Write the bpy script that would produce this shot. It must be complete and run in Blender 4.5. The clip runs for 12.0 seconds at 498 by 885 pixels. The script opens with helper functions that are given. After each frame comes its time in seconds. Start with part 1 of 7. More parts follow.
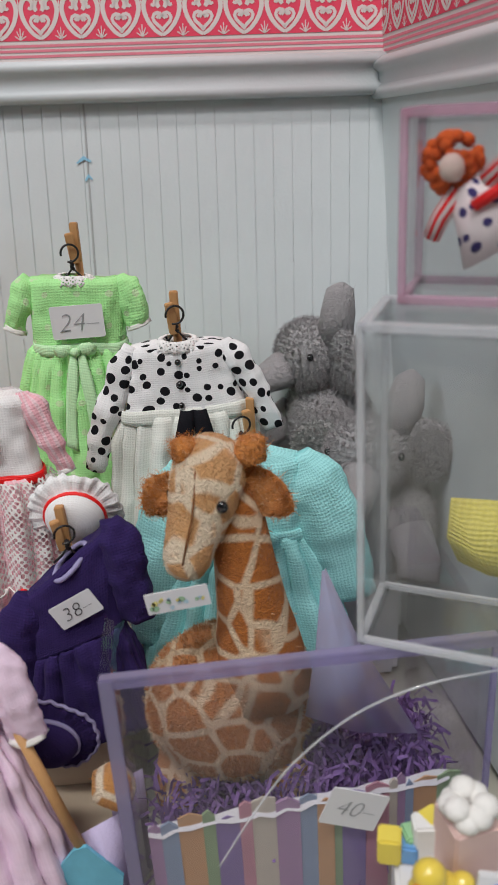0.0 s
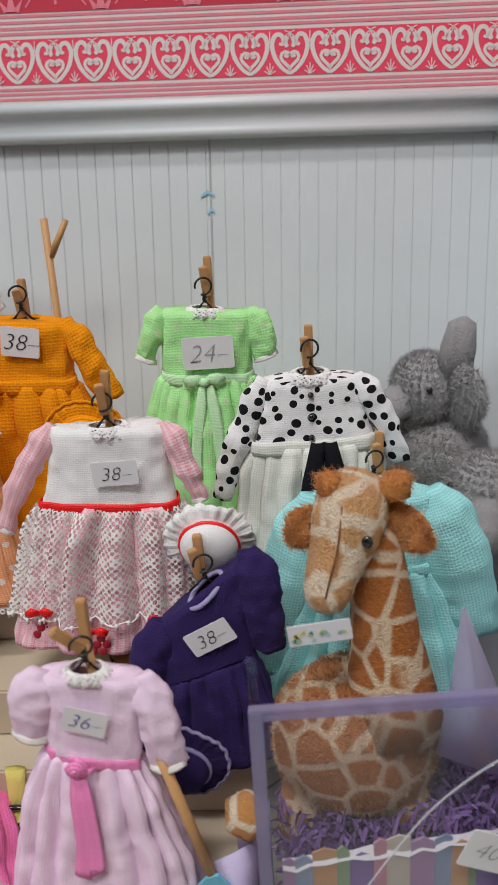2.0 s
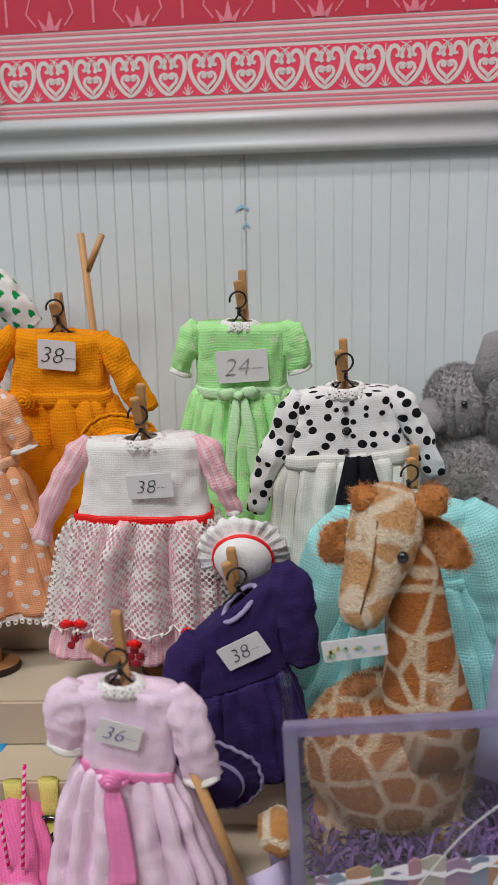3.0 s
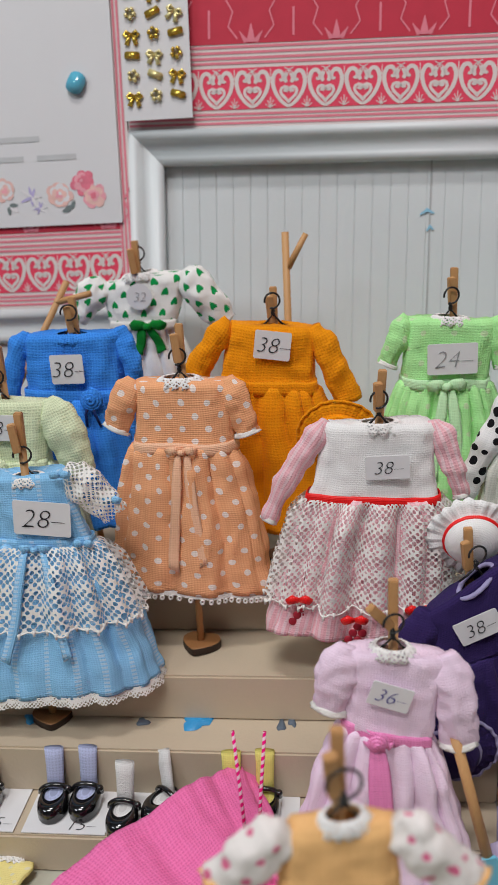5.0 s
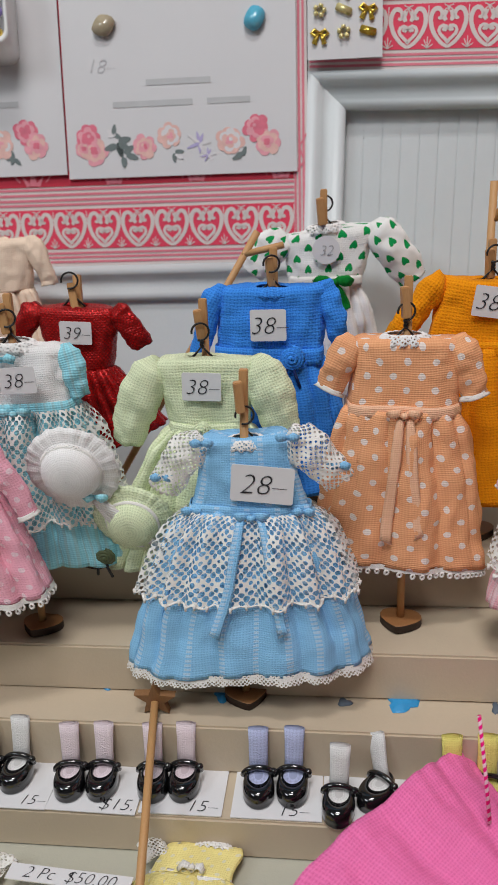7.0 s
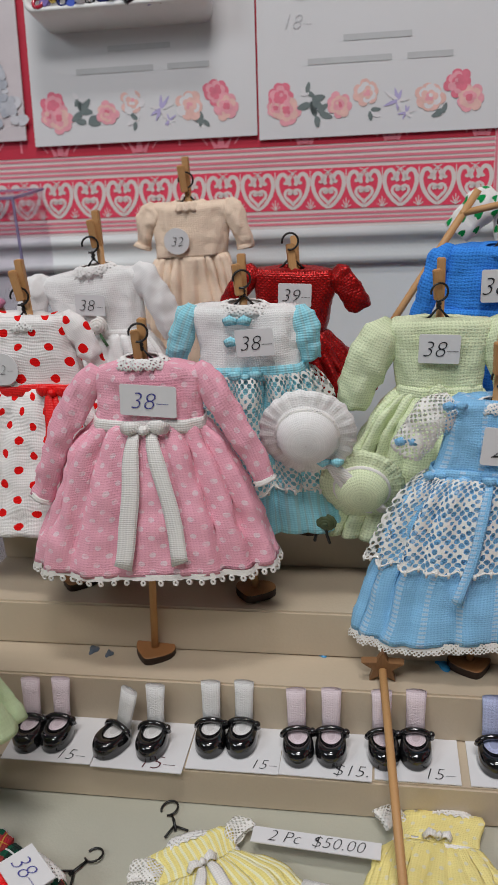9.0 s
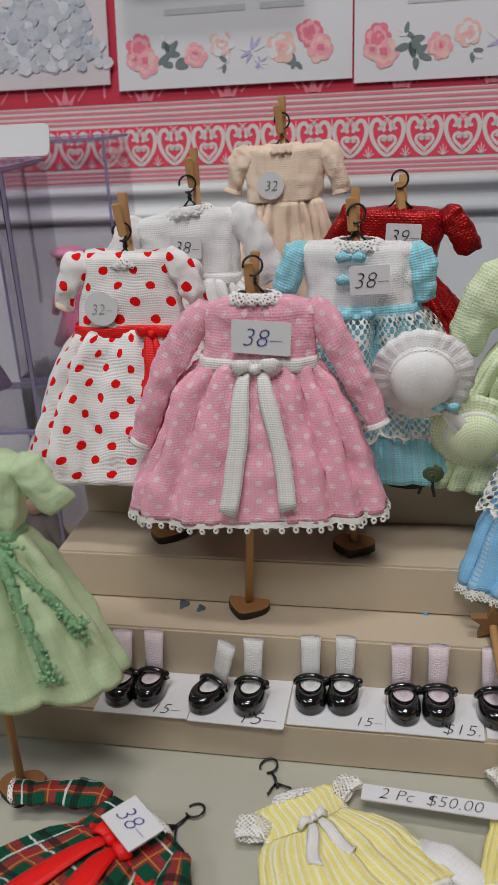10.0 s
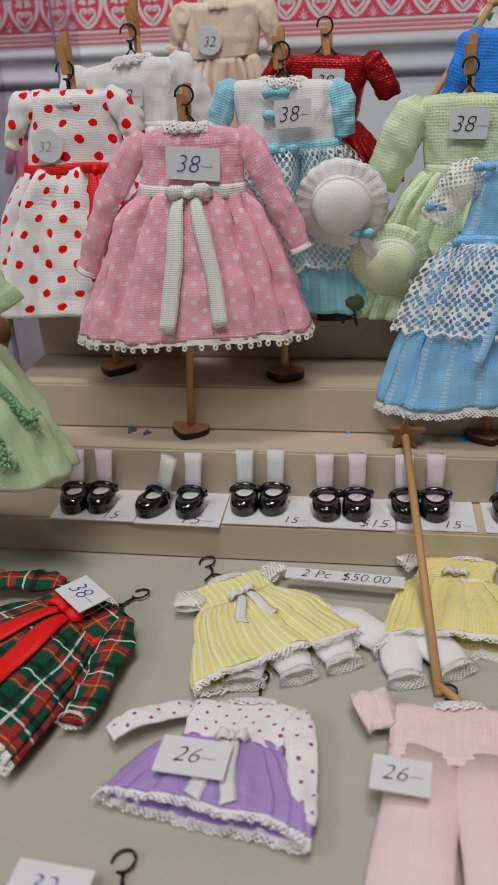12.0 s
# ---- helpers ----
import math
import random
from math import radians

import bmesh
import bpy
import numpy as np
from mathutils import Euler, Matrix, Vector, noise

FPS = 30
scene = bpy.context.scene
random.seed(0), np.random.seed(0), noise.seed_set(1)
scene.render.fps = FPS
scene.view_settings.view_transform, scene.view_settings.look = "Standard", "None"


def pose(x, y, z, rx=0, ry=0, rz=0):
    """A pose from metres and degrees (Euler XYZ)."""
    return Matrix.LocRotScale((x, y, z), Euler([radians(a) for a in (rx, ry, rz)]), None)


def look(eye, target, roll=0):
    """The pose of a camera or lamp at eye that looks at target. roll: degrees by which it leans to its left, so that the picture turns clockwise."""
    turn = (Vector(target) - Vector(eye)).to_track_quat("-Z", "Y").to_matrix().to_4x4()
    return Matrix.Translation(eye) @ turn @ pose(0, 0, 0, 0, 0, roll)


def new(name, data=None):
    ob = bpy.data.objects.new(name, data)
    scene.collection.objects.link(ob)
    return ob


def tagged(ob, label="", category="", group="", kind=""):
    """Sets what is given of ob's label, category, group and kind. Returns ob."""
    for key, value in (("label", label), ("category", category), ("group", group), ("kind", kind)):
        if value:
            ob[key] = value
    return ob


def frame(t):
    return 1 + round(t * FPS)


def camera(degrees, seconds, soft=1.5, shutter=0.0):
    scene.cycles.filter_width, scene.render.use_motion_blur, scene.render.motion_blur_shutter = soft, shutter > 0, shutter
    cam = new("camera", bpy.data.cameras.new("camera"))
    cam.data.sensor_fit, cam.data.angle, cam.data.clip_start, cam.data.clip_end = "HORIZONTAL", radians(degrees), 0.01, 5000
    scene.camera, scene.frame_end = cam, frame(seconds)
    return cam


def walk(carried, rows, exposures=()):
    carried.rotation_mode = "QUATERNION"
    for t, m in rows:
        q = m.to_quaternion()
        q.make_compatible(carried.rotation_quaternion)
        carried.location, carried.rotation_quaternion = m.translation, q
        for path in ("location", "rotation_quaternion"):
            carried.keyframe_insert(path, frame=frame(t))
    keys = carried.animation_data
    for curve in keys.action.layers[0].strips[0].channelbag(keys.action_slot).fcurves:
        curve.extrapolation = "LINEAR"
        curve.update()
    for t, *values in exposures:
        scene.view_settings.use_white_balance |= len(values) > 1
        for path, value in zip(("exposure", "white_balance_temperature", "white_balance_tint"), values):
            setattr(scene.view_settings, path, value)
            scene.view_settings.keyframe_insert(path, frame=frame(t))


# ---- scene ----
cam = camera(34.2, 12.0)
cam.data.dof.use_dof, cam.data.dof.focus_distance, cam.data.dof.aperture_fstop = True, 0.28, 20.0
LAMP = 7.8
EXPOSURES = [(0.0, 0.08), (3.0, 0.06), (5.5, 0.04), (7.0, 0.0), (9.5, -0.14), (12.0, -0.20)]
PATH = [
    (0, (0.037, 0.006, 0.233), (0.061, 1.845, -0.552), -3.4),
    (0.5, (0.033, -0.001, 0.234), (0.016, 1.843, -0.542), -3.1),
    (1, (0.035, 0.004, 0.233), (-0.03, 1.852, -0.527), -3.6),
    (1.5, (0.018, 0.003, 0.24), (-0.056, 1.856, -0.509), -3.5),
    (2, (0.011, 0.005, 0.239), (-0.089, 1.864, -0.492), -3.5),
    (2.5, (0.01, 0.005, 0.241), (-0.121, 1.868, -0.474), -3.6),
    (3, (0.009, 0.005, 0.24), (-0.159, 1.87, -0.462), -3.9),
    (3.2, (0.004, 0.003, 0.242), (-0.164, 1.868, -0.462), -3.7),
    (4.8, (-0.053, -0.015, 0.236), (-0.26, 1.864, -0.42), -3.1),
    (5, (-0.061, -0.017, 0.237), (-0.273, 1.862, -0.415), -3.1),
    (5.5, (-0.083, -0.017, 0.232), (-0.3, 1.863, -0.415), -3.0),
    (6, (-0.086, -0.019, 0.23), (-0.333, 1.857, -0.416), -3.2),
    (6.5, (-0.101, -0.017, 0.23), (-0.348, 1.849, -0.446), -2.9),
    (7, (-0.138, -0.006, 0.229), (-0.362, 1.851, -0.478), -2.4),
    (7.2, (-0.149, -0.004, 0.224), (-0.382, 1.852, -0.486), -2.7),
    (8.8, (-0.195, -0.007, 0.222), (-0.496, 1.823, -0.527), -3.3),
    (9, (-0.206, -0.011, 0.226), (-0.518, 1.814, -0.53), -3.3),
    (9.5, (-0.232, -0.011, 0.215), (-0.56, 1.81, -0.544), -3.1),
    (10, (-0.238, -0.012, 0.208), (-0.588, 1.801, -0.561), -3.0),
    (10.5, (-0.258, -0.02, 0.204), (-0.574, 1.79, -0.584), -2.5),
    (11, (-0.237, -0.032, 0.196), (-0.53, 1.764, -0.634), -2.4),
    (11.5, (-0.21, -0.048, 0.192), (-0.5, 1.727, -0.682), -2.8),
    (12, (-0.219, -0.054, 0.181), (-0.5, 1.707, -0.724), -2.6),
]
walk(cam, [(t, look(eye, target, roll)) for t, eye, target, roll in PATH], EXPOSURES)

# ---- light: unseen area lamps in a closed shop room round the table ----
world = bpy.data.worlds.new("world")
scene.world = world
world.use_nodes = True
world.node_tree.nodes["Background"].inputs[0].default_value = (0.90, 0.95, 1.0, 1)
world.node_tree.nodes["Background"].inputs[1].default_value = 0.02


def area_lamp(eye, target, sx, sy, watts, color):
    data = bpy.data.lights.new("ceiling_panel_light", "AREA")
    data.shape, data.size, data.size_y, data.energy, data.color = "RECTANGLE", sx, sy, watts, color
    ob = new("ceiling_panel_light", data)
    ob.matrix_world = look(eye, target)
    return ob


# Unseen overhead lamp, placed to match steep shadows under the dresses.
area_lamp((-0.15, -0.12, 1.60), (-0.15, 0.24, 0.05), 0.36, 0.12, LAMP * 1.00, (1.0, 0.965, 0.955))
# Front fill, added to lighten the upright dress fronts.
area_lamp((-0.25, -0.70, 1.62), (-0.15, 0.30, 0.1), 0.7, 0.25, LAMP * 1.50, (1.0, 0.975, 0.975))
# Cool fill from the left, added to brighten the right wall.
area_lamp((-1.30, -0.80, 1.30), (0.05, 0.30, 0.1), 0.7, 0.35, LAMP * 0.95, (0.86, 0.94, 1.0))


# ---- material helpers ----
class Sock:
    """Arithmetic on shader sockets."""

    def __init__(self, g, s):
        self.g, self.s = g, s

    def op(self, kind, *others):
        n = self.g.nodes.new("ShaderNodeMath")
        n.operation = kind
        for i, o in enumerate((self, *others)):
            if isinstance(o, Sock):
                self.g.links.new(o.s, n.inputs[i])
            else:
                n.inputs[i].default_value = o
        return Sock(self.g, n.outputs[0])

    def __add__(self, o): return self.op("ADD", o)
    def __sub__(self, o): return self.op("SUBTRACT", o)
    def __mul__(self, o): return self.op("MULTIPLY", o)
    def lt(self, o): return self.op("LESS_THAN", o)
    def gt(self, o): return self.op("GREATER_THAN", o)
    def fract(self): return self.op("FRACT")
    def absolute(self): return self.op("ABSOLUTE")
    def sin(self): return self.op("SINE")
    def most(self, o): return self.op("MAXIMUM", o)
    def least(self, o): return self.op("MINIMUM", o)
    def root(self): return self.op("SQRT")


def uv_socks(g, rot=0.0):
    n = g.nodes.new("ShaderNodeUVMap")
    v = n.outputs[0]
    if rot:
        m = g.nodes.new("ShaderNodeMapping")
        m.inputs["Rotation"].default_value[2] = rot
        g.links.new(v, m.inputs[0])
        v = m.outputs[0]
    s = g.nodes.new("ShaderNodeSeparateXYZ")
    g.links.new(v, s.inputs[0])
    return Sock(g, s.outputs[0]), Sock(g, s.outputs[1]), v


def noise_sock(g, scale, detail=3.0, vec=None):
    n = g.nodes.new("ShaderNodeTexNoise")
    n.inputs["Scale"].default_value, n.inputs["Detail"].default_value = scale, detail
    if vec is None:
        tc = g.nodes.new("ShaderNodeTexCoord")
        vec = tc.outputs["Object"]
    g.links.new(vec, n.inputs["Vector"])
    return Sock(g, n.outputs["Fac"])


def mix(g, fac, a, b):
    n = g.nodes.new("ShaderNodeMix")
    n.data_type = "RGBA"
    for i, v in ((0, fac), (6, a), (7, b)):
        if isinstance(v, Sock):
            g.links.new(v.s, n.inputs[i])
        else:
            n.inputs[i].default_value = v if not isinstance(v, tuple) else (*v[:3], 1)
    return Sock(g, n.outputs[2])


def dots_mask(u, v, cell, r, stretch=1.0):
    """Staggered dots."""
    best = None
    for off in (0.0, 0.5):
        a = ((u * (1 / cell) + (off + 0.25)).fract() - 0.5) * cell
        b = ((v * (1 / (cell * stretch)) + (off + 0.25)).fract() - 0.5) * (cell * stretch)
        d = (a * a + b * b).root().lt(r)
        best = d if best is None else best.most(d)
    return best


def heart_mask(u, v, cell, r):
    best = None
    for off in (0.0, 0.5):
        a = ((u * (1 / cell) + (off + 0.25)).fract() - 0.5).absolute() * cell
        b = ((v * (1 / cell) + (off + 0.25)).fract() - 0.5) * cell
        c = b - a * 0.75
        d = (a * a + c * c).root().lt(r)
        best = d if best is None else best.most(d)
    return best


def base_material(name):
    m = bpy.data.materials.new(name)
    m.use_nodes = True
    g = m.node_tree
    b = g.nodes["Principled BSDF"]
    return m, g, b


def bump(g, b, height, strength, distance):
    n = g.nodes.new("ShaderNodeBump")
    n.inputs["Strength"].default_value, n.inputs["Distance"].default_value = strength, distance
    g.links.new(height.s, n.inputs["Height"])
    g.links.new(n.outputs[0], b.inputs["Normal"])


def cloth(name, color, weave=0.0008, print_kind="", ink=(1, 1, 1), cell=0.008, r=0.0014, rough=0.85, ribs=False, sheen=0.03, contrast=0.35, metal=0.0, fuzzy=0.0):
    """Woven fabric: threads in relief, slub, soft stains, and an optional print."""
    def rich(c):
        k = sum(c) / 3
        return tuple(min(0.95, max(0.003, k + (q - k) * 1.34)) for q in c)

    color, ink = rich(color), rich(ink)
    lift = min(1.35, 0.98 / max(color))
    m, g, b = base_material(name)
    u, v, vec = uv_socks(g)
    weave *= 0.95
    drift = (noise_sock(g, 55, 2, vec) - 0.5) * (weave * 2.2)
    pu, pv = u, v
    u, v = u + drift, v + (noise_sock(g, 70, 2, vec) - 0.5) * (weave * 2.2)

    def yarn(axis):
        wn = g.nodes.new("ShaderNodeTexWhiteNoise")
        wn.noise_dimensions = "1D"
        g.links.new((axis * (1 / weave)).op("FLOOR").s, wn.inputs["W"])
        return Sock(g, wn.outputs["Value"])

    w = 2 * math.pi / weave
    if ribs:
        thread = (v * w).sin() * 0.5 + 0.5
        thread = thread * 0.6 + ((u * w * 0.8).sin() * 0.5 + 0.5) * 0.4
    else:
        su, sv = (u * (math.pi / weave)).sin().absolute(), (v * (math.pi / weave)).sin().absolute()
        over = ((u * (1 / weave)).op("FLOOR") + (v * (1 / weave)).op("FLOOR")).op("MODULO", 2.0).absolute()
        thread = (su * (over * 0.30 + 0.70)).most(sv * (over * -0.30 + 1.0))
    slub = noise_sock(g, 900, 2, vec)
    stain = noise_sock(g, 60, 3)
    contrast *= 1.5
    top_c = max(color)
    # gap: shade between the threads, put into the colour
    gap = ((thread * -1.0 + 1.0) * contrast).least(1.0)
    tint = (yarn(u) + yarn(v)) * 0.5
    col = mix(g, gap * 0.95 + slub * 0.10 + tint * 0.18, tuple(min(0.96, c * lift) for c in color), tuple((c / top_c) ** 1.45 * top_c * 0.70 for c in color))
    col = mix(g, stain * 0.14, col, tuple(c * 0.86 for c in color))
    u, v = pu, pv
    mask = None
    wob = (noise_sock(g, 300, 2, vec) - 0.5) * (r * 0.9)
    if print_kind == "dots":
        mask = dots_mask(u + wob, v + wob, cell, r)
    elif print_kind == "hearts":
        mask = heart_mask(u, v, cell, r)
    elif print_kind == "spots":
        n = g.nodes.new("ShaderNodeTexVoronoi")
        n.inputs["Scale"].default_value = 1 / cell
        n.voronoi_dimensions = "2D"
        n.inputs["Randomness"].default_value = 0.75
        g.links.new(vec, n.inputs["Vector"])
        size = Sock(g, n.outputs["Color"])
        sep = g.nodes.new("ShaderNodeSeparateColor")
        g.links.new(size.s, sep.inputs[0])
        mask = Sock(g, n.outputs["Distance"]).lt(Sock(g, sep.outputs[0]) * 0.16 + r / cell)
    elif print_kind == "stripes":
        mask = (u * (1 / cell)).fract().lt(r / cell)
    elif print_kind == "spiral":
        mask = (v * (1 / cell) + u * (1 / 0.0044)).fract().lt(0.5)
    elif print_kind == "tiny":
        mask = dots_mask(u, v, cell, r)
    elif print_kind == "eyelet":
        mask = ((u * (1 / cell)).fract().lt(0.18)) * ((v * (1 / 0.0016)).fract().gt(0.4))
    if mask is not None:
        inked = mix(g, gap + slub * 0.3, ink, tuple(c * 0.75 for c in ink))
        if print_kind == "tiny":
            mask = mask * ((noise_sock(g, 350, 2, vec) - 0.30) * 3.0).most(0.0).least(0.7)
        col = mix(g, mask, col, inked)
    if print_kind == "plaid":
        red, black, white, yellow = (0.42, 0.015, 0.03), (0.006, 0.012, 0.012), (0.7, 0.72, 0.7), (0.5, 0.35, 0.05)
        fu, fv = (u * (1 / cell)).fract(), (v * (1 / cell)).fract()
        for f, o in ((fu, fv), (fv, fu)):
            col = mix(g, f.lt(0.24) * 0.62, col, red)
        for f in (fu, fv):
            col = mix(g, ((f - 0.62).absolute().lt(0.07)) * 0.75, col, black)
            col = mix(g, ((f - 0.82).absolute().lt(0.022)) * 0.8, col, white)
            col = mix(g, ((f - 0.18).absolute().lt(0.015)) * 0.6, col, yellow)
    g.links.new(col.s, b.inputs["Base Color"])
    b.inputs["Roughness"].default_value = rough
    b.inputs["Metallic"].default_value = metal
    b.inputs["Sheen Weight"].default_value = sheen
    b.inputs["Specular IOR Level"].default_value = 0.2 if rough > 0.6 else 0.5
    h = thread * 0.8 + slub * 0.5
    if fuzzy:
        h = noise_sock(g, 2500, 3) * 2.0
    bump(g, b, h, 0.8, weave * (0.30 if not fuzzy else fuzzy))
    return m


def lace(name, color=(0.85, 0.84, 0.80), scale=680.0, line=0.14, rows=True):
    """Open lace: threads round holes, denser bands, the holes clear."""
    m, g, b = base_material(name)
    u, v, vec = uv_socks(g)
    cell = 1.4 / scale
    wob = (noise_sock(g, scale * 0.5, 2, vec) - 0.5) * (cell * 0.5)
    dist = None
    for off in (0.0, 0.5):
        p = ((u + wob) * (1 / cell) + off).fract() - 0.5
        q = ((v - wob) * (1 / cell) + off).fract() - 0.5
        d = (p * p + q * q).root()
        dist = d if dist is None else dist.least(d)
    fan = ((u * (6.2832 / 0.0105)).sin() * (v * (6.2832 / 0.0085) + (u * (6.2832 / 0.0105)).sin() * 1.4).sin()).most(-0.25)
    radius = fan * -0.14 + (0.40 - line) if rows else None
    mask = dist.gt(radius) if rows else dist.gt(0.40 - line)
    b.inputs["Base Color"].default_value = (*color, 1)
    b.inputs["Roughness"].default_value = 0.9
    t = g.nodes.new("ShaderNodeBsdfTransparent")
    s = g.nodes.new("ShaderNodeMixShader")
    g.links.new(mask.s, s.inputs[0])
    g.links.new(t.outputs[0], s.inputs[1])
    g.links.new(b.outputs[0], s.inputs[2])
    g.links.new(s.outputs[0], g.nodes["Material Output"].inputs[0])
    bump(g, b, noise_sock(g, 2600, 2), 0.5, 0.0003)
    return m


def plain(name, color, rough=0.6, speck=0.15, scale=80.0, metal=0.0, rel=0.0, coat=0.0, fine=900.0):
    m, g, b = base_material(name)
    n1, n2 = noise_sock(g, scale, 4), noise_sock(g, fine, 3)
    col = mix(g, n1 * 1.0, tuple(min(1, c * (1 + speck)) for c in color), tuple(c * (1 - speck) for c in color))
    col = mix(g, n2 * speck, col, tuple(c * 0.6 for c in color))
    g.links.new(col.s, b.inputs["Base Color"])
    b.inputs["Roughness"].default_value, b.inputs["Metallic"].default_value = rough, metal
    b.inputs["Coat Weight"].default_value = coat
    if rel:
        bump(g, b, n2 + n1 * 0.5, 0.6, rel)
    return m


def wood(name, a, c, ring=500.0):
    m, g, b = base_material(name)
    tc = g.nodes.new("ShaderNodeTexCoord")
    mp = g.nodes.new("ShaderNodeMapping")
    mp.inputs["Scale"].default_value = (6, 6, 1)
    g.links.new(tc.outputs["Object"], mp.inputs[0])
    n = noise_sock(g, ring, 4, mp.outputs[0])
    k = noise_sock(g, 40, 2)
    col = mix(g, n, a, c)
    col = mix(g, k * 0.4, col, tuple(q * 0.7 for q in a))
    g.links.new(col.s, b.inputs["Base Color"])
    b.inputs["Roughness"].default_value = 0.55
    bump(g, b, n, 0.3, 0.0002)
    return m


def clear(name, tint=(0.97, 0.97, 0.98), rough=0.02):
    """Thin clear acrylic."""
    m, g, b = base_material(name)
    b.inputs["Base Color"].default_value = (*tint, 1)
    b.inputs["Roughness"].default_value = rough
    b.inputs["Transmission Weight"].default_value = 1.0
    b.inputs["IOR"].default_value = 1.12
    t = g.nodes.new("ShaderNodeBsdfTransparent")
    t.inputs[0].default_value = (*tint, 1)
    gl = g.nodes.new("ShaderNodeBsdfGlossy")
    gl.inputs["Roughness"].default_value = rough
    fr = g.nodes.new("ShaderNodeLayerWeight")
    haze = noise_sock(g, 55, 4).op("POWER", 3.0) * 0.06
    s = g.nodes.new("ShaderNodeMixShader")
    f = Sock(g, fr.outputs["Facing"]).op("POWER", 4.0) * 0.6 + 0.035 + haze
    g.links.new(f.s, s.inputs[0])
    g.links.new(t.outputs[0], s.inputs[1])
    g.links.new(gl.outputs[0], s.inputs[2])
    g.links.new(s.outputs[0], g.nodes["Material Output"].inputs[0])
    return m


def bright_edge(name, tint, shine=0.22):
    """Polished acrylic edge: see-through; shine mixes in matt tint to paint its highlights."""
    m = clear(name, tint, 0.08)
    g = m.node_tree
    d = g.nodes.new("ShaderNodeBsdfDiffuse")
    d.inputs[0].default_value = (*[c * 0.9 for c in tint], 1)
    out = g.nodes["Material Output"]
    first = out.inputs[0].links[0].from_socket
    s = g.nodes.new("ShaderNodeMixShader")
    s.inputs[0].default_value = shine
    g.links.new(first, s.inputs[1])
    g.links.new(d.outputs[0], s.inputs[2])
    g.links.new(s.outputs[0], out.inputs[0])
    return m


WHITE_PAINT = plain("white_paint", (0.64, 0.68, 0.69), 0.45, 0.06, 30, rel=0.0001)
CREAM_PAINT = plain("cream_paint", (0.55, 0.455, 0.335), 0.5, 0.10, 25, rel=0.00015)
TABLE_PAINT = plain("table_paint", (0.46, 0.455, 0.375), 0.5, 0.09, 22, rel=0.00015)
WALLPAPER = plain("wallpaper_ground", (0.70, 0.62, 0.60), 0.7, 0.06, 60, rel=0.0001)
PRINT_RED = plain("print_red", (0.78, 0.05, 0.11), 0.7, 0.14, 150)
PRINT_DEEP = plain("print_deep_red", (0.52, 0.02, 0.05), 0.7, 0.12, 120)
PRINT_PINK = plain("print_pink", (0.72, 0.20, 0.26), 0.7, 0.12, 150)
PAPER = plain("paper", (0.73, 0.73, 0.74), 0.7, 0.04, 60, rel=0.00005)
CARD = plain("card", (0.66, 0.66, 0.675), 0.55, 0.03, 30)
INK_BLACK = plain("ink_black", (0.02, 0.02, 0.025), 0.6, 0.1)
INK_BLUE = plain("ink_blue", (0.05, 0.05, 0.28), 0.6, 0.1)
INK_RED = plain("ink_red", (0.10, 0.02, 0.03), 0.6, 0.1)
INK_GREY = plain("ink_grey", (0.30, 0.31, 0.32), 0.6, 0.1)
WIRE = plain("black_wire", (0.012, 0.012, 0.012), 0.35, 0.1)
DOWEL = wood("dowel_wood", (0.64, 0.37, 0.16), (0.48, 0.24, 0.085))
HEART_WOOD = wood("heart_wood", (0.42, 0.20, 0.075), (0.27, 0.11, 0.036))
BURNT = plain("burnt_edge", (0.035, 0.015, 0.008), 0.6, 0.3)
TRIM = plain("white_trim_thread", (0.84, 0.82, 0.78), 0.9, 0.12, 400, rel=0.0004, fine=3000)
LACE = lace("white_lace")
LACE_BIG = lace("white_open_lace", scale=440, line=0.11)
LACE_STAR = lace("white_star_lace", scale=560, line=0.11)
LACE_DENSE = lace("dense_white_lace", (0.88, 0.87, 0.85), scale=900, line=0.22)
LACE_FINE = lace("fine_white_lace", scale=900, line=0.17)
SATIN_WHITE = cloth("white_grosgrain", (0.78, 0.76, 0.74), 0.0008, ribs=True, rough=0.5, contrast=0.28)
SATIN_RED = cloth("red_grosgrain", (0.66, 0.015, 0.015), 0.0006, ribs=True, rough=0.45, contrast=0.18)
PATENT = plain("black_patent", (0.006, 0.006, 0.007), 0.08, 0.1, coat=1.0)
SOCK_WHITE = cloth("white_sock", (0.78, 0.77, 0.76), 0.0008, fuzzy=0.6)
SOCK_PINK = cloth("pink_sock", (0.80, 0.71, 0.74), 0.0008, fuzzy=0.6)
SOCK_BLUE = cloth("blue_striped_sock", (0.48, 0.51, 0.66), 0.0012, fuzzy=0.4)
SOCK_YELLOW = cloth("yellow_sock", (0.72, 0.66, 0.30), 0.0008, fuzzy=0.6)
ACRYLIC = clear("clear_acrylic", (0.985, 0.988, 0.99))
ACRYLIC_V = clear("violet_acrylic", (0.965, 0.955, 0.985))
# Slightly deeper tint, put in to darken what shows through the stack.
ACRYLIC_S = clear("faint_violet_acrylic", (0.965, 0.945, 0.965))
EDGE_V = bright_edge("violet_acrylic_edge", (0.62, 0.58, 0.80), 0.32)
# Near-white matt share paints in the clear box's bright edge reflections.
EDGE_C = bright_edge("acrylic_edge", (0.95, 0.96, 0.98), 0.34)
EDGE_P = bright_edge("pink_acrylic_edge", (0.92, 0.72, 0.82), 0.30)


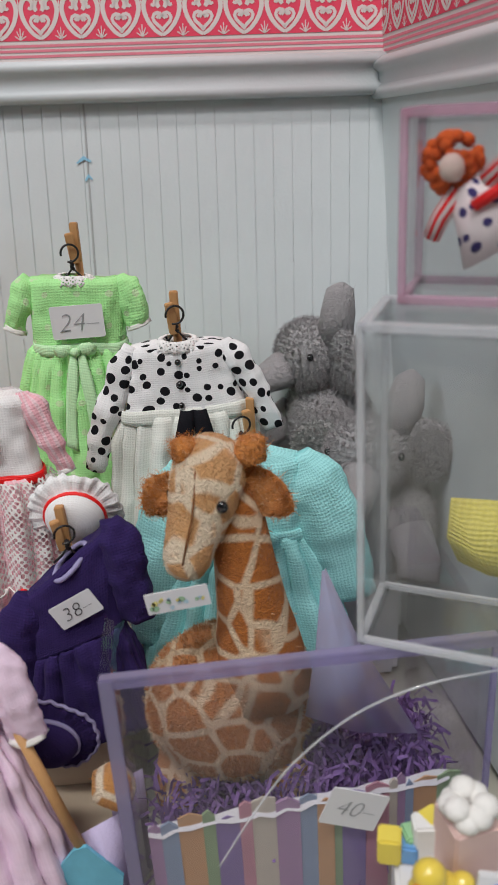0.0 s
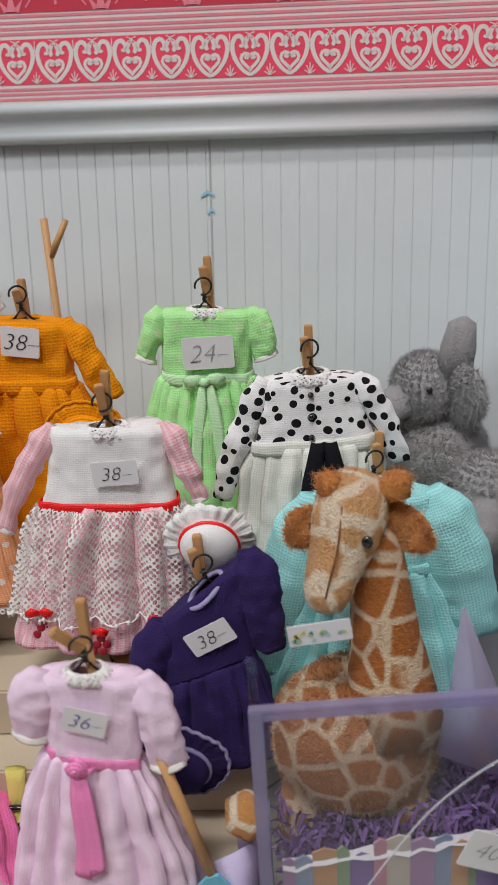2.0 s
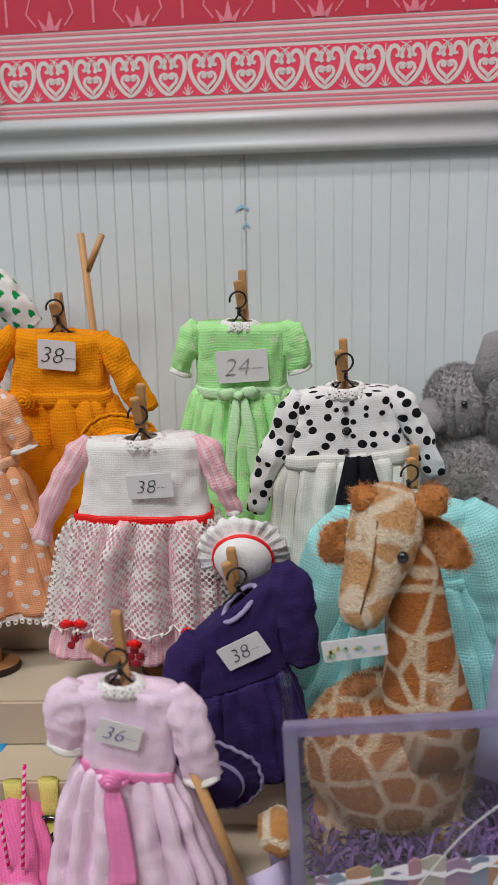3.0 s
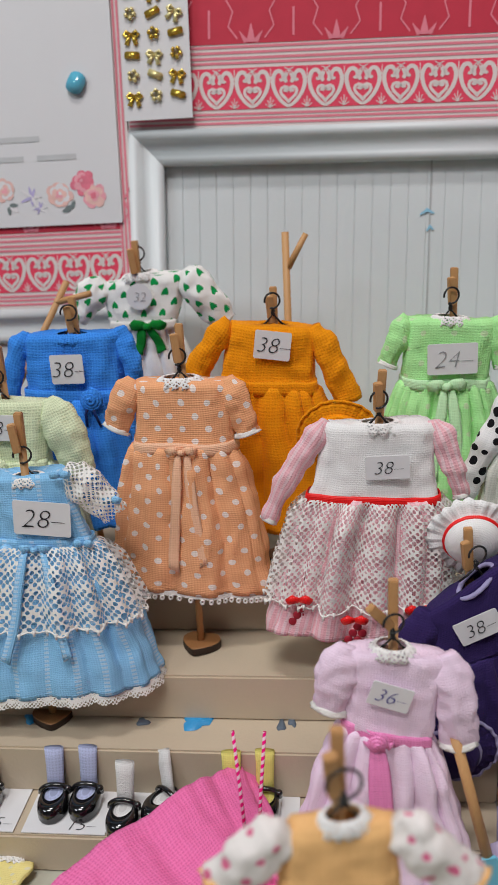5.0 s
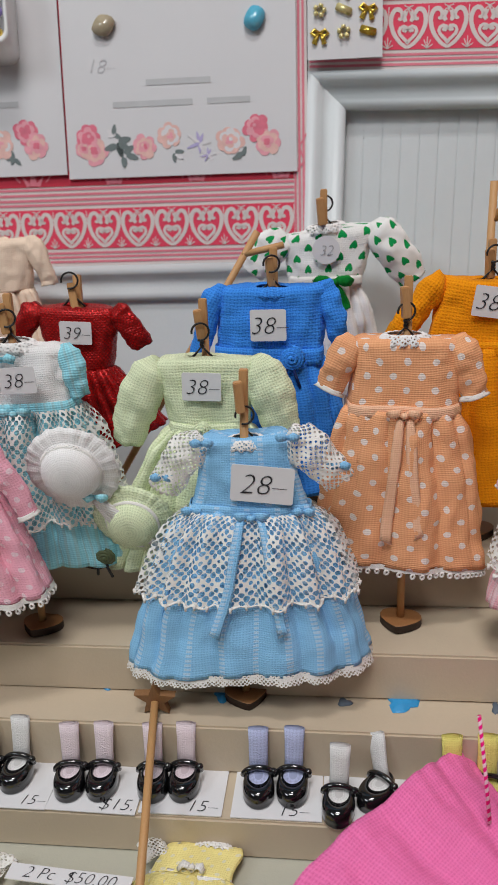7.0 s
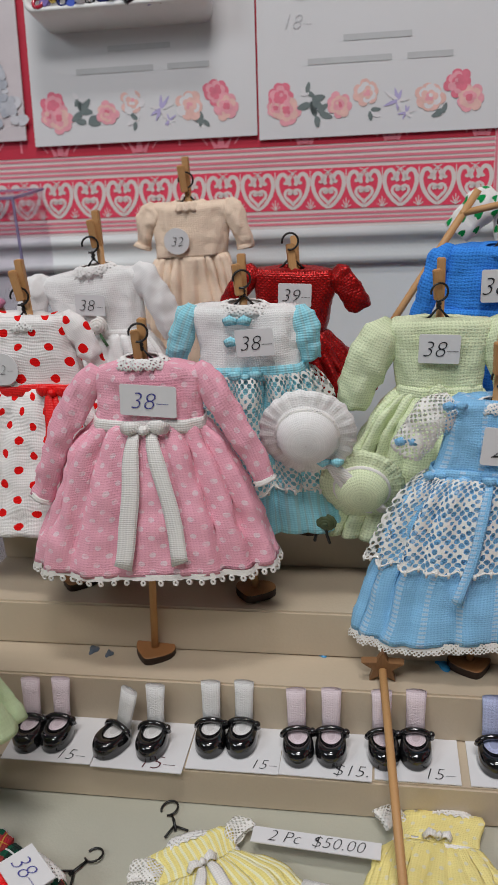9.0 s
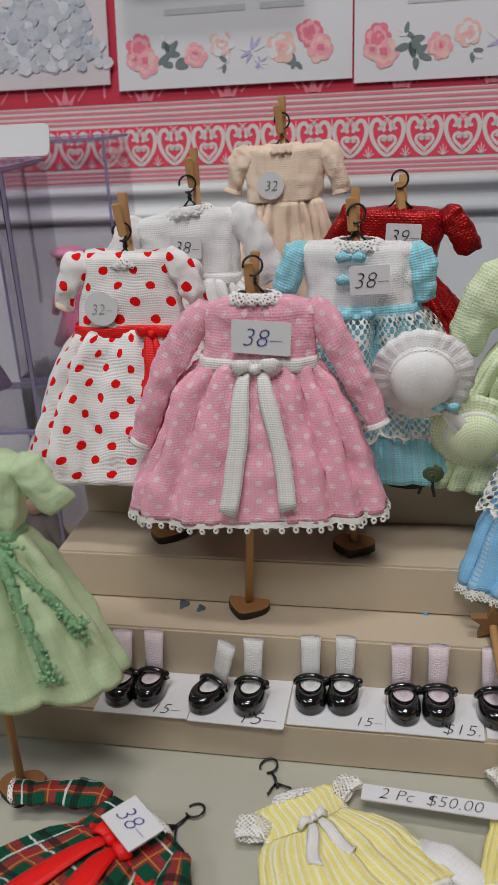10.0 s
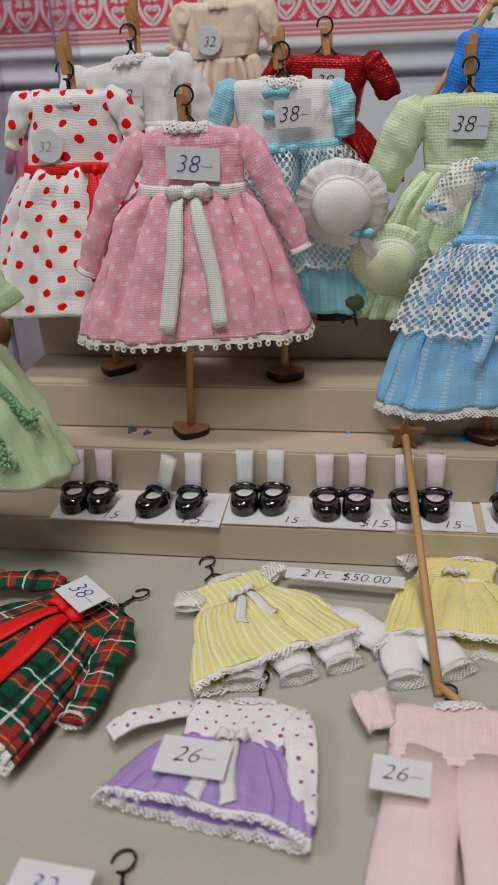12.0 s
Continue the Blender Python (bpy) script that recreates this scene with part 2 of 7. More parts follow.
# ---- mesh helpers ----
def link(name, bm, mat, parent=None, label="", smooth=True):
    me = bpy.data.meshes.new(name)
    bm.to_mesh(me)
    bm.free()
    for m in (mat if isinstance(mat, (list, tuple)) else [mat]):
        me.materials.append(m)
    if smooth:
        me.polygons.foreach_set("use_smooth", [True] * len(me.polygons))
    ob = new(name, me)
    if parent is not None:
        ob.parent = parent
    if label:
        ob["label"] = label
    return ob


def part(name, bm, mat, parent, label="", smooth=True):
    return link(name, bm, mat, parent, label, smooth)


def thing(name, label, category, group="", kind="", m=None):
    ob = tagged(new(name), label, category, group, kind)
    if m is not None:
        ob.matrix_world = m
    return ob


def loft(bm, rings, closed=True, caps=(False, False), mat=0):
    """Skin over rings of points; UVs in metres."""
    uvl = bm.loops.layers.uv.verify()
    vs = [[bm.verts.new(p) for p in r] for r in rings]
    n = len(rings[0])
    mid = rings[len(rings) // 2]
    us = [0.0]
    for i in range(n):
        us.append(us[-1] + (Vector(mid[(i + 1) % n]) - Vector(mid[i])).length)
    vv = [0.0]
    for a, b in zip(rings, rings[1:]):
        vv.append(vv[-1] + sum((Vector(b[i]) - Vector(a[i])).length for i in range(0, n, max(1, n // 6))) / len(range(0, n, max(1, n // 6))))
    for j in range(len(rings) - 1):
        for i in range(n if closed else n - 1):
            k = (i + 1) % n
            f = bm.faces.new((vs[j][i], vs[j][k], vs[j + 1][k], vs[j + 1][i]))
            f.material_index = mat
            f.smooth = True
            for l, (a, b) in zip(f.loops, ((i, j), (i + 1, j), (i + 1, j + 1), (i, j + 1))):
                l[uvl].uv = (us[a], vv[b])
    for c, r in zip(caps, (vs[0][::-1], vs[-1])):
        if c:
            f = bm.faces.new(r)
            f.material_index = mat
    return vs


def tube(bm, pts, radii, n=12, flat=1.0, caps=(True, True), wob=0.0, seed=0, mat=0):
    """A tube along pts; flat squeezes it along y."""
    rnd = random.Random(seed)
    rings = []
    for i, p in enumerate(pts):
        p = Vector(p)
        d = (Vector(pts[min(i + 1, len(pts) - 1)]) - Vector(pts[max(i - 1, 0)])).normalized()
        s = d.cross(Vector((0, 1, 0)))
        s = s.normalized() if s.length > 1e-6 else Vector((1, 0, 0))
        t = s.cross(d).normalized()
        r = radii[i]
        rings.append([p + s * math.cos(a) * r * (1 + wob * rnd.uniform(-1, 1)) + t * math.sin(a) * r * flat
                      for a in [2 * math.pi * k / n for k in range(n)]])
    return loft(bm, rings, caps=caps, mat=mat)


def crumple(bm, amp, freq, seed=0):
    """Small soft dents and wrinkles along the normals."""
    bm.normal_update()
    o = Vector((seed * 3.1, seed * 1.7, seed * 2.3))
    moved = [(v, v.co + v.normal * amp * (noise.noise(v.co * freq + o) + 0.5 * noise.noise(v.co * freq * 2.3 + o))) for v in bm.verts]
    for v, p in moved:
        v.co = p


def creases(bm, amp, freq, seed=0, stretch=(1.0, 1.0, 0.3)):
    """Sharp-bottomed folds that run mainly along one direction."""
    bm.normal_update()
    o = Vector((seed * 2.7, seed * 1.3, seed * 3.9))
    moved = []
    for v in bm.verts:
        q = Vector((v.co.x * stretch[0], v.co.y * stretch[1], v.co.z * stretch[2])) * freq
        moved.append((v, v.co - v.normal * amp * (1.0 - 3.0 * abs(noise.noise(q + o)))))
    for v, p in moved:
        v.co = p


def box(bm, lo, hi, bevel=0.0, mat=0):
    lo, hi = Vector(lo), Vector(hi)
    r = bmesh.ops.create_cube(bm, size=1, matrix=Matrix.LocRotScale((lo + hi) / 2, None, hi - lo))
    fs = {f for v in r["verts"] for f in v.link_faces}
    for f in fs:
        f.material_index = mat
    if bevel:
        es = list({e for v in r["verts"] for e in v.link_edges})
        out = bmesh.ops.bevel(bm, geom=es, offset=bevel, segments=2, affect="EDGES")
        for f in out["faces"]:
            f.material_index = mat


def plate(bm, outline, thick, mat=0):
    """A flat plate in xz with outline [(x, z)], front at y=-thick, back at y=0."""
    a = [bm.verts.new((x, -thick, z)) for x, z in outline]
    b = [bm.verts.new((x, 0, z)) for x, z in outline]
    f = bm.faces.new(a)
    g = bm.faces.new(b[::-1])
    f.material_index = g.material_index = mat
    n = len(a)
    for i in range(n):
        bm.faces.new((a[i], b[i], b[(i + 1) % n], a[(i + 1) % n])).material_index = mat
    bmesh.ops.recalc_face_normals(bm, faces=bm.faces)


def rounded(w, h, r, n=4):
    pts = []
    for cx, cz, a0 in ((w / 2 - r, h / 2 - r, 0), (-w / 2 + r, h / 2 - r, 90), (-w / 2 + r, -h / 2 + r, 180), (w / 2 - r, -h / 2 + r, 270)):
        for k in range(n + 1):
            a = radians(a0 + 90 * k / n)
            pts.append((cx + r * math.cos(a), cz + r * math.sin(a)))
    return pts


def smoothed(pts, k=4):
    """A soft curve through the points."""
    if len(pts) < 3:
        return pts
    out = []
    for i in range(len(pts) - 1):
        p0, p1, p2, p3 = pts[max(i - 1, 0)], pts[i], pts[i + 1], pts[min(i + 2, len(pts) - 1)]
        for j in range(k):
            t = j / k
            out.append(tuple(0.5 * (2 * p1[d] + (p2[d] - p0[d]) * t + (2 * p0[d] - 5 * p1[d] + 4 * p2[d] - p3[d]) * t * t + (3 * p1[d] - p0[d] - 3 * p2[d] + p3[d]) * t ** 3) for d in range(2)))
    return out + [tuple(pts[-1])]


def stroke(bm, pts, width, y=0.0, mat=0):
    """A flat ribbon in xz along pts (x, z)."""
    w = width if callable(width) else (lambda s: width)
    left, right = [], []
    for i, p in enumerate(pts):
        a, b = Vector(pts[max(i - 1, 0)]), Vector(pts[min(i + 1, len(pts) - 1)])
        d = (b - a)
        d = d.normalized() if d.length > 1e-9 else Vector((1, 0))
        q = Vector((-d.y, d.x)) * w(i / max(1, len(pts) - 1)) / 2
        left.append(bm.verts.new((p[0] + q.x, y, p[1] + q.y)))
        right.append(bm.verts.new((p[0] - q.x, y, p[1] - q.y)))
    for i in range(len(pts) - 1):
        bm.faces.new((left[i], left[i + 1], right[i + 1], right[i])).material_index = mat


TEXTS = {}


def text_mesh(words):
    if words not in TEXTS:
        cu = bpy.data.curves.new("writing", "FONT")
        cu.body, cu.size, cu.shear, cu.align_x, cu.align_y = words.replace("-", "\u2013"), 1.0, 0.25, "CENTER", "CENTER"
        cu.resolution_u, cu.offset = 3, -0.022
        ob = bpy.data.objects.new("writing", cu)
        TEXTS[words] = bpy.data.meshes.new_from_object(ob)
        bpy.data.objects.remove(ob)
    return TEXTS[words]


def writing(words, size, mat, parent, m):
    me = text_mesh(words).copy()
    me.materials.clear()
    me.materials.append(mat)
    ob = new("writing", me)
    ob.parent = parent
    ob.matrix_basis = m @ pose(0, 0, 0, 90, 0, 0) @ Matrix.Scale(size, 4)
    return ob


def price_tag(parent, x, y, z, w, h, words, ink=INK_BLACK, tilt=0, round_one=False, size=0.0, back=0, name="price_tag", turn=0):
    bm = bmesh.new()
    outline = [(w / 2 * math.cos(a), w / 2 * math.sin(a)) for a in [2 * math.pi * k / 24 for k in range(24)]] if round_one else rounded(w, h, min(w, h) * 0.07)
    plate(bm, outline, 0.0003)
    ob = part(name, bm, PAPER, parent, "white paper price tag", smooth=False)
    ob.matrix_basis = pose(x, y, z, back, tilt, turn)
    if words:
        writing(words, size or h * 0.80, ink, ob, pose(0, -0.0005, -h * 0.03))
    return ob


# ---- setting: table, steps, backdrop walls, room ----
bm = bmesh.new()
box(bm, (-1.1, -0.25, -0.03), (0.75, 0.55, 0.0), 0.003)
table = tagged(link("table_top", bm, TABLE_PAINT, smooth=False), "cream painted display table top with small scuffs", "table", kind="structure")

STEPS = [(0.016, 0.199, -0.42), (0.036, 0.2205, -0.364), (0.0555, 0.2385, -0.363), (0.074, 0.270, -0.362)]


def step_mesh(z0, z1, y0, x0, x1, y1):
    b = bmesh.new()
    box(b, (x0, y0, z0), (x1, y1, z1), 0.0008)
    return b


steps = thing("display_steps", "cream painted wooden display steps with blue paint marks", "display stand")
low = 0.0
for i, (top, y0, x0) in enumerate(STEPS):
    part("step", step_mesh(low, top, y0, x0, -0.006, 0.338), CREAM_PAINT, steps, smooth=False)
    low = top
BLUE_GUM = plain("blue_putty", (0.03, 0.30, 0.62), 0.45, 0.15, 300, rel=0.0003)
GREY_GUM = plain("dark_smudge", (0.10, 0.13, 0.17), 0.6, 0.3, 500)


def smear(x, y, z, w, h, mat, seed, name="paint_mark"):
    rnd = random.Random(seed)
    b = bmesh.new()
    ring = []
    for k in range(18):
        a = 2 * math.pi * k / 18
        q = 1 + 0.25 * math.sin(3 * a + seed) + rnd.uniform(-0.12, 0.12)
        ring.append((w / 2 * q * math.cos(a), h / 2 * q * math.sin(a), 0.0))
    loft(b, [[(p[0], p[1], 0.0001) for p in ring], [(p[0] * 0.85, p[1] * 0.85, 0.0008) for p in ring]], caps=(False, True))
    ob = part(name, b, mat, steps, "dried blue putty mark" if mat is BLUE_GUM else "")
    ob.location = (x, y, z)


for x, y, z, w, h, mat, s in [(-0.116, 0.237, 0.036, 0.011, 0.010, BLUE_GUM, 1), (-0.1365, 0.236, 0.036, 0.005, 0.004, GREY_GUM, 2), (-0.083, 0.236, 0.036, 0.003, 0.007, GREY_GUM, 3),
                              (-0.079, 0.238, 0.036, 0.003, 0.006, GREY_GUM, 4), (-0.226, 0.241, 0.036, 0.006, 0.005, BLUE_GUM, 5), (-0.181, 0.238, 0.036, 0.006, 0.008, BLUE_GUM, 6),
                              (-0.314, 0.236, 0.036, 0.004, 0.005, GREY_GUM, 7), (-0.307, 0.234, 0.036, 0.003, 0.004, GREY_GUM, 8), (-0.085, 0.208, 0.016, 0.005, 0.010, BLUE_GUM, 9)]:
    smear(x, y, z, w, h, mat, s)

LEANING = Matrix.Translation((0, 0.362, 0.215)) @ pose(0, 0, 0, -9)
CORNER = 0.101

bm = bmesh.new()
box(bm, (-0.75, 0.0, -0.22), (-0.152, 0.012, 0.22))
wall_back = tagged(link("wall_back", bm, WALLPAPER, smooth=False), "leaning backdrop board papered with a red heart border", "wall", kind="structure")
wall_back.matrix_world = LEANING


FRAME = Matrix.Translation((-0.1365, 0.0, 0.0265)) @ pose(0, 0, 0, 0, 1.9, -2.0) @ Matrix.Translation((0.1365, 0.0, -0.0265))


def wall_part(name, b, mat, label="", smooth=False, framed=True):
    o = part(name, b, mat, wall_back, label, smooth)
    if framed:
        o.matrix_basis = FRAME
    return o


bm = bmesh.new()
box(bm, (-0.152, 0.0, 0.03), (CORNER + 0.02, 0.012, 0.22))
wall_part("header_board", bm, WALLPAPER)


bm = bmesh.new()
box(bm, (-0.75, -0.0015, -0.22), (-0.152, 0.0, -0.0385))
wall_part("dado_panel", bm, WHITE_PAINT, framed=False)
# beadboard: boards with recessed joints
bead = 0.0078
x = -0.1355
while x < CORNER + 0.012:
    bm = bmesh.new()
    w = bead
    box(bm, (x + 0.00004, 0.0016, -0.22), (x + w - 0.00004, 0.006, 0.0245), 0.00028 if x < -0.03 else 0.00013)
    wall_part("bead_board", bm, WHITE_PAINT)
    x += bead
bm = bmesh.new()
box(bm, (-0.137, 0.00214, -0.22), (CORNER + 0.016, 0.0058, 0.03))
wall_part("board_back", bm, WHITE_PAINT)
SEAM = plain("dark_joint", (0.42, 0.43, 0.44), 0.8)
bm = bmesh.new()
box(bm, (-0.0172, 0.0012, -0.22), (-0.0165, 0.002, 0.0235))
wall_part("board_seam", bm, SEAM)
for dx, dz, w in ((-0.0015, 0.001, 0.006), (0.0, -0.006, 0.003)):
    bm = bmesh.new()
    stroke(bm, [(-0.0166 + dx - w / 2, dz - 0.001), (-0.0166 + dx, dz + 0.001), (-0.0166 + dx + w / 2, dz - 0.0005)], lambda s: 0.0006 + 0.0011 * s * (1 - s) * 4, y=0.0010)
    wall_part("chalk_mark", bm, plain("blue_chalk", (0.28, 0.55, 0.72), 0.8))


def moulding(x0, x1, z0, z1, name="rail"):
    """A stepped, rounded wooden rail."""
    h = z1 - z0
    prof = [(0.0, 0), (-0.0035, 0), (-0.0045, 0.10), (-0.0040, 0.22), (-0.0018, 0.34), (-0.0018, 0.62), (-0.0034, 0.70), (-0.0042, 0.80), (-0.0034, 0.90), (-0.0012, 1.0), (0.0, 1.0)]
    b = bmesh.new()
    loft(b, [[(x, py, z0 + h * q) for py, q in prof] for x in (x0, x1)], caps=(True, True))
    bmesh.ops.recalc_face_normals(b, faces=b.faces)
    return b


wall_part("rail", moulding(-0.75, -0.1515, -0.0545, -0.0385), WHITE_PAINT, "white painted rail moulding", framed=False)
b = bmesh.new()
prof = [(0.0, 0), (-0.0035, 0), (-0.0045, 0.10), (-0.0040, 0.22), (-0.0018, 0.34), (-0.0018, 0.62), (-0.0034, 0.70), (-0.0042, 0.80), (-0.0034, 0.90), (-0.0012, 1.0), (0.0, 1.0)]
loft(b, [[(-0.1355 - 0.0165 * q if x < 0 else x, py, 0.0225 + 0.016 * q) for py, q in prof] for x in (-0.1, CORNER + 0.006)], caps=(True, True))
bmesh.ops.recalc_face_normals(b, faces=b.faces)
wall_part("rail", b, WHITE_PAINT, "white painted rail moulding")
b = bmesh.new()
prof = [(0.0, 0), (-0.0035, 0), (-0.0045, 0.10), (-0.0040, 0.22), (-0.0018, 0.34), (-0.0018, 0.62), (-0.0034, 0.70), (-0.0042, 0.80), (-0.0034, 0.90), (-0.0012, 1.0), (0.0, 1.0)]
loft(b, [[(-0.1355 - 0.0165 * q, py, z if z < 0 else 0.0225 + 0.016 * q) for py, q in prof] for z in (-0.22, 0.0)], caps=(True, True))
bmesh.ops.recalc_face_normals(b, faces=b.faces)
wall_part("frame_stile", b, WHITE_PAINT, "white painted frame moulding")

wall_right = thing("wall_right", "white side panel with papered top meeting the backdrop", "wall", kind="structure", m=Matrix.Translation((CORNER, 0.365, 0.232)) @ pose(0, 0, 0, -2, 0, 8) @ Matrix.Translation((-CORNER, -0.365, -0.232)))
bm = bmesh.new()
box(bm, (CORNER + 0.001, -0.1, 0.0), (CORNER + 0.011, 0.40, 0.2335))
part("side_panel", bm, WHITE_PAINT, wall_right, smooth=False)
bm = bmesh.new()
box(bm, (CORNER + 0.002, -0.1, 0.2335), (CORNER + 0.011, 0.42, 0.42))
part("side_paper", bm, WALLPAPER, wall_right, smooth=False)
b = moulding(-0.40, 0.1, 0.229, 0.2445)
bmesh.ops.transform(b, matrix=Matrix(((0, 1, 0, CORNER + 0.001), (-1, 0, 0, 0), (0, 0, 1, 0), (0, 0, 0, 1))), verts=b.verts)
bmesh.ops.recalc_face_normals(b, faces=b.faces)
part("rail", b, WHITE_PAINT, wall_right, "white painted rail moulding", smooth=False)


# wallpaper border: printed bands, lines and heart scrolls
def arc(cx, cz, r, a0, a1, n=7):
    return [(cx + r * math.cos(radians(a0 + (a1 - a0) * i / n)), cz + r * math.sin(radians(a0 + (a1 - a0) * i / n))) for i in range(n + 1)]


def heart_line(cx, cz, s):
    pts = []
    for i in range(21):
        a = 2 * math.pi * i / 20
        pts.append((cx + s * 0.060 * 16 * math.sin(a) ** 3 / 1.0, cz + s * 0.060 * (13 * math.cos(a) - 5 * math.cos(2 * a) - 2 * math.cos(3 * a) - math.cos(4 * a))))
    return pts


def motif(b, cx, z0, h, p, y):
    """One white heart with curled shoulders on the red band, a smaller heart in it, fans between."""
    petal = lambda k: (lambda s: 0.0004 + k * math.sin(math.pi * min(1, s * 1.05)))
    taper = lambda s: 0.0008 + 0.0010 * math.sin(math.pi * min(1, 0.15 + s * 0.8))
    stroke(b, heart_line(cx, z0 + h * 0.36, h * 0.235), 0.0013, y)
    for sx in (-1, 1):
        fl = lambda pts: smoothed([(cx + sx * x * p, z0 + z * h) for x, z in pts], 6)
        stroke(b, fl(((0.0, 0.02), (0.18, 0.14), (0.36, 0.38), (0.44, 0.66), (0.38, 0.88), (0.25, 0.93), (0.16, 0.82), (0.19, 0.70), (0.26, 0.72))), taper, y)
        stroke(b, fl(((0.03, 0.40), (0.09, 0.45), (0.13, 0.40))), 0.0012, y)
        stroke(b, fl(((0.06, 0.64), (0.11, 0.74), (0.06, 0.88))), taper, y)
        for a in (22, 56):
            stroke(b, fl(((0.50, 0.0), (0.50 - 0.15 * math.cos(radians(a)), 0.24 * math.sin(radians(a))))), petal(0.0021), y)
        for a in (150, 205, 250):
            stroke(b, fl(((0.0, 0.97), (0.14 * abs(math.cos(radians(a))), 0.97 + 0.16 * math.sin(radians(a)) - 0.03))), petal(0.0017), y)
    stroke(b, [(cx + p / 2, z0), (cx + p / 2, z0 + h * 0.27)], petal(0.0022), y)
    stroke(b, [(cx + p / 2, z0 + h * 0.74), (cx + p / 2, z0 + h * 1.0)], petal(0.0016), y)


def border(owner, m, x0, x1, base, up, mirrored=False, tall=True):
    """A run of border above z=base: lines, heart band, lines, and the deep red field above."""
    lo = bmesh.new()
    for q in (0.0012, 0.0032, 0.0050):
        stroke(lo, [(x0, base + q), (x1, base + q)], 0.0010, -0.0002)
    for q in (0.0262, 0.0282, 0.0305, 0.0328):
        stroke(lo, [(x0, base + q), (x1, base + q)], 0.0011, -0.0002)
    o = part("printed_lines", lo, PRINT_PINK, owner, smooth=False)
    o.matrix_basis = m
    band = bmesh.new()
    stroke(band, [(x0, base + 0.0155), (x1, base + 0.0155)], 0.0172, -0.0002)
    o = part("printed_band", band, PRINT_RED, owner, smooth=False)
    o.matrix_basis = m
    w = bmesh.new()
    p = 0.0153
    n = int((x1 - x0) / p)
    p = (x1 - x0) / n
    for i in range(n):
        motif(w, x0 + (i + 0.5) * p, base + 0.0072, 0.0160, p, -0.0004)
    o = part("printed_scrolls", w, WALLPAPER, owner, smooth=False)
    o.matrix_basis = m
    if tall:
        t = bmesh.new()
        stroke(t, [(x0, base + 0.034 + (up - 0.034) / 2), (x1, base + 0.034 + (up - 0.034) / 2)], up - 0.034, -0.0002)
        o = part("printed_field", t, PRINT_DEEP, owner, smooth=False)
        o.matrix_basis = m
        d = bmesh.new()
        q = 0.037
        for i in range(int((x1 - x0) / q) + 1):
            cx = x0 + i * q
            stroke(d, [(cx, base + 0.0365), (cx, base + 0.0480)], lambda s: 0.0010 + 0.0040 * math.sin(math.pi * s) * (1 - s), -0.0004)
            stroke(d, [(cx + q / 2, base + 0.0345), (cx + q / 2, base + 0.042)], lambda s: 0.0036 * (1 - s) + 0.0004, -0.0004)
            for sx in (-1, 1):
                stroke(d, [(cx + q / 2 + sx * x, base + z) for x, z in ((0.006, 0.036), (0.010, 0.041), (0.008, 0.047), (0.011, 0.052))], 0.0007, -0.0004)
                stroke(d, [(cx + q / 2 + sx * 0.002, base + 0.0345), (cx + q / 2 + sx * 0.005, base + 0.039)], lambda s: 0.0020 * (1 - s) + 0.0003, -0.0004)
        o = part("printed_scrolls", d, PRINT_PINK, owner, smooth=False)
        o.matrix_basis = m


border(wall_back, FRAME, -0.1515, CORNER + 0.004, 0.0392, 0.16)
border(wall_back, Matrix.Identity(4), -0.70, -0.1580, -0.0378, 0.2)
border(wall_right, Matrix.Translation((CORNER + 0.002, 0, 0)) @ pose(0, 0, 0, 0, 0, -90), -0.38, 0.1, 0.2452, 0.16)
bm = bmesh.new()
for q in (0.0012, 0.0030, 0.0048):
    stroke(bm, [(-0.1525 - q, -0.0378), (-0.1525 - q, 0.2)], 0.0010, -0.0003)
wall_part("printed_lines", bm, PRINT_PINK, framed=False)


# ---- cards pinned on the backdrop ----
PETAL_PINK = plain("petal_pink", (0.84, 0.36, 0.42), 0.6, 0.25, 300)
PETAL_PALE = plain("petal_pale", (0.80, 0.50, 0.45), 0.6, 0.2, 300)
PETAL_ROSE = plain("petal_rose", (0.76, 0.18, 0.26), 0.6, 0.25, 300)
PETAL_VIOLET = plain("petal_violet", (0.45, 0.40, 0.66), 0.6, 0.2, 300)
LEAF_GREY = plain("leaf_grey", (0.16, 0.20, 0.20), 0.6, 0.25, 300)
WASH = plain("pale_wash", (0.72, 0.70, 0.72), 0.6, 0.1, 200)


def petal_face(b, cx, cz, a, ln, w, y, tip=0.5):
    """One pointed or rounded petal from (cx, cz) along angle a."""
    pts = []
    for k in range(12):
        t = 2 * math.pi * k / 12
        l, q = ln * (0.5 - 0.5 * math.cos(t)), w * math.sin(t) * (1 - tip * (0.5 - 0.5 * math.cos(t)))
        pts.append(b.verts.new((cx + l * math.cos(a) + q * math.sin(a), y, cz + l * math.sin(a) - q * math.cos(a))))
    return b.faces.new(pts)


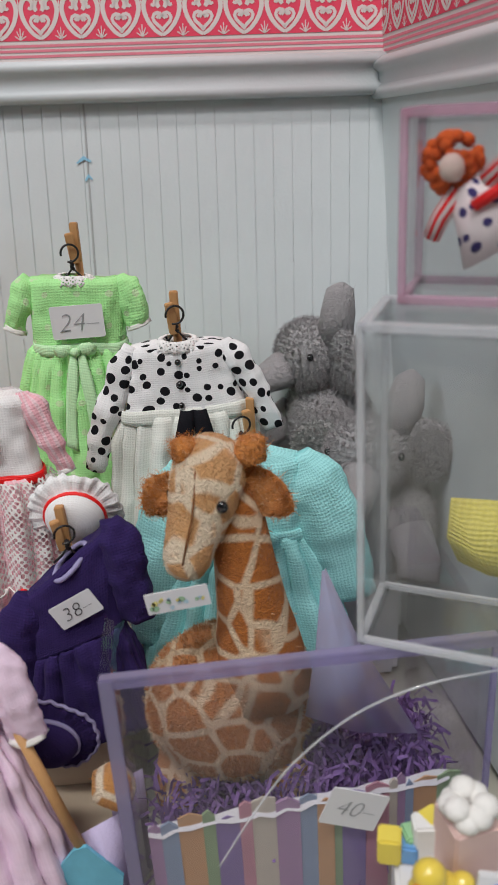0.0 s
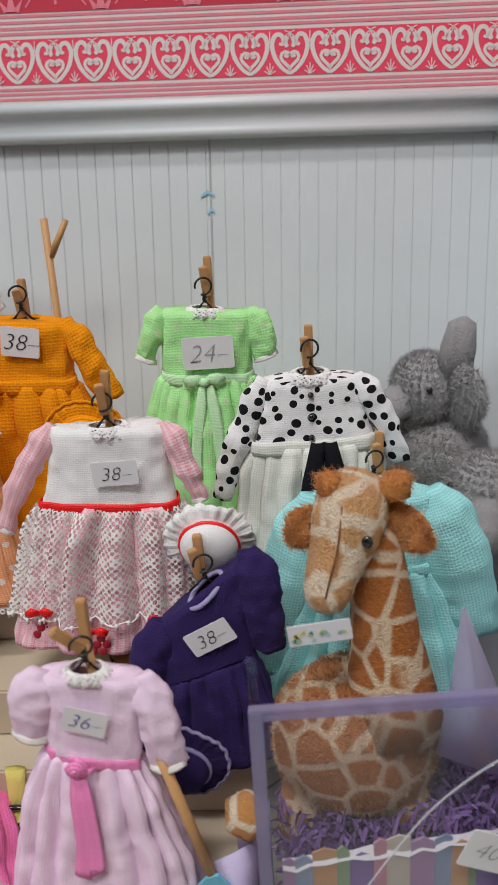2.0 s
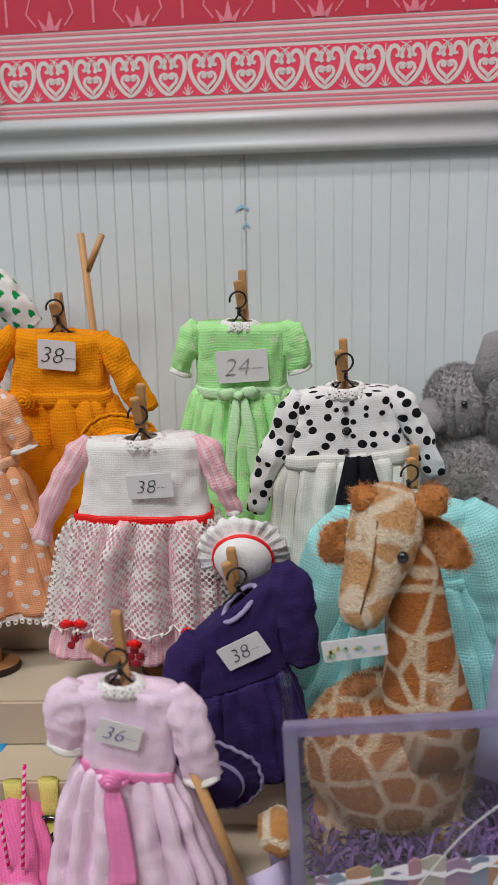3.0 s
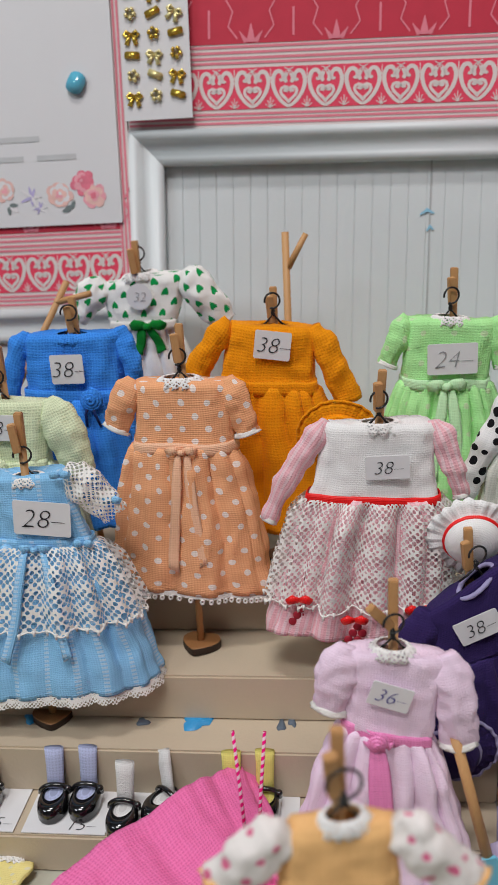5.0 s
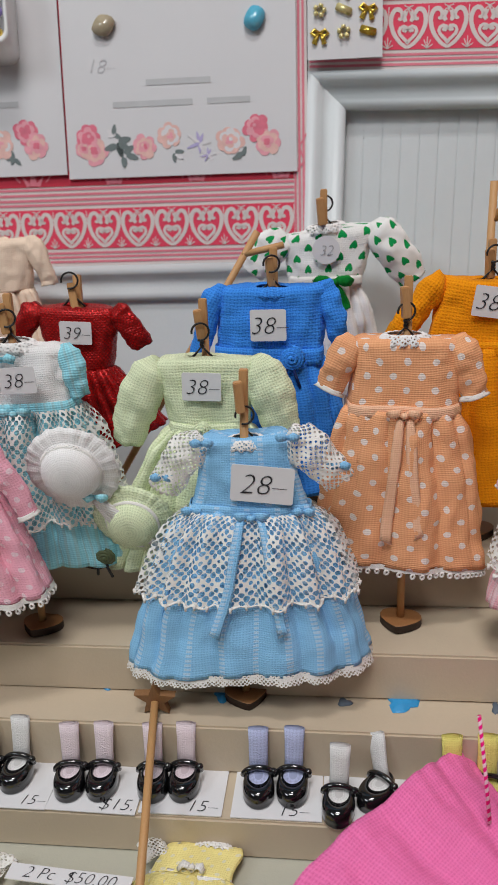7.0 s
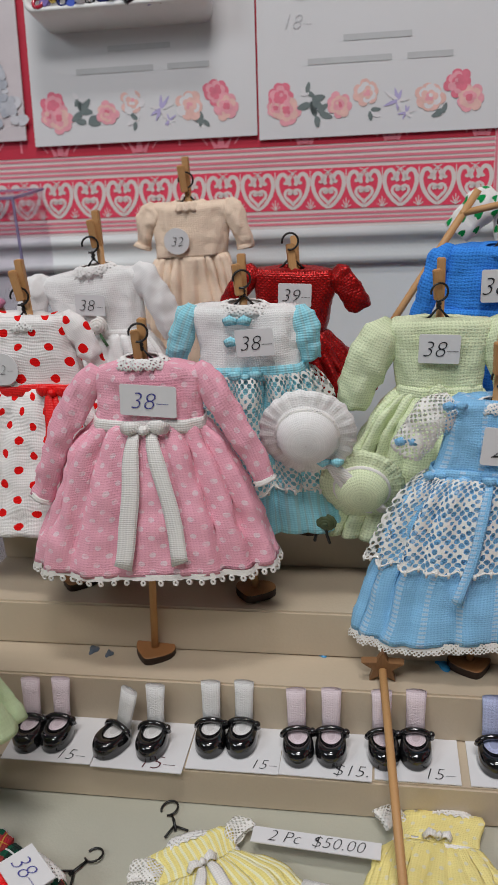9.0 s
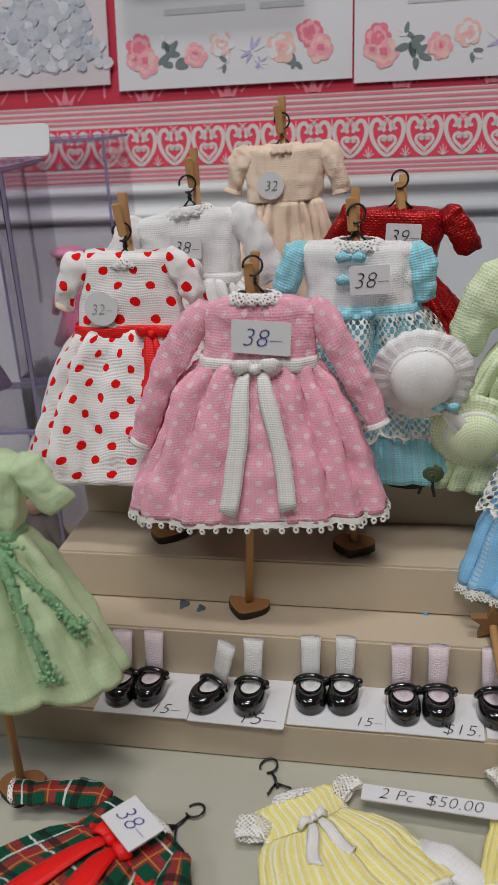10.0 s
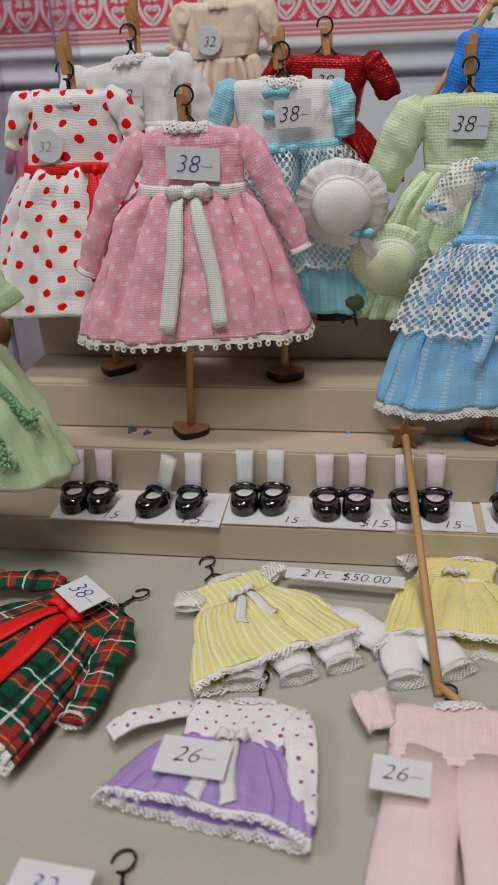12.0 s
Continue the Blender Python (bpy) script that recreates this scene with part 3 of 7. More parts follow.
def blossom(b, cx, cz, r, n, mat, seed, y):
    """Peony, star flower or leaf spray in flat washes of paint."""
    rnd = random.Random(seed)
    lay_y = lambda i: y - 0.000004 * i
    if mat in (0, 1, 2):
        outer, inner, heart = {0: (0, 1, 2), 1: (1, 5, 0), 2: (2, 0, 2)}[mat]
        i = 0
        for ring, (dist, size, m) in enumerate(((0.30, 0.95, outer), (0.15, 0.80, inner), (0.05, 0.60, outer), (0.0, 0.36, heart))):
            k = 7 - ring
            for q in range(k):
                a = 2 * math.pi * (q + 0.5 * ring) / k + rnd.uniform(-0.2, 0.2)
                f = petal_face(b, cx + r * dist * math.cos(a), cz + r * dist * math.sin(a), a, r * size * rnd.uniform(0.8, 1.1), r * size * 0.40, lay_y(i), -0.35)
                f.material_index = m if rnd.random() < 0.75 else rnd.choice((outer, inner))
                i += 1
    elif mat == 3:
        for q in range(7):
            petal_face(b, cx, cz, 2 * math.pi * q / 7 + rnd.uniform(-0.3, 0.3), r * rnd.uniform(0.9, 1.5), r * 0.22, lay_y(q), 0.6).material_index = 3 if q % 3 else 5
    else:
        for q in range(4):
            petal_face(b, cx + rnd.uniform(-0.3, 0.3) * r, cz + rnd.uniform(-0.3, 0.3) * r, rnd.uniform(0, 6.28), r * rnd.uniform(1.2, 1.7), r * 0.45, lay_y(q), 0.4).material_index = 4 if q % 2 else mat


def bm_disc(b, cx, cz, r, y, rnd, n=10):
    ph = rnd.uniform(0, 6)
    return b.faces.new([b.verts.new((cx + r * (1 + 0.15 * math.sin(3 * t + ph)) * math.cos(t), y, cz + r * (1 + 0.15 * math.sin(2 * t + ph)) * math.sin(t))) for t in [-2 * math.pi * i / n for i in range(n)]])


def shop_card(x0, x1, z0, z1, proud=0.0):
    m = LEANING @ Matrix.Translation(((x0 + x1) / 2, -0.0008 - proud, z0))
    c = thing("shop_card", "white shop card with a painted flower garland pinned to the wall", "card", "shop cards", m=m)
    w = x1 - x0
    b = bmesh.new()
    plate(b, [(-w / 2, 0), (w / 2, 0), (w / 2, z1 - z0), (-w / 2, z1 - z0)], 0.0008)
    part("card_sheet", b, CARD, c, smooth=False)
    # the shop's name as plain bars
    b = bmesh.new()
    for cx, cz, bw in ((0, 0.0385, 0.028), (-0.0115, 0.0300, 0.035), (0.0215, 0.0300, 0.0185)):
        stroke(b, [(cx - bw / 2, cz), (cx + bw / 2, cz)], 0.0024, -0.0010)
    part("name_bar", b, plain("pale_grey_ink", (0.52, 0.53, 0.54), 0.6), c, smooth=False)
    fl = bmesh.new()
    y = -0.0010
    seed = int(abs(x0) * 1000)
    for cx, cz, r, n, mt in ((-0.041, 0.017, 0.0052, 7, 2), (-0.0385, 0.0115, 0.0060, 8, 0), (-0.043, 0.0125, 0.004, 6, 0), (-0.028, 0.014, 0.0045, 5, 4), (-0.025, 0.0095, 0.0040, 5, 4), (-0.029, 0.0185, 0.003, 5, 5), (-0.016, 0.0125, 0.0048, 6, 0),
                             (-0.0045, 0.0165, 0.0050, 7, 1), (-0.003, 0.009, 0.003, 5, 5), (0.0085, 0.013, 0.0050, 5, 3), (0.012, 0.008, 0.003, 5, 3), (0.0215, 0.0135, 0.0058, 7, 1), (0.0265, 0.0075, 0.0030, 5, 4), (0.033, 0.0185, 0.0052, 7, 2), (0.0375, 0.0125, 0.0055, 8, 0)):
        blossom(fl, cx, cz, r * 0.90, n, mt, seed + int(cx * 9000), y)
    part("flower_print", fl, [PETAL_PINK, PETAL_PALE, PETAL_ROSE, PETAL_VIOLET, LEAF_GREY, WASH], c, smooth=False)
    return c


shop_card(-0.2572, -0.1565, -0.001, 0.13)
shop_card(-0.3595, -0.2580, 0.0010, 0.13, 0.0004)
photo = thing("photo_card", "photo card showing a grey-blue ruffled dress", "card", m=LEANING @ Matrix.Translation((-0.41, -0.0012, 0.004)))
bm = bmesh.new()
plate(bm, [(-0.05, 0), (0.0465, 0), (0.0465, 0.12), (-0.05, 0.12)], 0.0008)
part("card_sheet", bm, plain("photo_paper", (0.62, 0.56, 0.58), 0.35, 0.12, 60), photo, smooth=False)
bm = bmesh.new()
rnd = random.Random(5)
for i in range(420):
    t = rnd.random()
    hw = 0.028 - 0.018 * t
    bm_disc(bm, 0.018 + rnd.uniform(-hw, hw), 0.008 + 0.045 * t, rnd.uniform(0.0015, 0.0032), -0.0010 - 0.000001 * i, rnd).material_index = rnd.choice((0, 0, 1, 2))
part("dress_print", bm, [plain("print_greyblue", (0.50, 0.51, 0.56), 0.5, 0.2, 300), plain("print_slate", (0.42, 0.44, 0.50), 0.5, 0.2, 300), plain("print_pale", (0.62, 0.62, 0.66), 0.5, 0.2, 300)], photo, smooth=False)

# ribbon sample card and hanging charms
GOLD = plain("gold_foil", (0.72, 0.50, 0.08), 0.28, 0.3, 500, metal=0.8)
PALE_GOLD = plain("pale_gold", (0.78, 0.68, 0.32), 0.35, 0.2, 500, metal=0.5)
ribcard = thing("ribbon_card", "white card with gold miniature bows and buckles", "card", m=LEANING @ Matrix.Translation((-0.1365, -0.0048, 0.042)))
bm = bmesh.new()
plate(bm, [(-0.0150, 0), (0.0155, 0), (0.0155, 0.075), (-0.0150, 0.075)], 0.0006)
part("card_sheet", bm, CARD, ribcard, smooth=False)
rnd = random.Random(11)
for col in range(3):
    for row in range(7):
        cx, cz = -0.0100 + col * 0.0098, 0.010 + row * 0.0085
        b = bmesh.new()
        kind = (col + row) % 3
        if kind == 0:
            for sx in (-1, 1):
                tube(b, [(0, 0, 0), (sx * 0.0022, -0.0008, 0.0012), (sx * 0.0034, -0.0004, 0), (sx * 0.0022, -0.0008, -0.0012), (0, 0, 0)], [0.0007] * 5, 6)
            tube(b, [(-0.0006, -0.0005, 0), (-0.0022, -0.0005, -0.0042)], [0.0007, 0.0011], 6, 0.4)
            tube(b, [(0.0006, -0.0005, 0), (0.0022, -0.0005, -0.0042)], [0.0007, 0.0011], 6, 0.4)
        elif kind == 1:
            for q in range(5):
                a = 2 * math.pi * q / 5
                tube(b, [(0.0014 * math.cos(a), -0.0006, 0.0014 * math.sin(a)), (0.0026 * math.cos(a), -0.001, 0.0026 * math.sin(a))], [0.0012, 0.0008], 6)
        else:
            box(b, (-0.0034, -0.0012, -0.0015), (0.0034, 0, 0.0015), 0.0004)
        o = part("gold_bow" if kind == 0 else "gold_trim", b, GOLD if rnd.random() < 0.6 else PALE_GOLD, ribcard)
        o.matrix_basis = pose(cx, -0.0008, cz, 0, rnd.uniform(-25, 25), 0)


def charm(x, z, w, h, mats, label):
    c = thing("hanging_charm", label, "charm", m=LEANING @ Matrix.Translation((x, -0.0018, z)))
    b = bmesh.new()
    plate(b, [(w / 2 * math.cos(a) * (1 + 0.2 * math.sin(2 * a)), h / 2 * math.sin(a)) for a in [2 * math.pi * i / 16 for i in range(16)]], 0.002)
    part("pebble", b, mats, c)


charm(-0.1735, 0.060, 0.0085, 0.0095, plain("turquoise_glass", (0.12, 0.48, 0.66), 0.15, 0.3, 400, coat=1), "small turquoise glass charm on a white card")
charm(-0.2378, 0.0605, 0.0095, 0.0085, plain("smoky_glass", (0.45, 0.38, 0.26), 0.2, 0.35, 300, coat=1), "small smoky grey and brown charm on card")
PENCIL = plain("pale_pencil", (0.55, 0.55, 0.57), 0.7, 0.2, 300)
for px, pz, words in ((-0.2405, 0.0445, "18-"), (-0.3455, 0.0480, "74-")):
    mk = thing("pencil_price", "faint grey pencil price written on a white card", "price mark", "pencil prices", m=LEANING @ Matrix.Translation((px, -0.0018, pz)))
    writing(words, 0.0085, PENCIL, mk, pose(0, 0, 0, 0, 4, 0))

# foam tray of bead charms on the card
tray = thing("charm_tray", "white foam tray full of tiny coloured charms", "tray", m=LEANING @ Matrix.Translation((-0.3130, -0.0016, 0.0470)))
FOAM = plain("white_foam", (0.80, 0.80, 0.79), 0.7, 0.05, 200, rel=0.0001)
bm = bmesh.new()
def tray_ring(w, z0, z1, y):
    return [(x, y, z + (z0 + z1) / 2) for x, z in rounded(w, z1 - z0, 0.004)]
loft(bm, [tray_ring(0.074, 0.0, 0.034, 0.0), tray_ring(0.079, 0.0045, 0.036, -0.017), tray_ring(0.0785, 0.0050, 0.0355, -0.0178), tray_ring(0.0755, 0.0065, 0.034, -0.017), tray_ring(0.072, 0.003, 0.032, -0.004)], caps=(True, True))
part("tray_shell", bm, FOAM, tray)
GEMS = [plain("gem_" + n, c, 0.2, 0.2, 400, metal=q, coat=0.8) for n, c, q in (("red", (0.50, 0.02, 0.05), 0), ("navy", (0.02, 0.03, 0.14), 0), ("black", (0.01, 0.01, 0.012), 0), ("gold", (0.72, 0.50, 0.08), 0.9), ("white", (0.75, 0.72, 0.78), 0), ("violet", (0.25, 0.18, 0.50), 0), ("blue", (0.08, 0.14, 0.60), 0))]
rnd = random.Random(77)
for i in range(54):
    b = bmesh.new()
    cx, cz = -0.034 + 0.068 * (i % 18) / 17 + rnd.uniform(-0.001, 0.001), 0.0085 + 0.009 * (i // 18) + rnd.uniform(-0.001, 0.001)
    r = rnd.uniform(0.0018, 0.0030)
    if i % 3 == 0:
        tube(b, [(r * math.cos(a), 0, r * math.sin(a)) for a in [2 * math.pi * k / 12 for k in range(13)]], [r * 0.38] * 13, 7, caps=(False, False))
    elif i % 3 == 1:
        box(b, (-r, -r * 0.6, -r * 1.3), (r, r * 0.6, r * 1.3), r * 0.25)
    else:
        bmesh.ops.create_icosphere(b, subdivisions=2, radius=r)
    o = part("charm", b, GEMS[(i * 5 + i // 7) % 7], tray, smooth=i % 3 != 1)
    o.matrix_basis = pose(cx, -0.0150 - rnd.uniform(0, 0.002), cz, rnd.uniform(-30, 30), rnd.uniform(-60, 60), 0)

# ---- dresses ----
def lerp(a, b, t):
    return a + (b - a) * t


class Shape:
    """The lofted form of a dress: half widths and depths against height."""


def dress(name, label, y, neck, sl, sr, wl, wr, hl, hr, cloth_body, cloth_skirt=None, cloth_sleeve=None, cl=None, cr=None,
          pleats=14, deep=0.42, sleeve=(0.0062, 0.0068, 0.0045), sash=None, sash_h=0.0045, bow=None, tails=0.0, bow_x=0.0, bow_w=0.010, bow_z=0.0, tail_spread=0.004,
          trim=None, picot=True, collar=None, over=None, over_len=0.6, cuff=None, m=None, flat=1.0, seed=0, group="hanging doll dresses", flare=0.75, skirt_on=True, tail_w=0.0042, pleat_amp=0.165, bodice_deep=0.34, piped=False):
    collar = LACE_DENSE if collar is TRIM else collar
    rnd = random.Random(seed + 17)
    cloth_skirt, cloth_sleeve = cloth_skirt or cloth_body, cloth_sleeve or cloth_body
    if m is None:
        ox, oz = (wl[0] + wr[0]) / 2, min(hl[1], hr[1])
        m = Matrix.Translation((ox, y + 0.004, oz))
        sub = lambda p: None if p is None else (p[0] - ox, p[1] - oz)
        neck, sl, sr, wl, wr, hl, hr, cl, cr = [sub(p) for p in (neck, sl, sr, wl, wr, hl, hr, cl, cr)]
    root = thing(name, label, "doll dress", group, m=m)
    ws, ww, wh = (sr[0] - sl[0]) / 2, (wr[0] - wl[0]) / 2, (hr[0] - hl[0]) / 2
    cs, cw, ch = (sl[0] + sr[0]) / 2, (wl[0] + wr[0]) / 2, (hl[0] + hr[0]) / 2
    zs, zw = (sl[1] + sr[1]) / 2, (wl[1] + wr[1]) / 2
    slope_s, slope_w, slope_h = (sr[1] - sl[1]) / max(ws, 1e-6) / 2, (wr[1] - wl[1]) / max(ww, 1e-6) / 2, (hr[1] - hl[1]) / max(wh, 1e-6) / 2
    zh = (hl[1] + hr[1]) / 2
    db = ws * bodice_deep * flat
    dh = wh * deep * flat
    N = 72

    def ring(c, z, hw, d, slope, n=N, power=0.62, fold=None):
        out = []
        for i in range(n):
            a = 2 * math.pi * i / n
            ca, sa = math.cos(a), math.sin(a)
            x = hw * math.copysign(abs(ca) ** power, ca)
            yy = d * math.copysign(abs(sa) ** power, sa)
            q = fold(a) if fold else 1.0
            out.append((c + x * (1 + (q - 1) * 0.35), yy * q, z + slope * x))
        return out

    ph = [rnd.uniform(0, 6.28) for _ in range(6)]
    # bodice
    rings = []
    crease = lambda t: (lambda a: 1 + 0.05 * math.sin(5 * a + ph[0] + 3 * t) + 0.03 * math.sin(9 * a + ph[1] - 4 * t))
    for i in range(25):
        t = i / 24
        rings.append(ring(lerp(cw, cs, t), lerp(zw, zs - 0.0015, t), lerp(ww, ws, t ** 0.8) * (1 - 0.03 * math.sin(math.pi * t)), db * lerp(1.0, 0.85, t), lerp(slope_w, slope_s, t), fold=crease(t)))
    rings.append(ring(cs, zs + 0.0006, ws * 0.93, db * 0.75, slope_s))
    rings.append(ring(lerp(cs, neck[0], 0.6), lerp(zs, neck[1], 0.55), ws * 0.66, db * 0.66, slope_s))
    rings.append(ring(neck[0], neck[1], ws * 0.36, db * 0.60, slope_s))
    rings.append(ring(neck[0], neck[1] - 0.001, ws * 0.30, db * 0.5, slope_s))
    b = bmesh.new()
    loft(b, rings[::-1])
    crumple(b, 0.00045 * max(flat, 0.6), 210, seed)
    creases(b, 0.00030 * max(flat, 0.6), 130, seed, (1.0, 1.0, 0.6))
    o = part("bodice", b, cloth_body, root)
    o.modifiers.new("thick", "SOLIDIFY").thickness = 0.0004

    # skirt
    def skirt_rings(length=1.0, swell=1.0, extra=0.0, rows=30, amp=pleat_amp):
        out = []
        for j in range(rows + 1):
            v = j / rows * length
            grow = v ** flare
            def fold(a, v=v):
                g = 0.05 * math.sin(pleats * 2 * a + ph[2]) * max(0, 1 - 3 * v)
                p = (0.70 + 0.40 * math.sin(4 * a + ph[1])) * amp * 1.95 * min(1, v * 6 + 0.2) * (1 - 0.62 * v) * (2 * abs(math.sin(0.5 * (3 * (pleats // 2) * a + ph[3] + 0.9 * math.sin(3 * a + ph[4])))) - 1.15 + 0.4 * math.sin((pleats * 0.6 // 1) * a + ph[5]))
                return swell * (1 + g + p)
            hw = lerp(ww, wh, grow) * (0.985 if v == 0 else 1) + extra
            d = lerp(db * 1.02, dh, v ** 0.7) + extra
            out.append(ring(lerp(cw, ch, v), lerp(zw, zh, v), hw, d, lerp(slope_w, slope_h, v), n=192, power=0.85, fold=fold))
        return out
    if skirt_on:
        sk = skirt_rings()
        b = bmesh.new()
        loft(b, sk)
        crumple(b, 0.0008 * max(flat, 0.6), 130, seed + 2)
        creases(b, 0.00060 * max(flat, 0.6), 150, seed + 4, (1.0, 1.0, 0.22))
        o = part("skirt", b, cloth_skirt, root)
        o.modifiers.new("thick", "SOLIDIFY").thickness = 0.0005
        hem = sk[-1]
        if trim:
            b = bmesh.new()
            low_ring = [(x * 1.01, yy * 1.02, z - 0.0006) for x, yy, z in hem]
            loft(b, [[(x * 1.012, yy * 1.03, z + 0.0008) for x, yy, z in hem], [(x * 1.02, yy * 1.05, z - 0.0010 - 0.0003 * (i % 2)) for i, (x, yy, z) in enumerate(hem)]])
            if picot:
                for i in range(0, 192, 3):
                    x, yy, z = low_ring[i]
                    if yy > 0.3 * dh:
                        continue
                    r = 0.0007
                    pts = [(x + r * math.sin(2 * math.pi * k / 7), yy - 0.0002, z - 0.0013 - r * 1.3 * math.cos(2 * math.pi * k / 7) - 0.0003) for k in range(8)]
                    tube(b, pts, [0.00045] * 8, 5, caps=(False, False))
            else:
                loft(b, [[(x * 1.015, yy * 1.03, z) for x, yy, z in hem], [(x * 1.04, yy * 1.08, z - 0.0024 - 0.0010 * abs(math.sin(i * 0.8))) for i, (x, yy, z) in enumerate(hem)]])
            part("hem_trim", b, trim, root, "lace hem trim")
        if over:
            b = bmesh.new()
            rr = skirt_rings(over_len, 1.12, 0.0017, rows=14, amp=pleat_amp * 1.5)
            rr[-1] = [(x, yy, z - 0.0016 * abs(math.sin(i * 0.55))) for i, (x, yy, z) in enumerate(rr[-1])]
            loft(b, rr)
            part("lace_overskirt", b, over, root, "open white lace overskirt")
            b = bmesh.new()
            edge = rr[-1]
            tube(b, [(x, yy - 0.0003, z) for x, yy, z in edge] + [edge[0]], [0.0003] * 193, 5, caps=(False, False))
            for i in range(0, 192, 3):
                x, yy, z = edge[i]
                if yy < 0.2 * dh:
                    tube(b, [(x, yy - 0.0004, z + 0.0008), (x, yy - 0.0006, z - 0.0012)], [0.0007, 0.0004], 5)
            part("lace_edge", b, TRIM, root)

    # sleeves
    for side, s, c in (("l", sl, cl), ("r", sr, cr)):
        if c is None:
            continue
        sx = -1 if side == "l" else 1
        a, e = Vector((s[0] - sx * ws * 0.03, s[1] + 0.0016 - 0.0024 * (flat < 0.6))), Vector(c)
        d = e - a
        nrm = Vector((-d.y, d.x)).normalized() * (-sx if d.length else 1)
        if nrm.x * sx < 0:
            nrm = -nrm
        pts, rad = [], []
        sleeve_k = 0.68
        for i in range(29):
            t = i / 28
            q = a + d * t + nrm * (0.03 * d.length * math.sin(math.pi * t))
            pts.append((q.x, -0.0012 - 0.0012 * math.sin(math.pi * t) * flat, q.y))
            r = lerp(sleeve[0], sleeve[1], min(1, t * 2.5)) if t < 0.4 else lerp(sleeve[1], sleeve[2], ((t - 0.4) / 0.6) ** 1.3)
            rad.append(sleeve_k * r * (1 + 0.03 * math.sin(t * 17 + ph[3])) * min(1, 0.46 + 3.6 * t) * (1 + 0.10 * math.exp(-((t - 0.2) / 0.12) ** 2)))
        b = bmesh.new()
        tube(b, pts, rad, 36, 0.60 * max(flat, 0.5), seed=seed)
        crumple(b, 0.0007, 230, seed + (5 if sx > 0 else 9))
        creases(b, 0.00055, 170, seed + (3 if sx > 0 else 8), (1.0, 1.0, 0.45))
        part("sleeve", b, cloth_sleeve, root)
        if cuff:
            b = bmesh.new()
            u = Vector(d).normalized()
            p0 = Vector((e.x - u.x * 0.001, -0.0015, e.y - u.y * 0.001))
            pp = [p0 + Vector((u.x, 0, u.y)) * q for q in (0, 0.0005, 0.0011, 0.0017)]
            tube(b, pp, [sleeve[2] * q for q in (0.67, 0.68, 0.72, 0.75)], 26, 0.75, wob=0.16, seed=seed + 3)
            part("cuff", b, cuff, root)

    # collar, sash, bow
    if collar and piped:
        b = bmesh.new()
        k = 32
        tube(b, [(neck[0] + ws * 0.34 * math.cos(2 * math.pi * i / k), -db * 0.35 + db * 0.75 * math.sin(2 * math.pi * i / k), neck[1] - 0.0006 + slope_s * ws * 0.34 * math.cos(2 * math.pi * i / k) + 0.0022 * math.sin(2 * math.pi * i / k)) for i in range(k + 1)],
             [0.0008 + 0.0001 * (i % 2) for i in range(k + 1)], 8, caps=(False, False))
        part("neck_piping", b, collar, root, "lilac neck piping")
    elif collar:
        b = bmesh.new()
        n = 96
        rr = []
        for q, z, w in ((0.30, 0.0012, 0), (0.36, 0.0013, 0.05), (0.42, 0.0006, 0.10), (0.49, -0.0008, 0.16), (0.54, -0.0020, 0.20)):
            rr.append([(neck[0] + ws * q * math.cos(2 * math.pi * i / n) * (1 + 0.3 * w * math.sin(i * 0.9)), db * (q + 0.40) * math.sin(2 * math.pi * i / n) * (1 + 0.35 * w * math.cos(i * 1.05 + ph[0])) - 0.0006,
                        neck[1] + z + (w * 0.0022) * math.sin(i * 1.05 + ph[1]) + slope_s * ws * q * math.cos(2 * math.pi * i / n)) for i in range(n)])
        loft(b, rr)
        o = part("collar", b, collar, root)
        o.modifiers.new("thick", "SOLIDIFY").thickness = 0.0003
    if sash:
        b = bmesh.new()
        fold = crease(0)
        rr = [ring(cw, zw + dz, ww * k, db * k2 * 1.04, slope_w, fold=fold) for dz, k, k2 in ((-sash_h * 0.5, 1.06, 1.10), (-sash_h * 0.2, 1.065, 1.13), (sash_h * 0.2, 1.06, 1.12), (sash_h * 0.5, 1.045, 1.09))]
        loft(b, rr)
        o = part("sash", b, sash, root)
        o.modifiers.new("thick", "SOLIDIFY").thickness = 0.0004

    def front(x, z):
        if z >= zw or not skirt_on:
            return -db * 1.12 * math.sqrt(max(0.1, 1 - ((x - cw) / (ww * 1.1)) ** 2))
        v = min(1, max(0, (zw - z) / max(1e-6, zw - zh)))
        return -lerp(db * 1.02, dh, v ** 0.7) * (1.04 + pleat_amp * 0.9) * math.sqrt(max(0.1, 1 - ((x - lerp(cw, ch, v)) / lerp(ww, wh, v ** flare)) ** 2))

    if bow:
        bx, bz = cw + bow_x, zw + bow_z
        fy = front(bx, zw + 0.001) - 0.0012
        for sx in (-1, 1):
            b = bmesh.new()
            tube(b, [(bx, fy, bz), (bx + sx * bow_w * 0.35, fy - 0.0016, bz + bow_w * 0.13), (bx + sx * bow_w * 0.7, fy - 0.0022, bz + bow_w * 0.10), (bx + sx * bow_w, fy - 0.0004, bz - bow_w * 0.04)],
                 [bow_w * 0.13, bow_w * 0.26, bow_w * 0.34, bow_w * 0.22], 12, 0.42)
            part("bow_loop", b, bow, root)
        b = bmesh.new()
        tube(b, [(bx - bow_w * 0.2, fy - 0.0012, bz), (bx, fy - 0.0022, bz), (bx + bow_w * 0.2, fy - 0.0012, bz)], [bow_w * 0.18, bow_w * 0.24, bow_w * 0.18], 10, 0.8)
        part("bow_knot", b, bow, root)
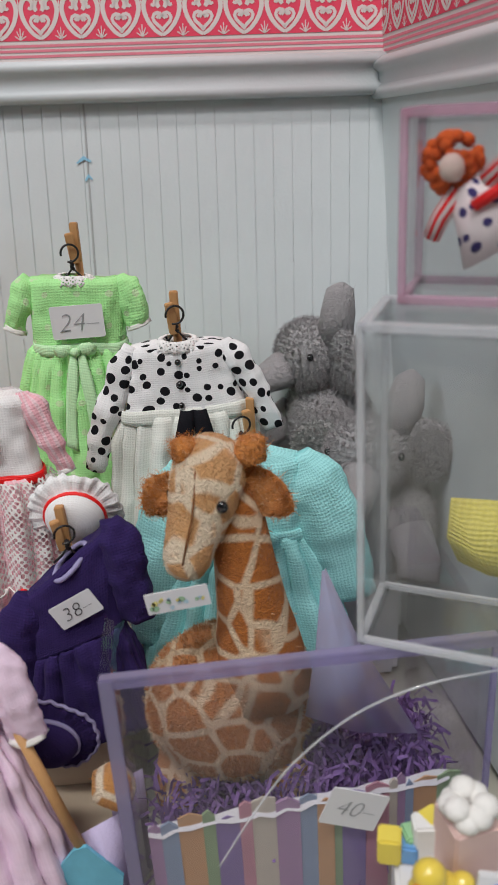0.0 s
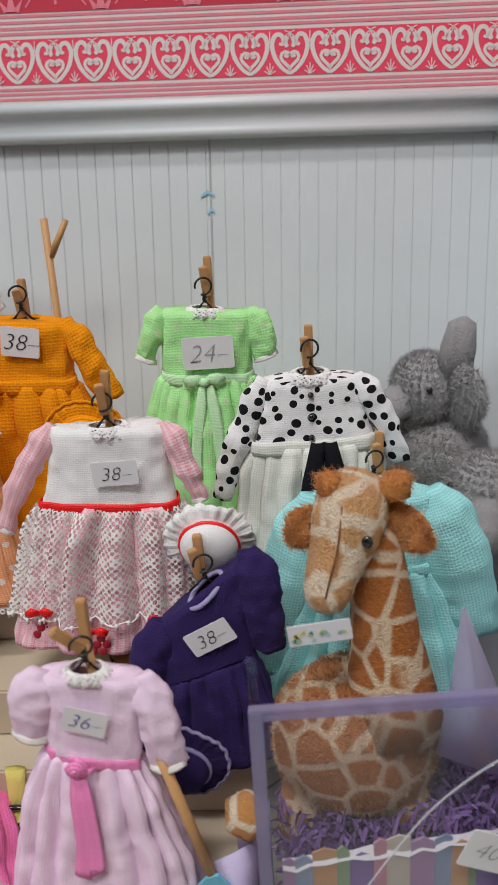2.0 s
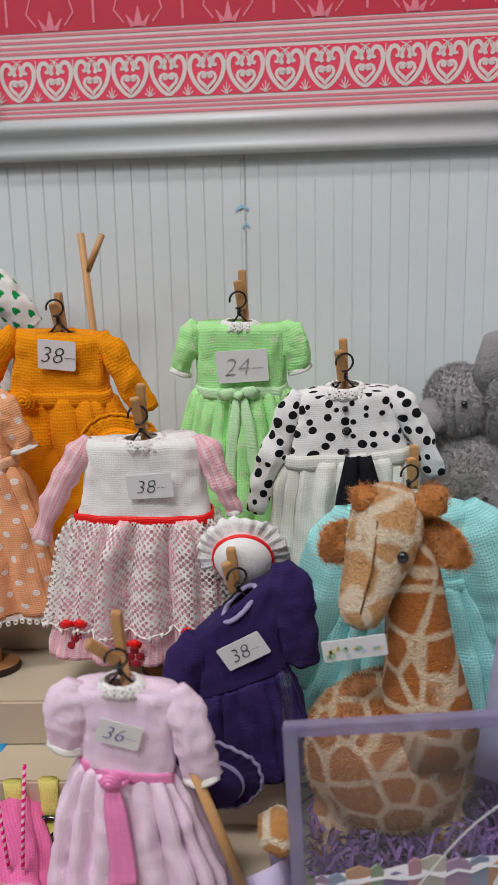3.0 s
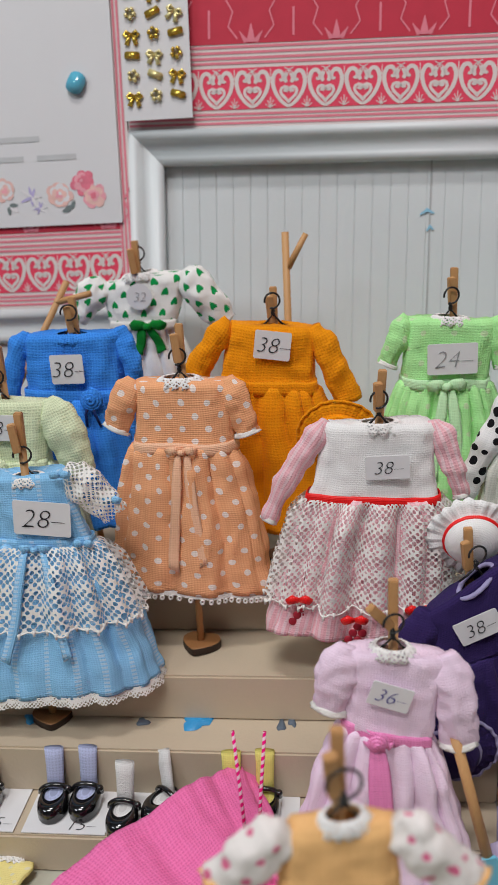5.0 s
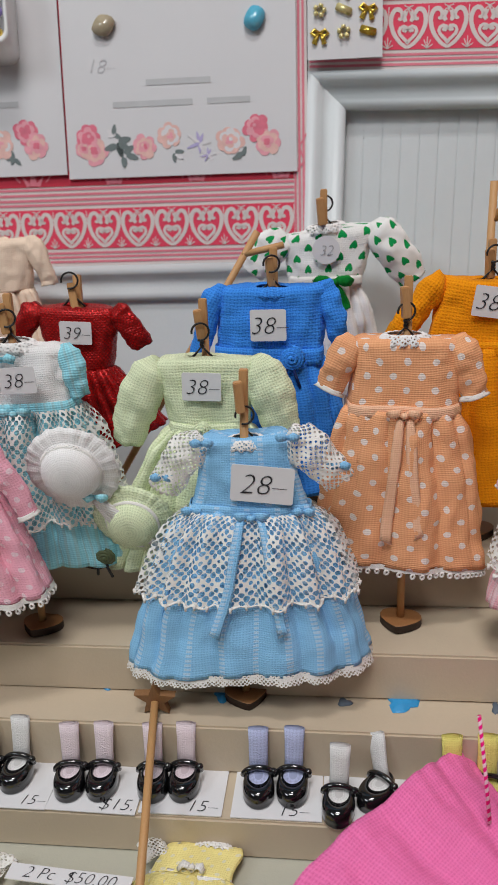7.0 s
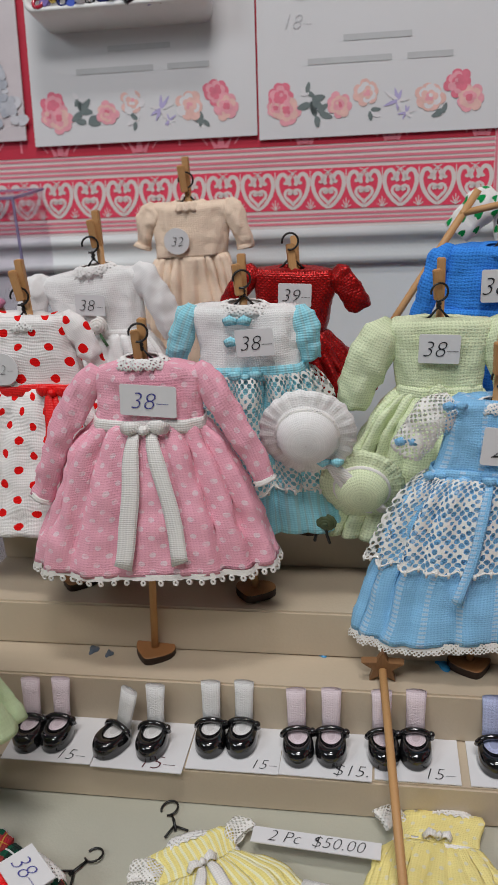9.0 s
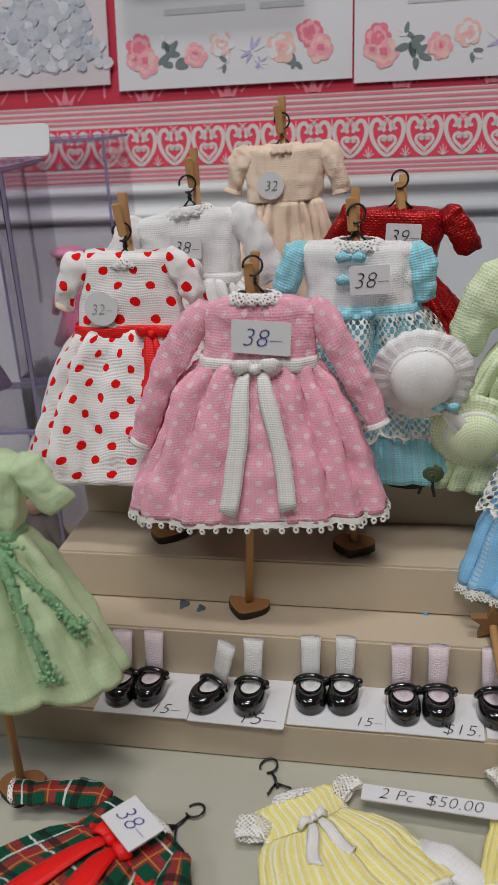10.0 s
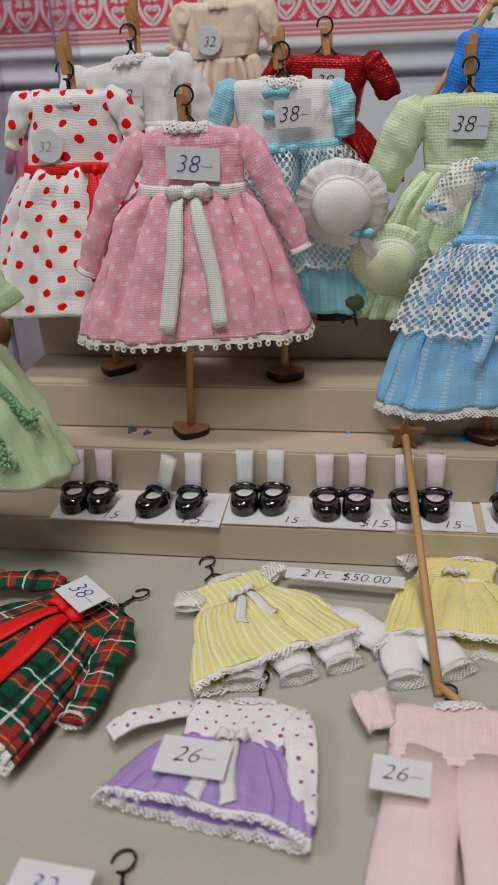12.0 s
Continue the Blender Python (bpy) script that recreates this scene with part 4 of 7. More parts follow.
        if tails:
            for sx in (-1, 1):
                b = bmesh.new()
                rows = []
                ln = tails * (1 if sx < 0 else 0.97)
                for i in range(15):
                    t = i / 14
                    x = bx + sx * (tail_spread * (0.35 + t)) + 0.0006 * math.sin(5 * t + ph[1])
                    z = bz - ln * t
                    fyy = front(x, z) * (1.17 if over else 1.0) - 0.0010 - 0.0004 * math.sin(6 * t)
                    wv = tail_w * (0.55 + 0.45 * min(1, t * 4))
                    cut = 0.0012 if i == 14 else 0
                    rows.append([(x - wv / 2, fyy, z - cut * sx), (x - wv / 4, fyy - 0.0003, z - cut * sx * 0.5), (x, fyy - 0.0002, z), (x + wv / 4, fyy - 0.0003, z + cut * sx * 0.5), (x + wv / 2, fyy, z + cut * sx)])
                loft(b, rows, closed=False)
                o = part("bow_tail", b, bow, root)
                o.modifiers.new("thick", "SOLIDIFY").thickness = 0.0003
    # nothing hangs or lies quite straight
    shift = Vector((seed * 1.9, seed * 0.7, seed * 2.1))
    amp = 0.0030 if flat < 0.6 else 0.0012
    for o in root.children:
        for v in o.data.vertices:
            d = noise.noise_vector(v.co * 52 + shift)
            v.co += Vector((amp * d.x, amp * 0.45 * d.y, amp * d.z))
    s = Shape()
    s.root, s.front, s.db, s.zw, s.cw, s.zs, s.neck, s.dh, s.zh, s.m = root, front, db, zw, cw, zs, neck, dh, zh, m
    return s


def put_tag(s, wx, wz, w, h, words, ink=INK_BLACK, tilt=0, round_one=False, size=0.0):
    """A tag on the dress front at world x, z."""
    lx, lz = wx - s.m.translation.x, wz - s.m.translation.z
    y = min(s.front(lx - w * 0.3, lz), s.front(lx + w * 0.3, lz), s.front(lx, lz)) - 0.0012
    return price_tag(s.root, lx, y, lz, w, h, words, ink, tilt, round_one, size)


def rosette(parent, x, y, z, r, mat, ribbon=0.0, leaf=None):
    b = bmesh.new()
    n = 34
    pts = [(r * (i / n) ** 0.8 * math.cos(i * 0.62), -0.0016 * (1 - i / n), r * (i / n) ** 0.8 * math.sin(i * 0.62)) for i in range(n)]
    tube(b, pts, [r * 0.22] * n, 6, 0.8)
    o = part("rosette", b, mat, parent)
    o.location = (x, y, z)
    if ribbon:
        for sx in (-1, 1):
            b = bmesh.new()
            tube(b, [(0, 0, 0), (sx * 0.0018 - 0.0008, -0.0006, -ribbon * 0.5), (sx * 0.0028, 0, -ribbon)], [0.0006] * 3, 6)
            o = part("ribbon_end", b, leaf or mat, parent)
            o.location = (x, y, z)


def hanger(s, wy=0.0, loop=0.0030):
    """Twisted wire hanger with a ring hook, in the dress's neck."""
    m = s.m @ Matrix.Translation((s.neck[0], 0, s.neck[1]))
    h = thing("wire_hanger", "black twisted wire hanger with a ring hook", "hanger", "hangers", m=m)
    b = bmesh.new()
    w = 0.0050
    tube(b, [(-w, -0.001, -0.001), (-w * 0.5, -0.001, 0.0012), (0, -0.001, 0.0042), (w * 0.5, -0.001, 0.0012), (w, -0.001, -0.001)], [0.00042] * 5, 6)
    tube(b, [(0.0003 * math.sin(k * 1.9), -0.0012, 0.0035 + 0.00045 * k) for k in range(8)], [0.0007] * 8, 6)
    tube(b, [(loop * math.sin(a) * 0.95, -0.0030 + 0.0010 * math.sin(a), 0.0066 + loop - loop * math.cos(a)) for a in [radians(q) for q in range(-20, 300, 20)]], [0.00038] * 16, 6)
    part("wire", b, WIRE, h)
    return h


def heart_outline(r):
    out = []
    for i in range(28):
        a = 2 * math.pi * i / 28
        out.append((r * (0.45 * math.sin(a) ** 3 + 0.55 * math.sin(a)), 0.55 * r * math.cos(a) + 0.40 * r * (13 * math.cos(a) - 5 * math.cos(2 * a) - 2 * math.cos(3 * a) - math.cos(4 * a)) / 15))
    return out


def stand(x, y, z0, top, turn=0, tx=None, ty=None, peg=True, r=0.0014, base=0.0078, tall_peg=0.0055, pegturn=0):
    """Dress stand: heart base, dowel and a forked peg at the top."""
    lean = 0.0 if tx is None else math.degrees(math.atan2(tx - x, top - z0))
    st = thing("dress_stand", "small wooden dress stand with a heart base and forked peg", "dress stand", "dress stands", m=pose(x, y, z0, 0.0 if ty is None else -math.degrees(math.atan2(ty - y, top - z0)), lean, 0))
    b = bmesh.new()
    o = heart_outline(base)
    # point of the heart towards the viewer
    lo = [(px, py * 1.0, 0.0001) for px, py in o]
    loft(b, [lo, [(px, py, 0.0030) for px, py in o]], caps=(True, False), mat=1)
    loft(b, [[(px, py, 0.0030) for px, py in o], [(px * 0.97, py * 0.97, 0.0033) for px, py in o]], caps=(False, True), mat=0)
    hb = part("heart_base", b, [HEART_WOOD, BURNT], st, smooth=False)
    hb.matrix_basis = pose(0, 0, 0, 0, 0, turn)
    b = bmesh.new()
    tube(b, [(0, 0, 0.003), (0, 0, top - z0 - 0.013)], [r, r], 12)
    part("dowel", b, DOWEL, st)
    if peg:
        b = bmesh.new()
        h = top - z0
        box(b, (-0.0015, -0.0012, h - 0.0135), (0.0013, 0.0014, h), 0.0003)
        p = part("peg", b, DOWEL, st, smooth=False)
        b = bmesh.new()
        box(b, (-0.0014, -0.0012, 0.0), (0.0014, 0.0012, 0.0105), 0.0003)
        p = part("fork_peg", b, DOWEL, st, smooth=False)
        p.matrix_basis = pose(-0.0008, -0.0026, h - 0.0135, 4, -6 + pegturn, 20)
    return st


# ---- fabrics ----
F_PINK = cloth("pink_dotted_cotton", (0.99, 0.53, 0.61), 0.0010, "tiny", (0.97, 0.82, 0.85), 0.0066, 0.0010, contrast=0.19)
F_REDDOT = cloth("white_red_dot_cotton", (0.92, 0.89, 0.88), 0.0006, "dots", (0.74, 0.03, 0.03), 0.0115, 0.0016, ribs=True, contrast=0.16)
F_WHITE = cloth("white_cotton", (0.90, 0.89, 0.88), 0.0008, contrast=0.27)
F_CREAM = cloth("cream_cotton", (0.92, 0.76, 0.64), 0.0008, contrast=0.2)
F_TURQ = cloth("turquoise_cotton", (0.47, 0.78, 0.87), 0.0009, "stripes", (0.45, 0.70, 0.76), 0.0030, 0.0010, ribs=True)
F_REDMET = cloth("red_metallic_mesh", (0.20, 0.006, 0.014), 0.0010, "tiny", (0.60, 0.03, 0.05), 0.0016, 0.00045, rough=0.35, metal=0.5, contrast=0.5)
F_SAGE = cloth("sage_linen", (0.66, 0.72, 0.54), 0.0011, contrast=0.4)
F_LBLUE = cloth("light_blue_batiste", (0.40, 0.64, 0.93), 0.0009, "eyelet", (0.55, 0.72, 0.93), 0.0100, 0.001, contrast=0.4)
F_ROYAL = cloth("royal_blue_linen", (0.17, 0.37, 0.92), 0.0012, contrast=0.5)
F_GHEART = cloth("white_green_heart_cotton", (0.86, 0.86, 0.83), 0.0008, "hearts", (0.02, 0.28, 0.09), 0.0088, 0.0015, contrast=0.2)
F_PEACH = cloth("peach_dotted_cotton", (0.99, 0.52, 0.35), 0.0008, "dots", (0.95, 0.84, 0.79), 0.0094, 0.0012, contrast=0.3, ribs=True)
F_PEACH_R = cloth("peach_ribbon", (0.98, 0.60, 0.45), 0.0007, ribs=True, rough=0.5, contrast=0.2)
F_ORANGE = cloth("orange_linen", (0.99, 0.38, 0.010), 0.0012, contrast=0.32)
F_REDLACE = cloth("pink_cherry_cotton", (0.90, 0.58, 0.62), 0.0010, "stripes", (0.92, 0.70, 0.73), 0.0024, 0.0010)
F_GREEN24 = cloth("mint_dotted_cotton", (0.52, 0.86, 0.45), 0.0010, "dots", (0.62, 0.80, 0.52), 0.0110, 0.0011, contrast=0.16)
F_GREENRIB = cloth("pale_green_ribbon", (0.62, 0.84, 0.58), 0.0006, ribs=True, contrast=0.2)
F_DALM = cloth("white_black_spot_cotton", (0.90, 0.90, 0.90), 0.0008, "spots", (0.008, 0.008, 0.010), 0.0052, 0.0009, contrast=0.14)
F_GREYW = cloth("grey_white_voile", (0.68, 0.69, 0.65), 0.0009, contrast=0.3)
F_BLACKV = cloth("black_velvet", (0.006, 0.006, 0.008), 0.0006, sheen=0.0)
F_PURPLE = cloth("dark_purple_cotton", (0.034, 0.024, 0.078), 0.0010, contrast=0.4)
F_PURPLE_PIPE = plain("lilac_piping", (0.36, 0.33, 0.55), 0.8, 0.15, 300, rel=0.0003)
F_TEAL = cloth("teal_gauze", (0.46, 0.76, 0.76), 0.0012, contrast=0.45)
F_LAV = cloth("pale_lilac_cotton", (0.93, 0.78, 0.90), 0.0008, contrast=0.2)
F_ROSE = cloth("rose_satin", (0.82, 0.36, 0.58), 0.0008, ribs=True, rough=0.4, contrast=0.14)
F_MAG = cloth("magenta_linen", (0.92, 0.31, 0.52), 0.0011, contrast=0.4)
F_APRICOT = cloth("apricot_cotton", (0.94, 0.58, 0.34), 0.0010, contrast=0.25)
F_FLORAL = cloth("white_pink_flower_cotton", (0.80, 0.76, 0.74), 0.0008, "spots", (0.72, 0.25, 0.36), 0.0062, 0.0003, contrast=0.2)
F_GREEN36 = cloth("celery_green_linen", (0.47, 0.55, 0.39), 0.0008, contrast=0.14)
F_YELLOW = cloth("yellow_striped_seersucker", (0.93, 0.80, 0.42), 0.0009, "stripes", (0.96, 0.91, 0.68), 0.0022, 0.0008, contrast=0.25)
F_YELLOW2 = cloth("yellow_dotted_voile", (0.93, 0.80, 0.44), 0.0009, "dots", (0.84, 0.80, 0.60), 0.0060, 0.0007, contrast=0.25)
F_PLAID = cloth("green_red_plaid", (0.010, 0.060, 0.038), 0.0009, "plaid", cell=0.0150, ribs=True, contrast=0.4)
F_LAVSAT = cloth("lavender_satin", (0.40, 0.30, 0.52), 0.0009, rough=0.26, contrast=0.3)
F_LAVDOT = cloth("white_violet_dot_cotton", (0.80, 0.77, 0.76), 0.0008, "dots", (0.35, 0.10, 0.28), 0.0062, 0.0005, contrast=0.2)
F_PINKSOFT = cloth("pale_pink_cotton", (0.90, 0.74, 0.73), 0.0009, contrast=0.2)
SEQUIN = plain("green_glitter", (0.32, 0.68, 0.32), 0.25, 0.75, 1800, metal=0.12, rel=0.0010, fine=4500)

# ---- standing dresses on the steps ----
s = dress("doll_dress", "pink white-flecked doll dress with white grosgrain bow and picot lace hem", 0.230, (-0.281, 0.1535), (-0.298, 0.1502), (-0.2625, 0.1502), (-0.2995, 0.1328), (-0.263, 0.1328), (-0.3285, 0.0790), (-0.2395, 0.0835),
          F_PINK, cl=(-0.3235, 0.1035), cr=(-0.2435, 0.1120), collar=TRIM, sash=SATIN_WHITE, bow=SATIN_WHITE, tails=0.047, bow_x=0.0008, bow_w=0.0078, tail_spread=0.0075, tail_w=0.0058, trim=TRIM, cuff=TRIM, pleats=11, deep=0.36, sleeve=(0.0062, 0.0070, 0.0055), seed=1, flare=0.72, pleat_amp=0.12)
put_tag(s, -0.2785, 0.1420, 0.0186, 0.0105, "38-", INK_BLUE, 4)
hanger(s)
stand(-0.2893, 0.236, 0.036, 0.1668, -12, -0.2808)
s = dress("doll_dress", "white doll dress with red polka dots and red grosgrain sash", 0.250, (-0.328, 0.1617), (-0.3434, 0.1640), (-0.3125, 0.1640), (-0.3480, 0.1375), (-0.3095, 0.1385), (-0.3760, 0.0830), (-0.2900, 0.0840),
          F_REDDOT, cl=(-0.3525, 0.1455), cr=(-0.3030, 0.1440), collar=TRIM, sash=SATIN_RED, sash_h=0.0040, bow=SATIN_RED, tails=0.022, bow_x=0.0095, bow_w=0.0060, tail_spread=0.0018, tail_w=0.0045, pleats=9, sleeve=(0.0050, 0.0062, 0.0045), cuff=F_CREAM, seed=2, deep=0.36)
put_tag(s, -0.3368, 0.1465, 0.0118, 0.0118, "32-", INK_GREY, 0, True, 0.0052)
hanger(s)
stand(-0.3227, 0.2540, 0.0555, 0.1835, -10, -0.3275)
s = dress("doll_dress", "white cotton doll dress with full sleeves and a rosette", 0.288, (-0.314, 0.1729), (-0.3345, 0.1690), (-0.2970, 0.1725), (-0.3330, 0.1480), (-0.2960, 0.1480), (-0.3500, 0.100), (-0.2800, 0.100),
          F_WHITE, cr=(-0.2830, 0.1470), cl=(-0.3480, 0.1440), collar=TRIM, sash=F_WHITE, sleeve=(0.0070, 0.0085, 0.0075), seed=3)
put_tag(s, -0.3150, 0.1605, 0.0118, 0.0080, "38-", INK_BLACK, 3)
rosette(s.root, -0.3125 - s.m.translation.x, -s.db - 0.003, 0.1525 - s.m.translation.z, 0.0035, TRIM, 0.008, plain("leaf_green", (0.10, 0.22, 0.10), 0.7))
hanger(s)
stand(-0.3120, 0.294, 0.074, 0.1945)
s = dress("doll_dress", "cream cotton doll dress with gathered peach waist", 0.325, (-0.2835, 0.1920), (-0.2990, 0.1915), (-0.2655, 0.1915), (-0.2985, 0.1705), (-0.2695, 0.1715), (-0.3120, 0.1150), (-0.2580, 0.1150),
          F_CREAM, cl=(-0.3045, 0.1750), cr=(-0.2605, 0.1745), collar=F_CREAM, sleeve=(0.0048, 0.0062, 0.0052), cuff=F_CREAM, pleats=16, seed=4, deep=0.3)
put_tag(s, -0.2882, 0.1780, 0.0108, 0.0108, "32", INK_BLACK, 0, True, 0.0055)
hanger(s)
stand(-0.2835, 0.3285, 0.074, 0.2105)
s = dress("doll_dress", "turquoise and white doll dress with lace apron front and blue bows", 0.255, (-0.2510, 0.1648), (-0.2690, 0.1640), (-0.2315, 0.1635), (-0.2680, 0.1426), (-0.2310, 0.1426), (-0.2760, 0.0815), (-0.2190, 0.0818),
          F_WHITE, F_TURQ, F_TURQ, cl=(-0.2770, 0.1470), cr=(-0.2285, 0.1460), collar=TRIM, sash=F_TURQ, sash_h=0.0055, bow=F_TURQ, bow_x=-0.001, bow_w=0.0055, over=LACE_BIG, over_len=0.68, sleeve=(0.0052, 0.0060, 0.0058), pleats=12, seed=5, deep=0.34)
put_tag(s, -0.2463, 0.1550, 0.0128, 0.0092, "38-", INK_BLACK, -3).location.y -= 0.0036
hanger(s)
stand(-0.2514, 0.2495, 0.0555, 0.1825, -10, None, 0.2610)
for wz in (0.1608, 0.1535):
    b = bmesh.new()
    for sx in (-1, 1):
        tube(b, [(0, 0, 0), (sx * 0.0024, -0.0012, 0.0010), (sx * 0.0044, -0.0004, 0.0)], [0.0009, 0.0018, 0.0014], 8, 0.6)
    o = part("small_bow", b, F_TURQ, s.root)
    o.location = (-0.2525 - s.m.translation.x, -s.db * 1.0 - 0.001, wz - s.m.translation.z)
s = dress("doll_dress", "dark red metallic mesh doll dress with short sleeves", 0.285, (-0.2375, 0.1722), (-0.2518, 0.1710), (-0.2210, 0.1702), (-0.2480, 0.1480), (-0.2260, 0.1480), (-0.2620, 0.1050), (-0.2070, 0.1250),
          F_REDMET, cl=(-0.2620, 0.1560), cr=(-0.2130, 0.1565), sleeve=(0.0058, 0.0066, 0.0062), pleats=16, seed=6)
put_tag(s, -0.2360, 0.1630, 0.0122, 0.0086, "39-", INK_BLACK, 3)
hanger(s)
stand(-0.2315, 0.2665, 0.074, 0.1860, 8, -0.2366, 0.2930)
s = dress("doll_dress", "sage green linen doll dress with very full sleeves", 0.262, (-0.1857, 0.1575), (-0.2030, 0.1563), (-0.1670, 0.1560), (-0.1985, 0.1327), (-0.1700, 0.1327), (-0.2280, 0.0790), (-0.1550, 0.0790),
          F_SAGE, cl=(-0.2150, 0.1265), cr=(-0.1570, 0.1290), sash=F_SAGE, sleeve=(0.0072, 0.0110, 0.0085), pleats=14, seed=7)
put_tag(s, -0.1855, 0.1490, 0.0136, 0.0100, "38-", INK_BLACK, 2)
rosette(s.root, -0.1860 - s.m.translation.x, -s.db - 0.004, 0.1340 - s.m.translation.z, 0.0030, F_SAGE)
hanger(s)
stand(-0.1850, 0.268, 0.0555, 0.1775)
s = dress("doll_dress", "light blue doll dress with white lace sleeves and lace peplum", 0.235, (-0.1683, 0.1365), (-0.1830, 0.1378), (-0.1535, 0.1385), (-0.1880, 0.1122), (-0.1490, 0.1128), (-0.2130, 0.0520), (-0.1275, 0.0580),
          F_LBLUE, cloth_sleeve=LACE, cl=(-0.1965, 0.1205), cr=(-0.1385, 0.1235), collar=TRIM, sash=F_LBLUE, sash_h=0.0050, bow=F_LBLUE, bow_w=0.0055, bow_x=0.001, tails=0.040, tail_spread=0.0085, tail_w=0.0034, over=LACE_BIG, over_len=0.50, trim=LACE_FINE, picot=False, sleeve=(0.0062, 0.0094, 0.0082), pleats=12, pleat_amp=0.10, seed=8, deep=0.36, flare=0.62)
put_tag(s, -0.1630, 0.1238, 0.0205, 0.0128, "28-", INK_BLACK, 5)
hanger(s)
stand(-0.1724, 0.2375, 0.036, 0.1610, 15, -0.1681)
for wx, wz in ((-0.1965, 0.1245), (-0.1385, 0.1290), (-0.1820, 0.1375), (-0.1545, 0.1395), (-0.1870, 0.1125), (-0.1500, 0.1130)):
    b = bmesh.new()
    for sx in (-1, 1):
        tube(b, [(0, 0, 0), (sx * 0.0018, -0.0012, 0.0008), (sx * 0.0034, -0.0004, 0.0)], [0.0008, 0.0016, 0.0012], 8, 0.6)
    o = part("small_bow", b, F_LBLUE, s.root)
    o.location = (wx - s.m.translation.x, s.front(wx - s.m.translation.x, wz - s.m.translation.z) - 0.002, wz - s.m.translation.z)
s = dress("doll_dress", "royal blue linen doll dress with a ribbon rose at the waist", 0.285, (-0.1625, 0.1765), (-0.1815, 0.1775), (-0.1425, 0.1772), (-0.1840, 0.1528), (-0.1450, 0.1525), (-0.1950, 0.1000), (-0.1330, 0.1000),
          F_ROYAL, cl=(-0.1915, 0.1515), cr=(-0.1375, 0.1535), collar=F_ROYAL, sash=F_ROYAL, sash_h=0.0065, sleeve=(0.0056, 0.0062, 0.0052), pleats=12, seed=9, pleat_amp=0.13)
put_tag(s, -0.1638, 0.1651, 0.0130, 0.0115, "38-", INK_BLACK, 0)
rosette(s.root, -0.1555 - s.m.translation.x, -s.db - 0.003, 0.1530 - s.m.translation.z, 0.0044, F_ROYAL, 0.011, plain("navy_ribbon", (0.01, 0.03, 0.16), 0.5))
hanger(s)
stand(-0.1620, 0.291, 0.074, 0.1913)
s = dress("doll_dress", "white doll dress printed with green hearts, green velvet bow", 0.330, (-0.1440, 0.1932), (-0.1610, 0.1895), (-0.1245, 0.1935), (-0.1575, 0.1722), (-0.1300, 0.1725), (-0.1640, 0.1150), (-0.1180, 0.1150),
          F_GHEART, F_WHITE, cl=(-0.1745, 0.1765), cr=(-0.1085, 0.1720), collar=TRIM, sash=TRIM, bow=cloth("green_velvet", (0.01, 0.17, 0.04), 0.0008), bow_w=0.0075, tails=0.012, bow_x=0.003, sleeve=(0.0085, 0.0108, 0.0090), seed=10, deep=0.3)
put_tag(s, -0.1437, 0.1852, 0.0112, 0.0112, "32", INK_GREY, 0, True, 0.0058)
hanger(s)
stand(-0.1445, 0.3305, 0.074, 0.2083)
s = dress("doll_dress", "peach doll dress with white polka dots and a ribbon bow", 0.260, (-0.1164, 0.1637), (-0.1345, 0.1635), (-0.0980, 0.1632), (-0.1355, 0.1400), (-0.0985, 0.1395), (-0.1480, 0.0850), (-0.0865, 0.0795),
          F_PEACH, cl=(-0.1420, 0.1465), cr=(-0.0930, 0.1440), collar=TRIM, sash=F_PEACH_R, sash_h=0.0048, bow=F_PEACH_R, bow_w=0.0055, bow_x=0.0005, tails=0.046, tail_spread=0.0042, tail_w=0.0038, trim=TRIM, cuff=TRIM, sleeve=(0.0058, 0.0070, 0.0068), pleats=9, pleat_amp=0.13, seed=11, deep=0.36)
hanger(s)
stand(-0.1156, 0.2585, 0.0555, 0.1845, -14, None, 0.2650)
s = dress("doll_dress", "bright orange linen doll dress with wide waistband", 0.290, (-0.0840, 0.1775), (-0.1020, 0.1780), (-0.0675, 0.1750), (-0.1065, 0.1532), (-0.0685, 0.1525), (-0.1150, 0.0930), (-0.0500, 0.0950),
          F_ORANGE, cl=(-0.1200, 0.1500), cr=(-0.0555, 0.1470), sash=F_ORANGE, sash_h=0.0060, sleeve=(0.0066, 0.0074, 0.0068), pleats=10, seed=12, pleat_amp=0.13)
put_tag(s, -0.0842, 0.1708, 0.0140, 0.0110, "38-", INK_BLACK, 8)
rosette(s.root, -0.0985 - s.m.translation.x, -s.db - 0.004, 0.1545 - s.m.translation.z, 0.0042, F_ORANGE)
hanger(s)
stand(-0.0838, 0.297, 0.074, 0.1915)
s = dress("doll_dress", "pink cherry-print doll dress with white lace overskirt and red trim", 0.240, (-0.0465, 0.1520), (-0.0645, 0.1520), (-0.0278, 0.1520), (-0.0700, 0.1268), (-0.0272, 0.1262), (-0.0870, 0.0760), (-0.0225, 0.0760),
          F_WHITE, F_REDLACE, F_REDLACE, cl=(-0.0850, 0.1180), cr=(-0.0190, 0.1270), collar=TRIM, sash=SATIN_RED, sash_h=0.0035, over=LACE_STAR, over_len=0.72, sleeve=(0.0056, 0.0060, 0.0042), cuff=TRIM, pleats=12, seed=13, deep=0.36)
put_tag(s, -0.0440, 0.1397, 0.0145, 0.0082, "38-", INK_BLACK, -2)
hanger(s)
stand(-0.0520, 0.2560, 0.0555, 0.1715, 0, -0.0450, 0.2440)
